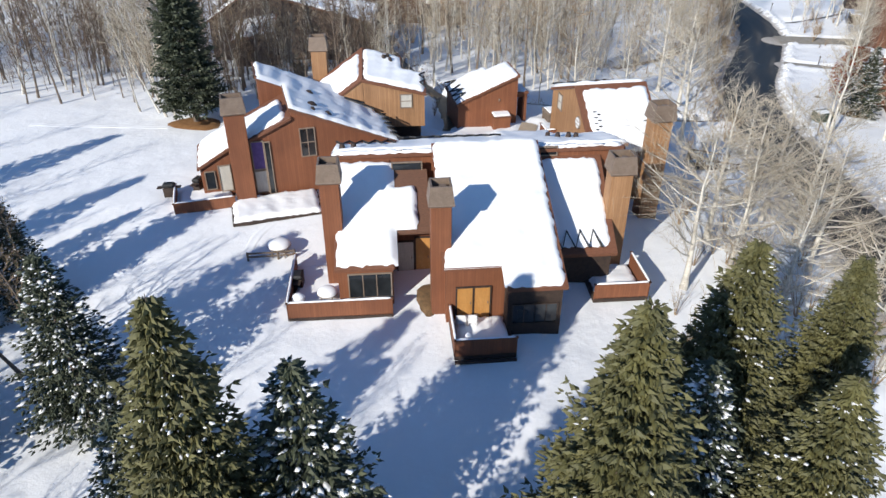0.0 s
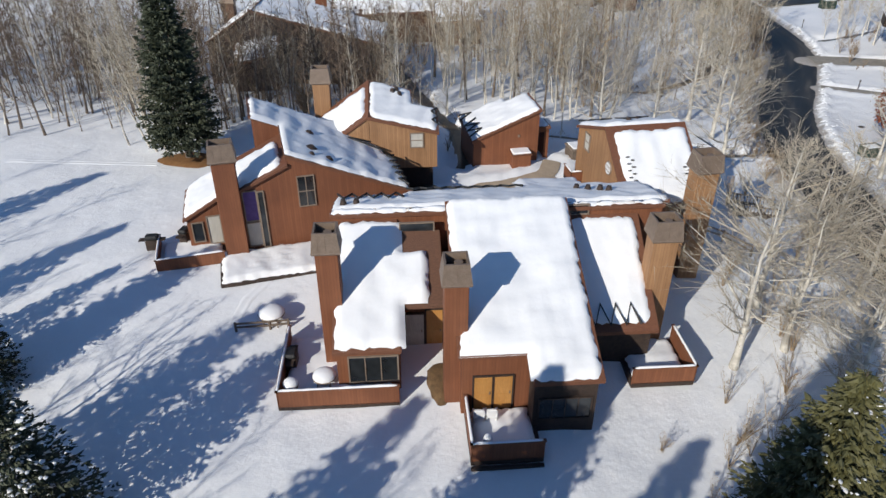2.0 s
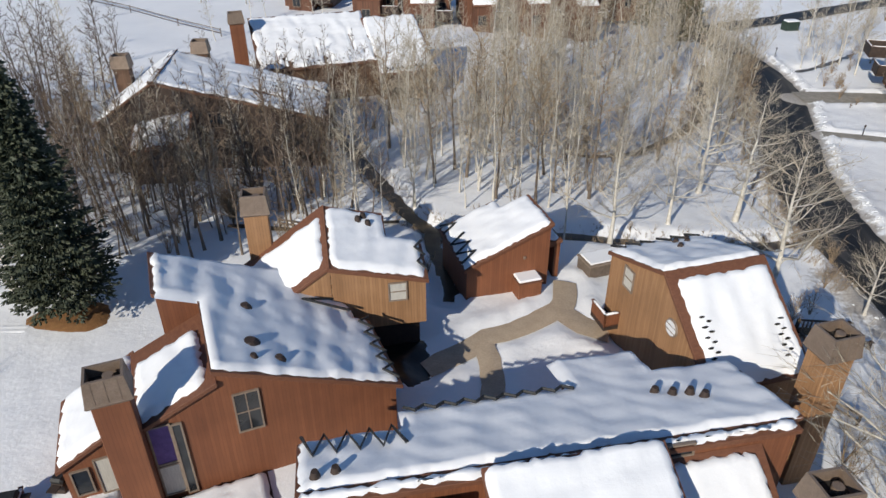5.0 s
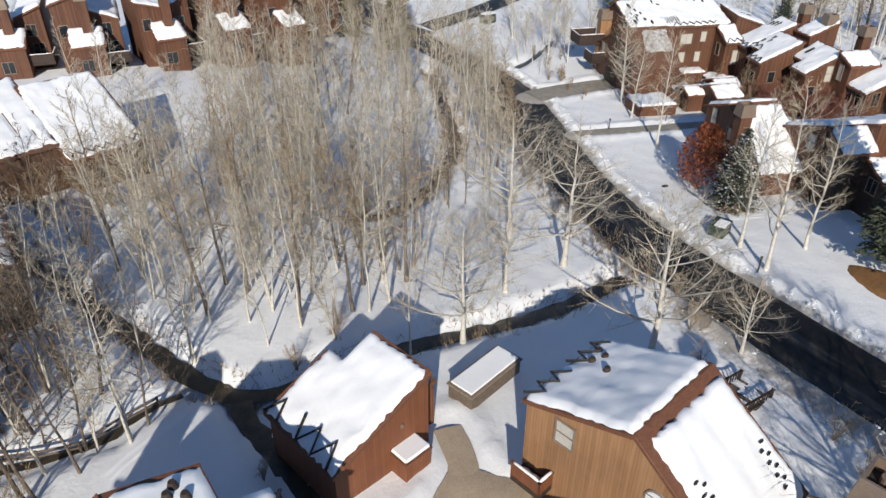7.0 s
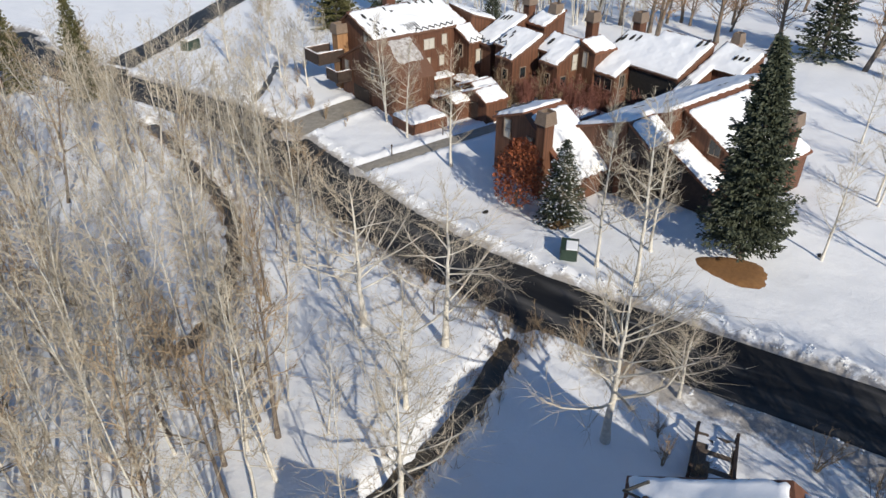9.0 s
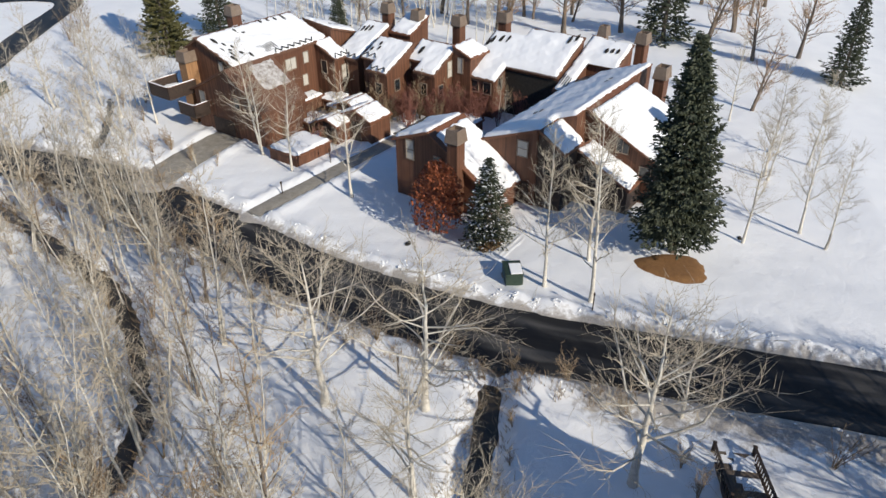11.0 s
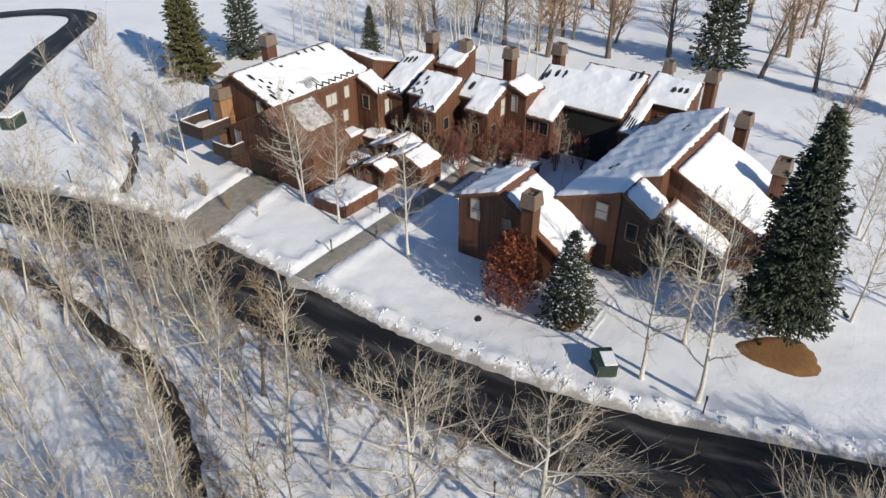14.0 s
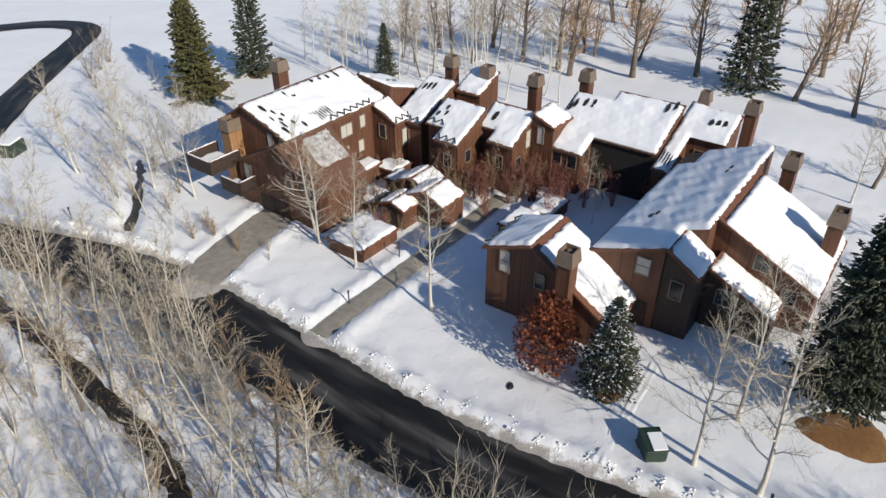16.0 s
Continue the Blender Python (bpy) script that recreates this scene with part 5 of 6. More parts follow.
BUSH = [bare_tree_meshes("bush", 3.2, 0.03, 400 + k, limbs=5, spread=0.4, first=0.15, up=0.9, twigs=5, sub=2, bark=TWIG_BROWN, twig=TWIG_BROWN, fork=9, flare=(0.08, 0.45), thick=0.008) for k in range(3)]
WILLOW = [bare_tree_meshes("willow", 5.5, 0.04, 430 + k, limbs=6, spread=0.33, first=0.2, up=1.0, twigs=5, sub=2, bark=TWIG_BROWN, twig=(TWIG, TWIG_BROWN, TWIG_DARK)[k], fork=7, flare=(0.05, 0.45), thick=0.0095) for k in range(3)]
REDBUSH = [bare_tree_meshes("redbush", 3.0, 0.03, 450 + k, limbs=7, spread=0.34, first=0.2, up=0.9, twigs=5, sub=2, bark=TWIG_RED, twig=TWIG_RED, fork=9, flare=(0.08, 0.45)) for k in range(2)]
GOLD = [bare_tree_meshes("gold", 9.0, 0.2, 470 + k, limbs=24, spread=0.4, first=0.15, up=0.7, twigs=7, sub=2, bark=BARK, twig=TWIG_GOLD, fork=2, thick=0.018) for k in range(2)]


def spot(kind, x, y, s=1.0, label="bare grey-white aspen tree in snow", cat="tree", group="aspens", name="aspen_tree", tilt=5):
    sc = s * rng.uniform(0.93, 1.07)
    plant(name, kind, x, y, gz(x, y) - 0.05, rng.uniform(0, 360), (sc, sc, sc), label, cat, group, (rng.normal(0, tilt), rng.normal(0, tilt)))


def road_x(y):
    return float(np.interp(y, ROAD_C[:, 1], ROAD_C[:, 0]))


WOOD_TREES = []


def wood_spot(kind, x, y, s):
    """Sets one tree of the far wood aside, to be joined with the others."""
    sc = s * rng.uniform(0.93, 1.07)
    WOOD_TREES.append((kind, pose(x, y, gz(x, y) - 0.05, rng.normal(0, 5), rng.normal(0, 5), rng.uniform(0, 360)) @ Matrix.Diagonal((sc, sc, sc, 1))))


def far_wood():
    """The wood beyond the lawn as one mesh: trunks and crowns of many slim trees."""
    verts, faces, slots, mats = [], [], [], []
    n = 0
    for kind, m in WOOD_TREES:
        M = np.array(m)
        for me in kind:
            co = np.empty(len(me.vertices) * 3)
            me.vertices.foreach_get("co", co)
            verts.append(co.reshape(-1, 3) @ M[:3, :3].T + M[:3, 3])
            if me.materials[0] not in mats:
                mats.append(me.materials[0])
            k = mats.index(me.materials[0])
            for p in me.polygons:
                faces.append([v + n for v in p.vertices])
                slots.append(k)
            n += len(me.vertices)
    me = bpy.data.meshes.new("bare_wood")
    me.from_pydata(np.concatenate(verts).tolist(), [], faces)
    for mat in mats:
        me.materials.append(mat)
    me.polygons.foreach_set("material_index", slots)
    tagged(new("bare_wood", me), "dense leafless wood of slim dark trees beyond the lawn", "wood", kind="stuff")


# the grove between the stream and the street
GROVE = ((-5, 77), (-1, 73.5), (3, 70), (8, 70.5), (12.6, 74), (17, 77.5), (21.5, 80), (26, 82.5), (31.5, 83.5), (33.5, 88), (36.5, 94.5), (41, 104), (41, 118), (40.5, 130), (13, 126), (5, 104), (-1, 92), (-6, 83))
CLEARING = ((13.5, 94.5), (17, 100), (23, 108), (28.8, 102.5), (27.5, 97), (22.5, 90), (17.5, 89.5))


def inside(x, y, ring_):
    """Whether a spot lies within a closed outline."""
    hit = False
    for (ax, ay), (bx, by) in zip(ring_, ring_[1:] + ring_[:1]):
        if (ay > y) != (by > y) and x < ax + (bx - ax) * (y - ay) / (by - ay):
            hit = not hit
    return hit


def in_grove(x, y):
    return inside(x, y, GROVE) and not inside(x, y, CLEARING) and x < road_x(y) - 4.6


placed = []
tries = 0
while len(placed) < 165 and tries < 9000:
    tries += 1
    x, y = rng.uniform(-6, 42), rng.uniform(70, 130)
    if not in_grove(x, y) or any((x - a) ** 2 + (y - b) ** 2 < 2.0 for a, b in placed):
        continue
    if (x > 12 and y < 88 and rng.uniform() < 0.35) or (y > 112 and rng.uniform() < 0.35):
        continue
    placed.append((x, y))
    k = len(placed)
    spot(ASPENS[k % 6] if k % 6 else DARKS[k % 3], x, y, rng.uniform(0.9, 1.35), group="grove")
while len(placed) < 192 and tries < 16000:
    tries += 1
    x, y = rng.uniform(-6, 10), rng.uniform(70, 88)
    if not in_grove(x, y) or any((x - a) ** 2 + (y - b) ** 2 < 1.2 for a, b in placed):
        continue
    placed.append((x, y))
    k = len(placed)
    spot(ASPENS[k % 6] if k % 4 else DARKS[k % 3], x, y, rng.uniform(0.85, 1.3), group="grove")
for k in range(70):
    x, y = rng.uniform(2, 41), rng.uniform(73, 122)
    if in_grove(x, y):
        spot(WILLOW[k % 3], x, y, rng.uniform(0.6, 1.1), "brown twiggy willow thicket in the grove", "shrub", "undergrowth", "willow_shrub")
# slim trees standing singly in the clearing and on the stream's far bank
for x, y, s in ((26.6, 104.3, 0.9), (20.4, 96.2, 0.95), (23.0, 95.0, 0.9), (22.0, 100.5, 0.9), (25.4, 100.0, 0.8), (19.0, 99.0, 0.85), (26.5, 98.2, 0.7), (-6.4, 77.5, 0.9), (-4.0, 80.0, 1.0), (-1.5, 74.5, 0.9), (-5.4, 86.5, 1.0), (-0.5, 81.5, 0.95), (0.8, 70.5, 0.85), (4.2, 69.0, 0.9), (-2.6, 92.0, 0.9), (1.0, 89.0, 0.9), (-3.2, 71.8, 0.9), (17.5, 73.0, 0.7), (12.6, 71.4, 0.8), (25.5, 82.5, 0.75), (28.6, 81.0, 0.6)):
    spot(ASPENS[int(abs(x * 3)) % 6], x, y, s, group="clearing trees", tilt=4)
for k in range(14):
    y = rng.uniform(68, 116)
    x = road_x(y) - rng.uniform(4.2, 6.0)
    spot((BUSH + WILLOW)[k % 6], x, y, rng.uniform(0.45, 0.8), "brown brush on the street's verge", "shrub", "undergrowth", "willow_shrub")

for k in range(34):
    x, y = rng.uniform(24, 38), rng.uniform(84, 118)
    if in_grove(x, y):
        spot((WOODS + BUSH)[k % 6], x, y, rng.uniform(0.35, 0.65) * (1 if k % 6 < 3 else 1.3), "dark brown brush along the creek", "shrub", "undergrowth", "willow_shrub")
# dim wood round the house by the stream
for k in range(44):
    x, y = rng.uniform(-30, -9), rng.uniform(63, 77)
    if near_line(np.array(x), np.array(y), STREAM_C) < 1.5:
        continue
    spot((WOODS + DARKS[:1])[k % 4], x, y, rng.uniform(0.8, 1.2), "slender dark bare tree by the stream", group="stream trees", name="bare_tree")
for k in range(22):
    x, y = rng.uniform(-31, -9), rng.uniform(63, 78)
    spot(BUSH[k % 3], x, y, rng.uniform(0.6, 1.1), "bare twiggy shrub poking through snow", "shrub", "shrubs", "shrub")
for x, y in ((52.5, 115.0), (56.5, 119.5), (59.0, 116.0), (62.0, 121.0), (66.0, 119.0), (64.0, 126.0), (70.0, 122.5), (58.0, 127.0), (74.0, 128.0), (68.0, 131.0), (62.5, 113.5), (66.5, 113.0)):
    spot(ASPENS[int(x) % 6], x, y, 0.8, "bare pale tree near the driveway", group="driveway trees", tilt=3)
for x, y in ((51.0, 106.8), (52.2, 108.2), (54.0, 113.5), (57.0, 114.5), (60.0, 119.5), (55.5, 118.5), (62.0, 118.0)):
    spot(BUSH[int(x) % 3], x, y, 0.7, "bare twiggy shrub poking through snow", "shrub", "shrubs", "shrub")

# single trees by the street and the houses
for x, y, s, k in ((19.9, 59.7, 1.1, 0), (22.4, 70.6, 1.1, 1), (21.4, 76.3, 1.1, 2), (10.8, 65.7, 0.9, 0), (16.3, 69.4, 0.75, 1), (14.5, 36.4, 1.15, 1), (17.5, 42.0, 1.1, 2), (24.0, 43.0, 1.05, 2), (21.0, 37.0, 1.0, 0), (25.0, 57.5, 0.55, 1), (25.5, 36.0, 0.95, 1), (18.0, 38.5, 1.0, 1), (20.0, 42.5, 1.05, 0), (22.5, 45.5, 1.0, 2), (23.5, 39.5, 1.0, 1), (19.0, 33.0, 1.0, 1), (24.5, 31.0, 1.0, 0)):
    sc = s * rng.uniform(0.95, 1.08)
    plant("aspen_tree", WIDE[k], x, y, gz(x, y) - 0.05, rng.uniform(0, 360), (sc * 1.25, sc * 1.25, sc), "spreading bare aspen with pale bark", "tree", "street trees")
for x, y, s in ((7.4, 66.0, 1.0), (13.5, 75.1, 1.0), (50.3, 110.5, 0.7), (53.0, 112.5, 0.8), (51.5, 117.0, 0.8), (54.5, 119.5, 0.75), (57.0, 122.5, 0.8), (60.5, 118.0, 0.8), (64.5, 76.0, 0.6), (62.0, 75.0, 0.5)):
    spot(ASPENS[int(x) % 6], x, y, s, group="street trees", tilt=3)

for x, y, s in ((46.0, 84.9, 1.15), (35.9, 66.4, 1.2), (34.8, 63.1, 1.3), (40.2, 63.7, 1.15), (58.5, 50.0, 1.0), (45.8, 52.8, 1.0), (48.6, 48.5, 0.95), (46.6, 47.0, 0.9), (71.2, 52.5, 0.9), (57.5, 50.0, 0.9), (62.0, 46.0, 0.9), (58.1, 127.6, 1.1), (56.7, 112.5, 1.0), (69.8, 131.6, 1.1), (57.4, 117.6, 1.05), (60.5, 123.0, 0.95), (53.4, 97.9, 1.05), (52.6, 97.2, 1.0), (50.0, 92.8, 0.95)):
    spot(LAWN[int(x) % 3], x, y, s, "bare pale-barked tree on the verge", group="verge trees", tilt=3)

# the dense wood north of the lawn
for k in range(54):
    x, y = rng.uniform(-66, -31), rng.uniform(60.5, 84)
    wood_spot((WOODS + ASPENS[1:3])[k % 5], x, y, rng.uniform(0.85, 1.2))
for k in range(90):
    wood_spot(WOODS[k % 3], rng.uniform(-58, -31), rng.uniform(64, 96), rng.uniform(0.35, 0.65))
for k in range(120):
    x, y = rng.uniform(-70, -25), rng.uniform(62, 100)
    if x > -31 and y > 74:
        continue
    wood_spot((WOODS + FAR[:1])[k % 4], x, y, rng.uniform(0.9, 1.3))
for k in range(22):
    x, y = rng.uniform(-19, 0), rng.uniform(88, 98)
    spot((WILLOW + BUSH)[k % 6], x, y, rng.uniform(0.8, 1.2), "brown twiggy willow thicket before the house", "shrub", "undergrowth", "willow_shrub")
for k in range(70):
    x, y = rng.uniform(-46, -21), rng.uniform(61.5, 88)
    if x > -30 and y > 75:
        continue
    spot(WOODS[k % 3], x, y, rng.uniform(0.35, 0.7), "dark bare brush under the wood beyond the lawn", "shrub", "lawn-edge brush", "shrub")
for k in range(22):
    x, y = rng.uniform(-26, 0), rng.uniform(89, 97)
    spot(WOODS[k % 3], x, y, rng.uniform(0.6, 1.0), "dark bare tree between the houses and the stream", group="stream trees", name="bare_tree")
for k in range(14):
    x, y = rng.uniform(13.5, 21), rng.uniform(24, 34)
    spot(WILLOW[0], x, y, rng.uniform(0.4, 0.7), "pale leafless thicket beside the house", "shrub", "house thicket", "thicket_shrub")
for k in range(30):
    x, y = rng.uniform(2, 22), rng.uniform(74, 96)
    if not in_grove(x, y):
        continue
    spot((WOODS + DARKS[:1])[k % 4], x, y, rng.uniform(0.4, 0.75), "dark brown brush under the grove", "shrub", "undergrowth", "willow_shrub")
# pale thicket east of the near house
for k in range(16):
    x, y = rng.uniform(15, 25), rng.uniform(27, 46)
    spot(WILLOW[0], x, y, rng.uniform(0.55, 1.0), "pale leafless thicket beside the house", "shrub", "house thicket", "thicket_shrub")
for x, y, s in ((12.6, 29.8, 0.55), (14.8, 30.6, 0.7), (11.2, 27.6, 0.45), (13.5, 33.8, 0.5)):
    spot(WILLOW[0], x, y, s, "pale leafless thicket beside the house", "shrub", "house thicket", "thicket_shrub")

for k in range(30):
    x, y = rng.uniform(-30, -9), rng.uniform(66, 77.5)
    if near_line(np.array(x), np.array(y), STREAM_C) > 1.5:
        spot(WOODS[k % 3], x, y, rng.uniform(0.3, 0.6), "dark bare brush round the house by the stream", "shrub", "stream brush", "shrub")
for x, y, s in ((17.5, 65.4, 0.35), (19.5, 65.5, 0.4), (20.8, 67.6, 0.35), (22.2, 65.9, 0.45), (23.6, 67.9, 0.4), (24.8, 66.2, 0.5), (25.9, 68.2, 0.45), (13.0, 68.1, 0.35), (11.8, 65.6, 0.35), (19.9, 56.8, 0.75), (52.2, 107.6, 0.5), (51.2, 106.8, 0.45), (50.2, 101.0, 0.35), (49.2, 100.4, 0.3)):
    spot(BUSH[int(x) % 3], x, y, s, "brown leafless brush at the snow's edge", "shrub", "bank brush", "shrub")
for k in range(16):
    x, y = rng.uniform(63.5, 67.0), rng.uniform(71, 92)
    spot((REDBUSH + BUSH[:1])[k % 3], x, y, rng.uniform(0.9, 1.4), "red-twigged leafless shrub in the courtyard", "shrub", "courtyard shrubs", "shrub")
for k in range(18):
    x, y = rng.uniform(55.5, 66.5), rng.uniform(87, 98)
    spot((BUSH + WILLOW[1:])[k % 5], x, y, rng.uniform(0.45, 0.85), "brown leafless brush round the entry porches", "shrub", "courtyard shrubs", "shrub")
for x, y, s in ((66.4, 76.5, 0.5), (66.9, 74.4, 0.55), (62.8, 88.8, 0.6), (64.8, 85.2, 0.6), (65.2, 90.4, 0.55)):
    spot(DARKS[int(y) % 3], x, y, s, "slim dark bare tree in the courtyard", group="courtyard trees", name="bare_tree")
for x, y, s in ((83.0, 147.0, 1.0), (86.5, 148.2, 1.1), (90.0, 149.5, 1.1), (80.0, 143.5, 0.9)):
    spot(WILLOW[2], x, y, s, "dark leafless brush by the side street", "shrub", "side street brush", "shrub")

# trees north-west, by the stream and beyond the lawn
for k in range(48):
    x, y = rng.uniform(-27, -4.5), rng.uniform(66.5, 77.5)
    if near_line(np.array(x), np.array(y), STREAM_C) < 1.5:
        continue
    spot((WOODS + FAR[:2] + ASPENS[:2])[k % 7], x, y, rng.uniform(0.75, 1.1), "slender bare tree with grey bark", group="stream trees", name="bare_tree")
for k in range(30):
    x, y = rng.uniform(-75, -26), rng.uniform(57, 110)
    if x > -31 and y > 74 or (x > -33 and y < 62) or (x > -40 and y < 60.5):
        continue
    spot(FAR[k % 4], x, y, rng.uniform(0.8, 1.25), "slender bare tree at the lawn's edge", group="lawn-edge trees", tilt=6, name="bare_tree")
for k in range(44):
    x, y = rng.uniform(-60, 60), rng.uniform(112, 170)
    if (-14 < x < 34 and y > 120) or abs(x - road_x(min(y, 168))) < 6 or x > 50:
        continue
    spot(FAR[k % 4], x, y, rng.uniform(0.7, 1.0), "slender bare tree in the distance", group="distant trees", name="bare_tree")
for x, y, s, lean in ((-26.6, 58.4, 1.2, -16), (-27.0, 58.9, 1.15, -12), (-26.2, 59.2, 1.1, -7), (-25.9, 58.6, 1.15, -3), (-27.6, 59.4, 1.1, -20), (-26.8, 59.8, 1.2, -9), (-29.6, 59.6, 1.0, -5)):
    plant("aspen_tree", ASPENS[int(s * 20) % 6], x, y, gz(x, y) - 0.05, 0, (s, s, s), "slim white-barked aspen leaning in a clump", "tree", "lawn-edge trees", (rng.normal(0, 3), lean))
for k in range(40):
    x, y = rng.uniform(-50, -27), rng.uniform(66, 92)
    spot(WOODS[k % 3], x, y, rng.uniform(0.35, 0.6), "dark bare brush beyond the lawn", "shrub", "lawn-edge brush", "shrub")
# west of the lawn, nearer
for x, y, s in ((-21.5, 26.0, 1.0), (-20.5, 27.5, 0.9), (-23, 31, 0.8), (-24, 24, 1.0), (-26, 34, 0.8)):
    spot(DARKS[int(abs(x)) % 3], x, y, s, "leaning bare tree with grey bark", group="lawn trees", tilt=9)
# south-west, behind the eye
for x, y, s in ((-34, 16, 1.5), (-40, 24, 1.5), (-46, 30, 1.5), (-50, 38, 1.4), (-28, 9, 1.5), (-33, 5, 1.5), (-44, 18, 1.5), (-37, 33, 1.3), (-18, 6, 1.4), (-15, 4.5, 1.4), (-20, 9, 1.4), (-12, 8, 1.2), (-30, 14, 1.3), (-36, 20, 1.3), (-42, 28, 1.3), (-26, 6, 1.3), (-46, 36, 1.3), (-20, 2, 1.2), (-38, 10, 1.3), (-52, 44, 1.3)):
    spot(ASPENS[int(abs(x)) % 6], x, y, s, "tall bare aspen beside the lawn", group="lawn trees")

# shrubs
for x, y, s in ((16, 44, 0.9), (18.5, 38.5, 1.0), (20, 55, 0.6), (22, 48, 0.8), (15.5, 49.5, 0.6), (24, 60.5, 0.7), (21.5, 57.5, 0.7), (13.3, 31.2, 0.5), (9.5, 30.2, 0.45), (49.5, 103.5, 0.7), (50.3, 108.5, 0.8), (17.0, 35.0, 0.8), (23.5, 50.5, 0.9), (4.2, 69.0, 0.8), (1.5, 68.0, 0.7), (-0.5, 62.8, 0.6), (-2.5, 61.2, 0.6), (26.2, 63.5, 0.7), (27.0, 66.8, 0.7), (26.5, 70.5, 0.7)):
    spot(BUSH[int(x) % 3], x, y, s, "bare twiggy shrub poking through snow", "shrub", "shrubs", "shrub")
for x, y, s in ((66.0, 80.8, 1.3), (67.6, 80.9, 1.2), (69.3, 80.7, 1.2), (65.0, 81.9, 1.2), (64.8, 76.0, 1.2), (66.2, 78.0, 1.2), (65.6, 73.5, 1.1), (66.3, 70.6, 1.0), (64.6, 88.6, 1.1), (62.5, 85.0, 1.2), (63.8, 83.0, 1.3), (60.8, 84.5, 0.8), (64.5, 87.0, 0.9), (61.0, 78.6, 0.9), (65.2, 81.0, 0.9), (57.8, 92.5, 0.7), (55.5, 93.0, 0.8), (59.8, 95.4, 0.7)):
    spot(REDBUSH[int(x) % 2], x, y, s, "red-twigged leafless shrub in the courtyard", "shrub", "courtyard shrubs", "shrub")
for x, y, s in ((102.6, 74.1, 1.6), (101.8, 82.7, 1.4), (104, 84.5, 1.4), (106.3, 90, 1.4), (97.7, 54.4, 1.3), (96.5, 42.6, 1.1), (108, 50, 1.4), (104, 66, 1.3), (118, 60, 1.2), (125.5, 44, 1.2), (128, 66, 1.0), (112, 96, 1.0), (107.2, 101.2, 1.0), (75.1, 49.9, 0.8), (94.2, 48.4, 0.9), (110, 104, 1.0), (104, 108, 0.9)):
    spot(GOLD[int(x) % 2], x, y, s * 1.2, "bare golden-twigged tree on the snowfield", group="snowfield trees", name="bare_tree")
for k in range(14):
    x, y = rng.uniform(110, 150), rng.uniform(24, 92)
    spot(GOLD[k % 2], x, y, rng.uniform(0.8, 1.3), "bare golden-twigged tree on the snowfield", group="snowfield trees", name="bare_tree")
for k in range(44):
    x, y = rng.uniform(90, 122), rng.uniform(82, 122)
    spot(FAR[k % 4], x, y, rng.uniform(0.8, 1.2), "bare tree behind the townhouses", group="snowfield trees", name="bare_tree")

for k in range(26):
    q = k / 26
    x, y = 94 + 17 * q + rng.normal(0, 1.8), 108 - 16 * q + rng.normal(0, 1.8)
    spot((FAR + WOODS[:1])[k % 5], x, y, rng.uniform(0.95, 1.3), "grey bare tree behind the townhouses", group="snowfield trees", name="bare_tree")

far_wood()


def rust_tree():
    """A small tree that has kept its rust-red leaves."""
    trunk, crown = bare_tree_meshes("rust", 4.6, 0.1, 77, limbs=34, spread=0.42, first=0.16, up=0.9, twigs=9, bark=BARK, twig=TWIG_RED)
    r2 = np.random.default_rng(3)
    verts, faces = [], []
    for _ in range(3600):
        s = r2.uniform(0.16, 1.0)
        R = 1.75 * math.sin(math.pi * min(1, s * 0.82 + 0.12)) ** 0.7
        a, q = r2.uniform(0, 6.28), math.sqrt(r2.uniform(0.05, 1))
        c = np.array((math.cos(a) * R * q, math.sin(a) * R * q, 4.9 * s))
        d = r2.normal(0, 1, 3)
        d /= np.linalg.norm(d)
        e = np.cross(d, (0.3, 0.5, 0.8))
        e /= np.linalg.norm(e)
        l = r2.uniform(0.07, 0.15)
        b = len(verts)
        verts += [c - d * l, c + e * l * 0.6 + np.array((0, 0, 0.02)), c + d * l, c - e * l * 0.6]
        faces += [(b, b + 1, b + 2), (b, b + 2, b + 3)]
    me = bpy.data.meshes.new("leaves")
    me.from_pydata([tuple(v) for v in verts], [], faces)
    me.materials.append(RUST)
    plant("oak_tree", (trunk, crown, me), 41.9, 75.8, gz(41.9, 75.8), 0, (1.3, 1.3, 1.25), "small tree with clinging rust-red leaves", "tree")


rust_tree()

SPRUCE_A = spruce_meshes(15, 4.2, 5, NEEDLE, 0.02, 1.35, 0.35, 0.22, (2, 5), (0.03, 0.08))
SPRUCE_A2 = spruce_meshes(14, 4.0, 15, NEEDLE, 0.12, 1.35, 0.35, 0.22, (2, 7), (0.03, 0.09))
SPRUCE_B = spruce_meshes(15, 3.25, 6, NEEDLE_BLUE, 0.02, 1.6, 0.3, 0.24, (1, 3), (0.03, 0.06), 0.11)
SPRUCE_G = spruce_meshes(15, 3.9, 10, NEEDLE, 0.0, 0.8, 0.48)
SPRUCE_L = spruce_meshes(15, 3.8, 9, NEEDLE_BLUE, 0.0, 0.75, 0.5)
SPRUCE_S = spruce_meshes(12, 3.9, 7, NEEDLE_BLUE, 0.6, 1.05, 0.36, 0.25, (3, 7), (0.05, 0.13))
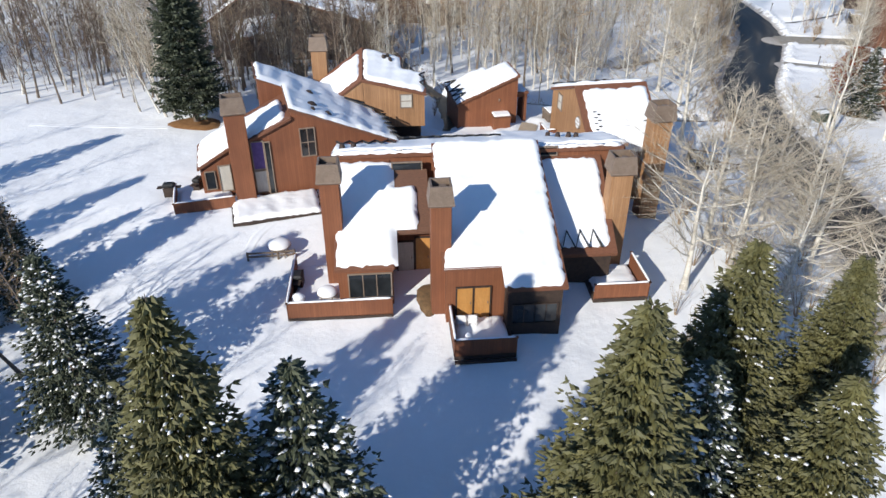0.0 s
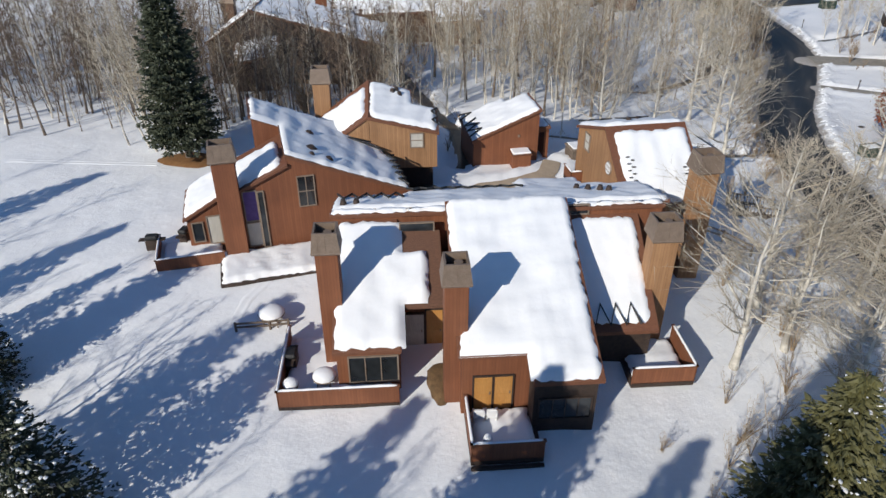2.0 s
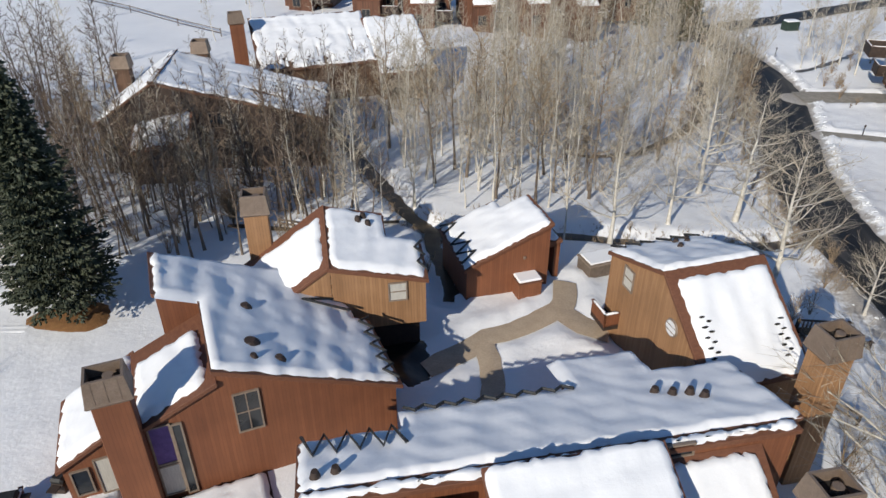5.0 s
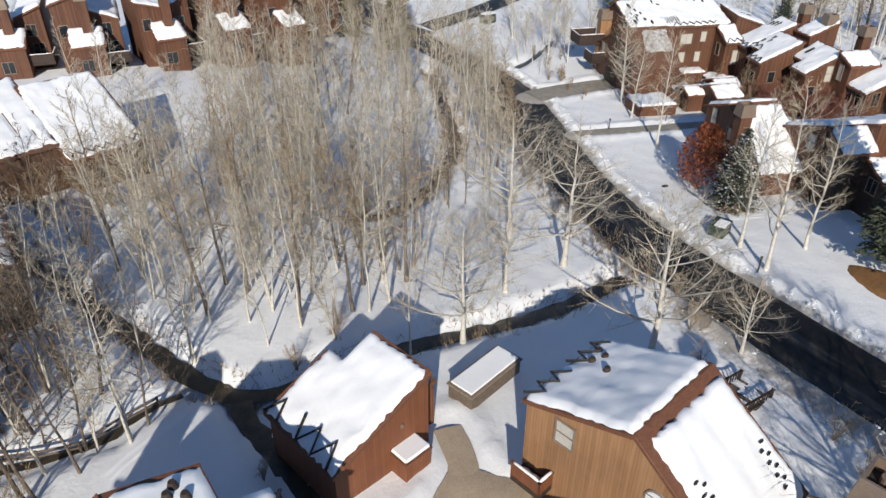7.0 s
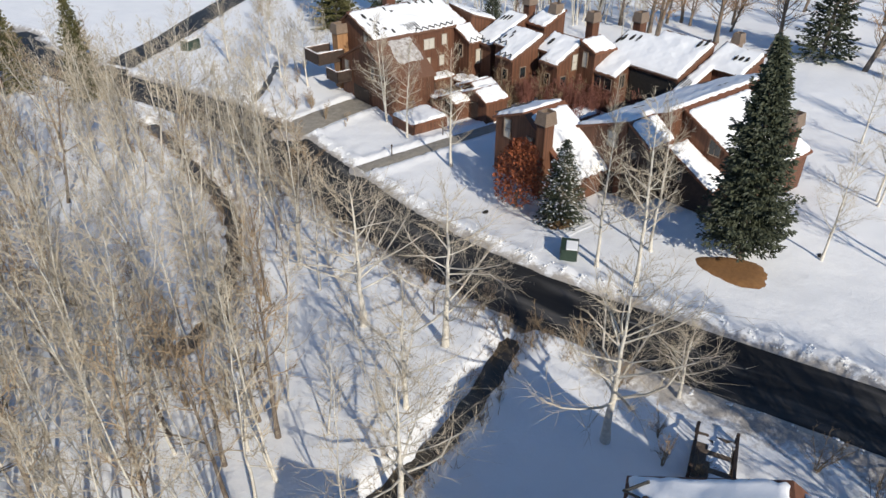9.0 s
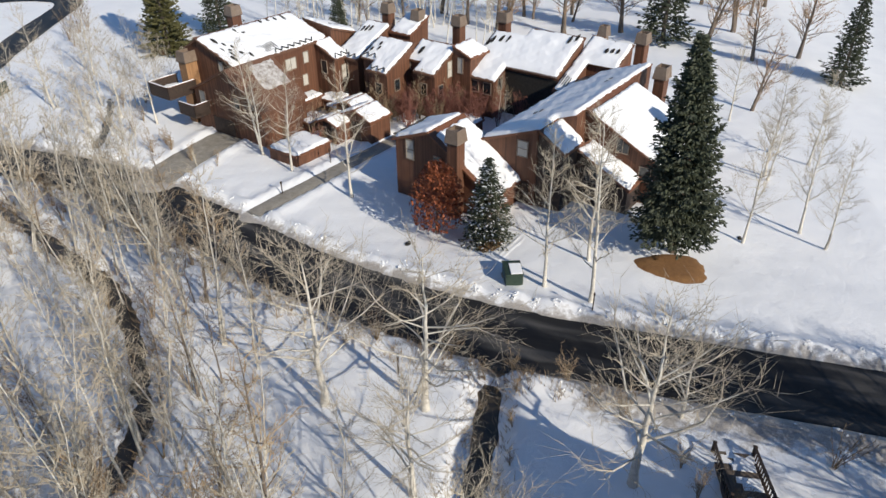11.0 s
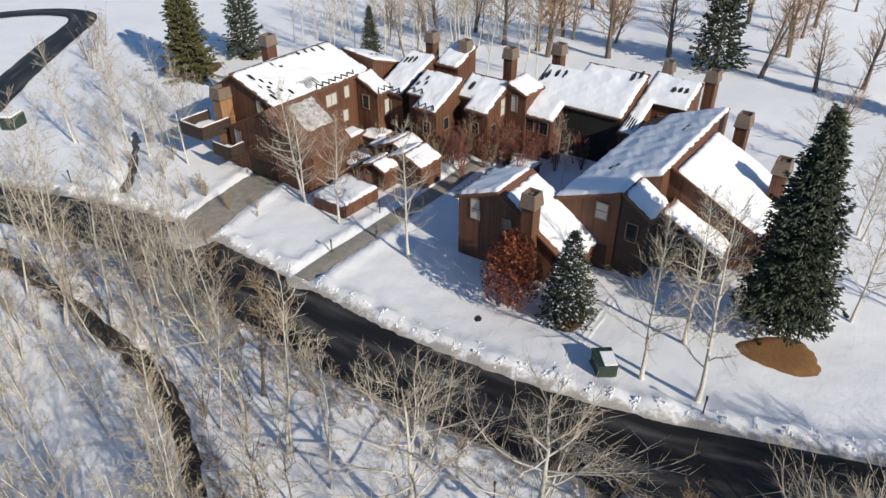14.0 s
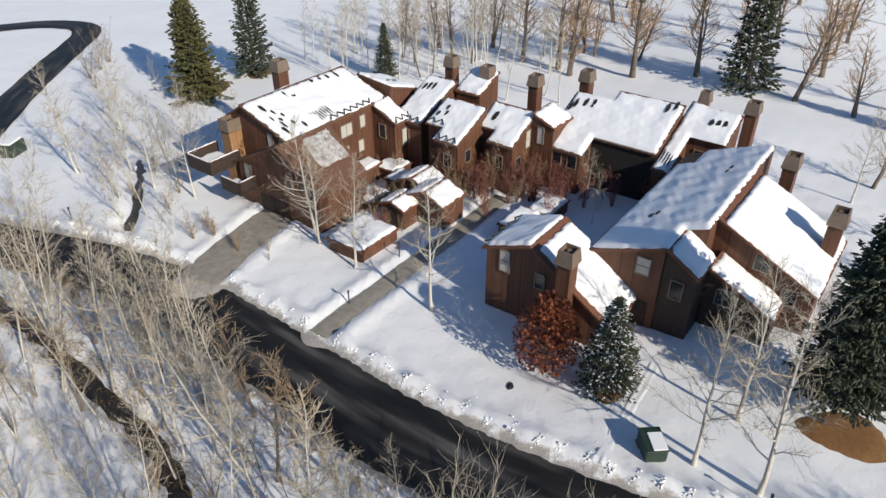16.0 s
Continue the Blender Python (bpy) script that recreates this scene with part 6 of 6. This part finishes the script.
for x, y, h, m, base, lab in ((-6.6, 14.0, 14.7, SPRUCE_A2, 14, "tall green spruce with snow on its boughs"), (-3.9, 15.9, 10.8, SPRUCE_S, 12, "dark spruce with heavy clumps of snow"), (-16.6, 23.5, 9.2, SPRUCE_S, 12, "dark spruce with heavy clumps of snow"), (-24.0, 31.5, 7.0, SPRUCE_S, 12, "small dark spruce dusted with snow"), (-10.5, 16.5, 7.5, SPRUCE_S, 12, "dark spruce with heavy clumps of snow"),
                              (6.2, 15.4, 14.2, SPRUCE_A, 15, "tall sunlit olive-green spruce"), (12.0, 22.8, 12.2, SPRUCE_A2, 14, "tall sunlit olive-green spruce"), (17.2, 24.6, 11.0, SPRUCE_A, 15, "tall sunlit olive-green spruce"), (13.0, 16.5, 11.5, SPRUCE_A2, 14, "tall olive-green spruce in sun"), (9.8, 19.0, 9.5, SPRUCE_S, 12, "shaded spruce with clumps of snow"),
                              (42.9, 58.0, 16.6, SPRUCE_B, 15, "very tall dark spruce over a mulched circle"), (41.3, 71.7, 7.2, SPRUCE_S, 12, "small dark spruce dusted with snow"), (-23.3, 57.2, 16.0, SPRUCE_B, 15, "very tall dark spruce at the lawn's edge"), 
                              (39.0, 131.0, 9.0, SPRUCE_G, 15, "green spruce by the street"), (36.5, 141.0, 11.0, SPRUCE_G, 15, "green spruce by the street"), (43.5, 138.5, 11.0, SPRUCE_G, 15, "green spruce by the street"), (80.5, 127.5, 15.0, SPRUCE_G, 15, "tall green spruce on the snowfield"), (84.5, 131.0, 13.0, SPRUCE_G, 15, "tall green spruce on the snowfield"), (91.0, 125.5, 14.0, SPRUCE_L, 15, "tall dark spruce on the snowfield"), (100.5, 59.9, 16.5, SPRUCE_L, 15, "tall dark spruce on the snowfield"), (93.7, 106.8, 8.0, SPRUCE_L, 15, "dark spruce on the snowfield"),
                              (88.1, 38.8, 11.0, SPRUCE_L, 15, "tall dark spruce on the snowfield"), (-23.0, 20.0, 13.0, SPRUCE_L, 15, "tall dark green spruce by the lawn"), (-27.5, 26.5, 12.0, SPRUCE_L, 15, "tall dark green spruce by the lawn"), (-15.0, 12.0, 13.0, SPRUCE_L, 15, "tall dark green spruce by the lawn"), (-31.0, 21.0, 12.0, SPRUCE_L, 15, "tall dark green spruce by the lawn"), (-36.0, 27.0, 13.0, SPRUCE_L, 15, "tall dark green spruce by the lawn"), (-42.0, 34.0, 13.0, SPRUCE_L, 15, "tall dark green spruce by the lawn"), (-3.5, 8.0, 14.0, SPRUCE_L, 15, "tall dark green spruce by the lawn"), (1.0, 9.5, 9.0, SPRUCE_L, 15, "dark green spruce by the lawn"), (-29.0, 30.0, 8.0, SPRUCE_L, 15, "dark green spruce by the lawn")):
    s = h / base
    slim = 0.8 if m is SPRUCE_A2 and x < 0 else 0.98 if x == 42.9 else 1
    plant("spruce_tree", m, x, y, gz(x, y) - 0.1, 0 if x == 42.9 else rng.uniform(0, 360), (s * slim, s * slim, s), lab, "tree", "spruces", (-3, -4.2) if x == 42.9 else (0, 0))


# ---- paths, banks and small things ----
for k, (line, half) in enumerate(PATHS):
    strip("path", smooth_line(line, 0.6), half + 0.12, 0.0, CONCRETE, "cleared sandy concrete path between snow banks", "path", 0.08, 20 + k)
strip("walkway", smooth_line(WALKWAY, 0.8), 0.9, 0.0, GREY_STONE, "cleared stone walkway from the street to the houses", "path", 0.05, 31)
strip("driveway", smooth_line(DRIVEWAY, 0.8), 1.95, 0.0, GREY_STONE, "cleared grey driveway into the garage", "driveway", 0.06, 32)
strip("side_street", smooth_line([(46.5, 138.0), (53.0, 141.4), (60.7, 144.3), (72.0, 150.0), (84.0, 155.5), (95.1, 160.2), (101.2, 163.0), (104.3, 167.0), (103.3, 174.0), (97.0, 182.0)], 2.0), 2.3, 0.14, ROADMAT, "wet asphalt side street", "road", 0.05, 33)


def patch(name, x, y, rx, ry, mat, label, cat, seed=1, lift=0.12, yaw=0.0):
    """A low uneven mound of earth or needles on the snow."""
    r2 = np.random.default_rng(seed)
    verts, faces = [(x, y, gz(x, y) + lift + 0.12)], []
    n, rings = 30, 4
    for r in range(1, rings + 1):
        for k in range(n):
            a = 2 * math.pi * k / n
            j = 1 + 0.10 * math.sin(3 * a + seed) + r2.normal(0, 0.03)
            px, py = rx * math.cos(a) * j * r / rings, ry * math.sin(a) * j * r / rings
            c, s = math.cos(radians(yaw)), math.sin(radians(yaw))
            X, Y = x + px * c - py * s, y + px * s + py * c
            verts.append((X, Y, gz(X, Y) + (lift + 0.1 * (1 - (r / rings) ** 2) if r < rings else -0.1)))
    for k in range(n):
        faces.append((0, 1 + k, 1 + (k + 1) % n))
    for r in range(rings - 1):
        for k in range(n):
            a, b = 1 + r * n + k, 1 + r * n + (k + 1) % n
            faces.append((a, a + n, b + n, b))
    return tagged(mesh_object(name, verts, faces, mat, smooth=True), label, cat, kind="structure")


patch("mulch_circle", 40.7, 57.9, 2.1, 2.7, NEEDLE_MULCH, "bare circle of brown needles under the spruce", "mulch", 3)
patch("mulch_circle", -23.3, 57.0, 2.6, 1.6, NEEDLE_MULCH, "bare ring of brown needles under the spruce", "mulch", 4)
patch("mulch_circle", 41.0, 71.5, 1.5, 1.2, EARTH, "bare brown earth under the small spruce", "earth", 5)
patch("bare_ground", -1.0, 33.4, 0.9, 1.6, EARTH, "strip of bare grassy earth beside the chimney", "earth", 6)
patch("bare_ground", 39.7, 77.6, 0.42, 0.26, SOOT_AND_SHADE, "dark hole melted in the snow", "hole", 7, 0.02)
patch("bare_ground", 46.5, 53.0, 0.35, 0.2, SOOT_AND_SHADE, "dark hole melted in the snow", "hole", 8, 0.02)
patch("bare_ground", 83.0, 128.5, 4.5, 3.0, EARTH, "bare brown earth under the spruces", "earth", 9)
patch("bare_ground", 91.0, 125.0, 2.2, 1.8, EARTH, "bare brown earth under the spruces", "earth", 10)


def transformer_box():
    e = tagged(new("utility_box"), "dark green enamelled utility box by the street", "utility box")
    e.matrix_world = pose(36.3, 68.7, gz(36.3, 68.7) - 0.15, 0, 0, 20) @ Matrix.Diagonal((0.95, 0.85, 0.72, 1))
    part("plinth", bevelled_box(-1.0, 1.0, -0.8, 0.8, -0.2, 0.12, 0.02), CONCRETE, e)
    part("body", bevelled_box(-0.9, 0.9, -0.7, 0.7, 0.12, 1.45, 0.04), GREEN_METAL, e)
    part("lid", bevelled_box(-0.96, 0.96, -0.76, 0.76, 1.453, 1.56, 0.03), GREEN_METAL, e)
    part("snow_cap", bevelled_box(-0.9, 0.5, -0.7, 0.3, 1.563, 1.66, 0.04), ROOF_SNOW, e, "thin white snow layer")
    for x in (-0.45, 0.45):
        d = part("door", bevelled_box(x - 0.42, x + 0.42, -0.73, -0.705, 0.2, 1.38, 0.01), GREEN_METAL, e)
        part("handle", bevelled_box(x * 0.3 - 0.03, x * 0.3 + 0.03, -0.78, -0.73, 0.7, 0.9, 0.01), CAP, d)


transformer_box()


def waste_bin(x, y, yaw):
    e = tagged(new("utility_box"), "pale green utility box capped with snow", "utility box")
    e.matrix_world = pose(x, y, gz(x, y), 0, 0, yaw)
    part("body", bevelled_box(-1.2, 1.2, -0.8, 0.8, -0.2, 1.4, 0.04), GREEN_METAL, e)
    part("snow_cap", bevelled_box(-1.1, 1.1, -0.7, 0.7, 1.4, 1.65, 0.1), ROOF_SNOW, e)


waste_bin(60.2, 138.0, 10)


def marker_post(x, y, h=1.1):
    e = tagged(new("marker_post"), "thin dark marker post standing in the snow", "post", "marker posts")
    e.matrix_world = pose(x, y, gz(x, y) - 0.2)
    part("pole", bevelled_box(-0.04, 0.04, -0.04, 0.04, 0, h + 0.2, 0.01), DARK, e)
    part("head", bevelled_box(-0.09, 0.09, -0.06, 0.06, h + 0.2, h + 0.42, 0.02), DARK, e)


for x, y in ((45.4, 91.4), (52.3, 89.8), (49.4, 120.6), (33.4, 62.9), (24.8, 73.1)):
    marker_post(x, y)


def plastic_chair(x, y, z, yaw):
    e = tagged(new("patio_chair"), "white plastic patio chair holding snow", "chair", "patio chairs")
    e.matrix_world = pose(x, y, z, 0, 0, yaw)
    part("seat", bevelled_box(-0.24, 0.24, -0.24, 0.24, 0.4, 0.45, 0.02), WHITE, e)
    part("backrest", bevelled_box(-0.25, 0.25, 0.2, 0.25, 0.45, 0.95, 0.06), WHITE, e)
    for sx in (-1, 1):
        part("armrest", bevelled_box(sx * 0.27 - 0.03, sx * 0.27 + 0.03, -0.22, 0.24, 0.62, 0.66, 0.01), WHITE, e)
        for sy in (-1, 1):
            part("leg", bevelled_box(sx * 0.22 - 0.025, sx * 0.22 + 0.025, sy * 0.22 - 0.025, sy * 0.22 + 0.025, 0, 0.62 if sy < 0 else 0.4, 0.008), WHITE, e)
    bm = bmesh.new()
    bmesh.ops.create_icosphere(bm, subdivisions=2, radius=0.22, matrix=Matrix.Translation((0, -0.02, 0.47)) @ Matrix.Diagonal((1, 1, 0.45, 1)))
    part("snow_heap", bm, ROOF_SNOW, e, smooth=True)


def house_place(u, v, x0=-0.8, y0=32.0, yaw=8):
    c, s = math.cos(radians(yaw)), math.sin(radians(yaw))
    return x0 + u * c - v * s, y0 + u * s + v * c


for u in (1.5, 2.1):
    x, y = house_place(u, -1.6)
    plastic_chair(x, y, 1.75, 185)


def snowy_table(x, y, z, r, label):
    e = tagged(new("patio_table"), label, "table")
    e.matrix_world = pose(x, y, z)
    bm = bmesh.new()
    bmesh.ops.create_cone(bm, cap_ends=True, segments=24, radius1=r, radius2=r, depth=0.05, matrix=Matrix.Translation((0, 0, 0.72)))
    part("tabletop", bm, FRAME, e)
    for k in range(4):
        a = math.pi / 4 + k * math.pi / 2
        part("leg", bevelled_box(math.cos(a) * r * 0.75 - 0.03, math.cos(a) * r * 0.75 + 0.03, math.sin(a) * r * 0.75 - 0.03, math.sin(a) * r * 0.75 + 0.03, 0, 0.695, 0.01), FRAME, e)
    bm = bmesh.new()
    bmesh.ops.create_icosphere(bm, subdivisions=3, radius=1.0, matrix=Matrix.Translation((0, 0, 0.745)) @ Matrix.Diagonal((r * 0.98, r * 0.98, 0.32, 1)))
    bmesh.ops.bisect_plane(bm, geom=bm.verts[:] + bm.edges[:] + bm.faces[:], plane_co=(0, 0, 0.746), plane_no=(0, 0, -1), clear_outer=True)
    part("snow_dome", bm, ROOF_SNOW, e, "domed white snow cap", True)


x, y = house_place(-7.5, 0.8)
snowy_table(x, y, 1.75, 0.4, "small round patio table under a dome of snow")
x, y = house_place(-5.9, 1.3)
snowy_table(x, y, 1.75, 0.6, "round patio table under a dome of snow")
snowy_table(-10.8, 37.1, gz(-10.8, 37.1), 0.75, "round garden table half buried in snow")
x, y = house_place(1.7, -3.4)
snowy_table(x, y, 1.7, 0.22, "little side table with snow on the deck")


def grill(x, y, z, yaw):
    e = tagged(new("barbecue_grill"), "black covered barbecue grill with side shelves", "grill")
    e.matrix_world = pose(x, y, z, 0, 0, yaw)
    part("cart", bevelled_box(-0.4, 0.4, -0.28, 0.28, 0.1, 0.8, 0.03), DARK, e)
    part("lid", bevelled_box(-0.42, 0.42, -0.3, 0.3, 0.803, 1.1, 0.1), CABLE, e)
    for sx in (-1, 1):
        part("side_shelf", bevelled_box(sx * 0.62 - 0.2, sx * 0.62 + 0.2, -0.22, 0.22, 0.76, 0.8, 0.01), DARK, e)
        for sy in (-1, 1):
            part("leg", bevelled_box(sx * 0.34 - 0.03, sx * 0.34 + 0.03, sy * 0.22 - 0.03, sy * 0.22 + 0.03, 0, 0.1, 0.01), DARK, e)


grill(-20.3, 43.5, gz(-20.3, 43.5) - 0.05, 10)
grill(-18.6, 44.6, 2.45, 80)
x, y = house_place(-7.7, 2.9)
grill(x, y, 1.75, 95)


def rail_fence(points, label, h=1.0):
    e = tagged(new("rail_fence"), label, "fence")
    for i, (x, y) in enumerate(points):
        z = gz(x, y)
        part("post", bevelled_box(x - 0.06, x + 0.06, y - 0.06, y + 0.06, z - 0.3, z + h, 0.015), GREY_WOOD, e)
        if i:
            a, b = points[i - 1], (x, y)
            L = math.hypot(b[0] - a[0], b[1] - a[1])
            for hh in (0.45, 0.85):
                m = Matrix.Translation((a[0], a[1], gz(*a) + hh * h)) @ Matrix.Rotation(math.atan2(b[1] - a[1], b[0] - a[0]), 4, "Z") @ Matrix.Rotation(-math.atan2(z - gz(*a), L), 4, "Y")
                part("rail", bevelled_box(0, L, -0.03, 0.03, -0.06, 0.06, 0.01, m), GREY_WOOD, e)


rail_fence([(-13.2, 68.8), (-11.2, 68.0), (-9.4, 67.6), (-7.4, 68.5), (-5.6, 69.1)], "dark weathered rail fence by the stream", 0.7)
rail_fence([(-12.6, 36.2), (-10.8, 36.6), (-9.8, 36.8)], "dark rail fence end beside the deck", 0.6)
rail_fence([(-60, 150), (-48, 141), (-38, 132), (-30, 125)], "thin rail fence across the distant snowfield", 1.2)
rail_fence([(15.5, 50.8), (17.5, 49.6), (19.0, 48.0)], "dark rail fence behind the house", 0.9)


def street_stair():
    """Timber stairs from the house down towards the street, with posts, rails and balusters."""
    e = tagged(new("timber_stairs"), "dark timber stairs with baluster rails and snow on the treads", "stairs")
    e.matrix_world = pose(19.6, 54.6, 0, 0, 0, 7)
    z0, z1, L, n = 1.3, 0.6, 3.6, 8
    for k in range(n):
        x, z = L * k / n, z0 + (z1 - z0) * k / n
        t = part("tread", bevelled_box(x, x + L / n + 0.03, -0.85, 0.85, z - 0.06, z, 0.01), GREY_WOOD, e)
        if k % 3 != 1:
            part("snow_layer", bevelled_box(x + 0.03, x + L / n - 0.02, -0.8, 0.1 + 0.2 * (k % 2), z, z + 0.1, 0.03), ROOF_SNOW, t, "thin white snow layer")
    m = math.atan2(z1 - z0, L)
    run = math.hypot(L, z1 - z0)
    for y in (-0.95, 0.95):
        M = Matrix.Translation((0, y, z0)) @ Matrix.Rotation(-m, 4, "Y")
        part("stringer", bevelled_box(0, run, -0.06, 0.06, -0.35, 0.02, 0.01, M), DARK, e)
        part("handrail", bevelled_box(-0.1, run + 0.1, -0.07, 0.07, 0.55, 0.62, 0.01, M), DARK, e)
        for k in range(13):
            x = L * (k + 0.5) / 13
            z = z0 + (z1 - z0) * (k + 0.5) / 13
            part("baluster", bevelled_box(x - 0.03, x + 0.03, y - 0.03, y + 0.03, z, z + 0.57, 0.006), DARK, e)
        for x, z in ((0.0, z0), (L, z1)):
            part("post", bevelled_box(x - 0.08, x + 0.08, y - 0.08, y + 0.08, -1.0, z + 0.72, 0.015), DARK, e)


street_stair()
# Black ground patch paints the deep shade beneath the overhang.
patch("shade_patch", -4.5, 52.3, 2.5, 2.3, CREEK_AND_SHADE, "black patch on the paving painting the shade under the house", "paving", 17, 0.06, 8)


def bank_brush():
    """Brown dead grass and twigs that hang over both banks of the stream."""
    r2 = np.random.default_rng(21)
    for line, name, label in ((STREAM_C, "bank_grass", "dead brown grass hanging over the stream banks"), (CREEK_C, "bank_grass", "dead brown grass on the creek banks"), (ROAD_C[(ROAD_C[:, 1] > 60) & (ROAD_C[:, 1] < 118)], "verge_grass", "dead brown grass stalks along the street")):
        verts, faces = [], []
        d = np.gradient(line, axis=0)
        nrm = np.stack([-d[:, 1], d[:, 0]], -1) / np.linalg.norm(d, axis=1)[:, None]
        road = name == "verge_grass"
        roots = []
        for _ in range(1500):
            i = r2.integers(0, len(line))
            side = 1 if road or r2.uniform() < 0.5 else -1
            q = (r2.normal(4.3, 0.5) if road else r2.normal(0.95, 0.2)) * side
            roots.append((*(line[i] + nrm[i] * q + r2.normal(0, 0.35, 2)), i, side))
        R = np.array(roots)
        for (x, y, i, side), z in zip(roots, ground_z(R[:, 0], R[:, 1])):
            a = np.array((x, y, z - 0.05))
            for _ in range(2):
                b = a + np.array((*(-nrm[i] * side * r2.uniform(-0.1, 0.4) + r2.normal(0, 0.2, 2)), r2.uniform(0.25, 0.75)))
                cone(verts, faces, a, b, 0.018)
        tagged(mesh_object(name, verts, faces, TWIG_BROWN), label, "grass", kind="stuff")


bank_brush()


def trail(points, seed, half=0.42):
    """A trodden track: a shallow trench between two low uneven rims of snow."""
    line = smooth_line(points, 0.4)
    r2 = np.random.default_rng(seed)
    d = np.gradient(line, axis=0)
    nrm = np.stack([-d[:, 1], d[:, 0]], -1) / np.linalg.norm(d, axis=1)[:, None]
    prof = ((-1.0, -0.05), (-0.62, 0.05), (-0.3, 0.015), (0.0, 0.01), (0.3, 0.015), (0.62, 0.05), (1.0, -0.05))
    P = np.array([p + q * half * (c + r2.normal(0, 0.06)) for p, q in zip(line, nrm) for c, _ in prof])
    Z = ground_z(P[:, 0], P[:, 1]).reshape(-1, 7)
    Z = Z + np.array([h for _, h in prof]) * r2.uniform(0.5, 1.3, Z.shape)
    verts = np.column_stack([P, Z.ravel()])
    faces = [(i * 7 + c, i * 7 + 7 + c, i * 7 + 8 + c, i * 7 + 1 + c) for i in range(len(line) - 1) for c in range(6)]
    tagged(mesh_object("snow_trail", verts, faces, ROOF_SNOW, smooth=True), "narrow trodden trail across the snow", "trail", kind="structure")


for k, pts in enumerate((((44.3, 68.7), (40.4, 69.8), (37.2, 70.8), (34.4, 71.6)), ((-8.6, 64.8), (-6.6, 66.2), (-4.6, 67.4)), ((-37.5, 55.4), (-31.0, 55.9), (-25.4, 56.0)), ((-12.1, 40.8), (-12.8, 38.9), (-12.9, 36.8)))):
    trail(pts, 40 + k)


def verge_clods():
    """Broken lumps of ploughed snow along both edges of the street."""
    r2 = np.random.default_rng(61)
    line = ROAD_C[(ROAD_C[:, 1] > 44) & (ROAD_C[:, 1] < 122)]
    d = np.gradient(line, axis=0)
    nrm = np.stack([-d[:, 1], d[:, 0]], -1) / np.linalg.norm(d, axis=1)[:, None]
    count = 1100
    i = r2.integers(0, len(line), count)
    side = np.where(r2.uniform(size=count) < 0.75, -1, 1)
    P = line[i] + nrm[i] * (side * (ROAD_W + 0.35 + np.abs(r2.normal(0.0, 0.45, count))))[:, None] + r2.normal(0, 0.15, (count, 2))
    verts, faces = [], []
    for (x, y), z in zip(P, ground_z(P[:, 0], P[:, 1])):
        r = r2.uniform(0.03, 0.09) * (1.6 if r2.uniform() < 0.1 else 1)
        b = len(verts)
        for kz, kr in ((-0.4, 1.0), (0.35, 0.8)):
            for k in range(5):
                a = 6.283 * (k + r2.uniform(-0.2, 0.2)) / 5
                q = r * kr * r2.uniform(0.7, 1.3)
                verts.append((x + math.cos(a) * q, y + math.sin(a) * q, z + r * kz * r2.uniform(0.7, 1.3)))
        verts.append((x, y, z + r * 0.75))
        for k in range(5):
            n = (k + 1) % 5
            faces += [(b + k, b + n, b + 5 + n, b + 5 + k), (b + 5 + k, b + 5 + n, b + 10)]
    tagged(mesh_object("snow_clods", verts, faces, SNOW), "broken lumps of ploughed snow beside the street", "snow", kind="stuff")


verge_clods()
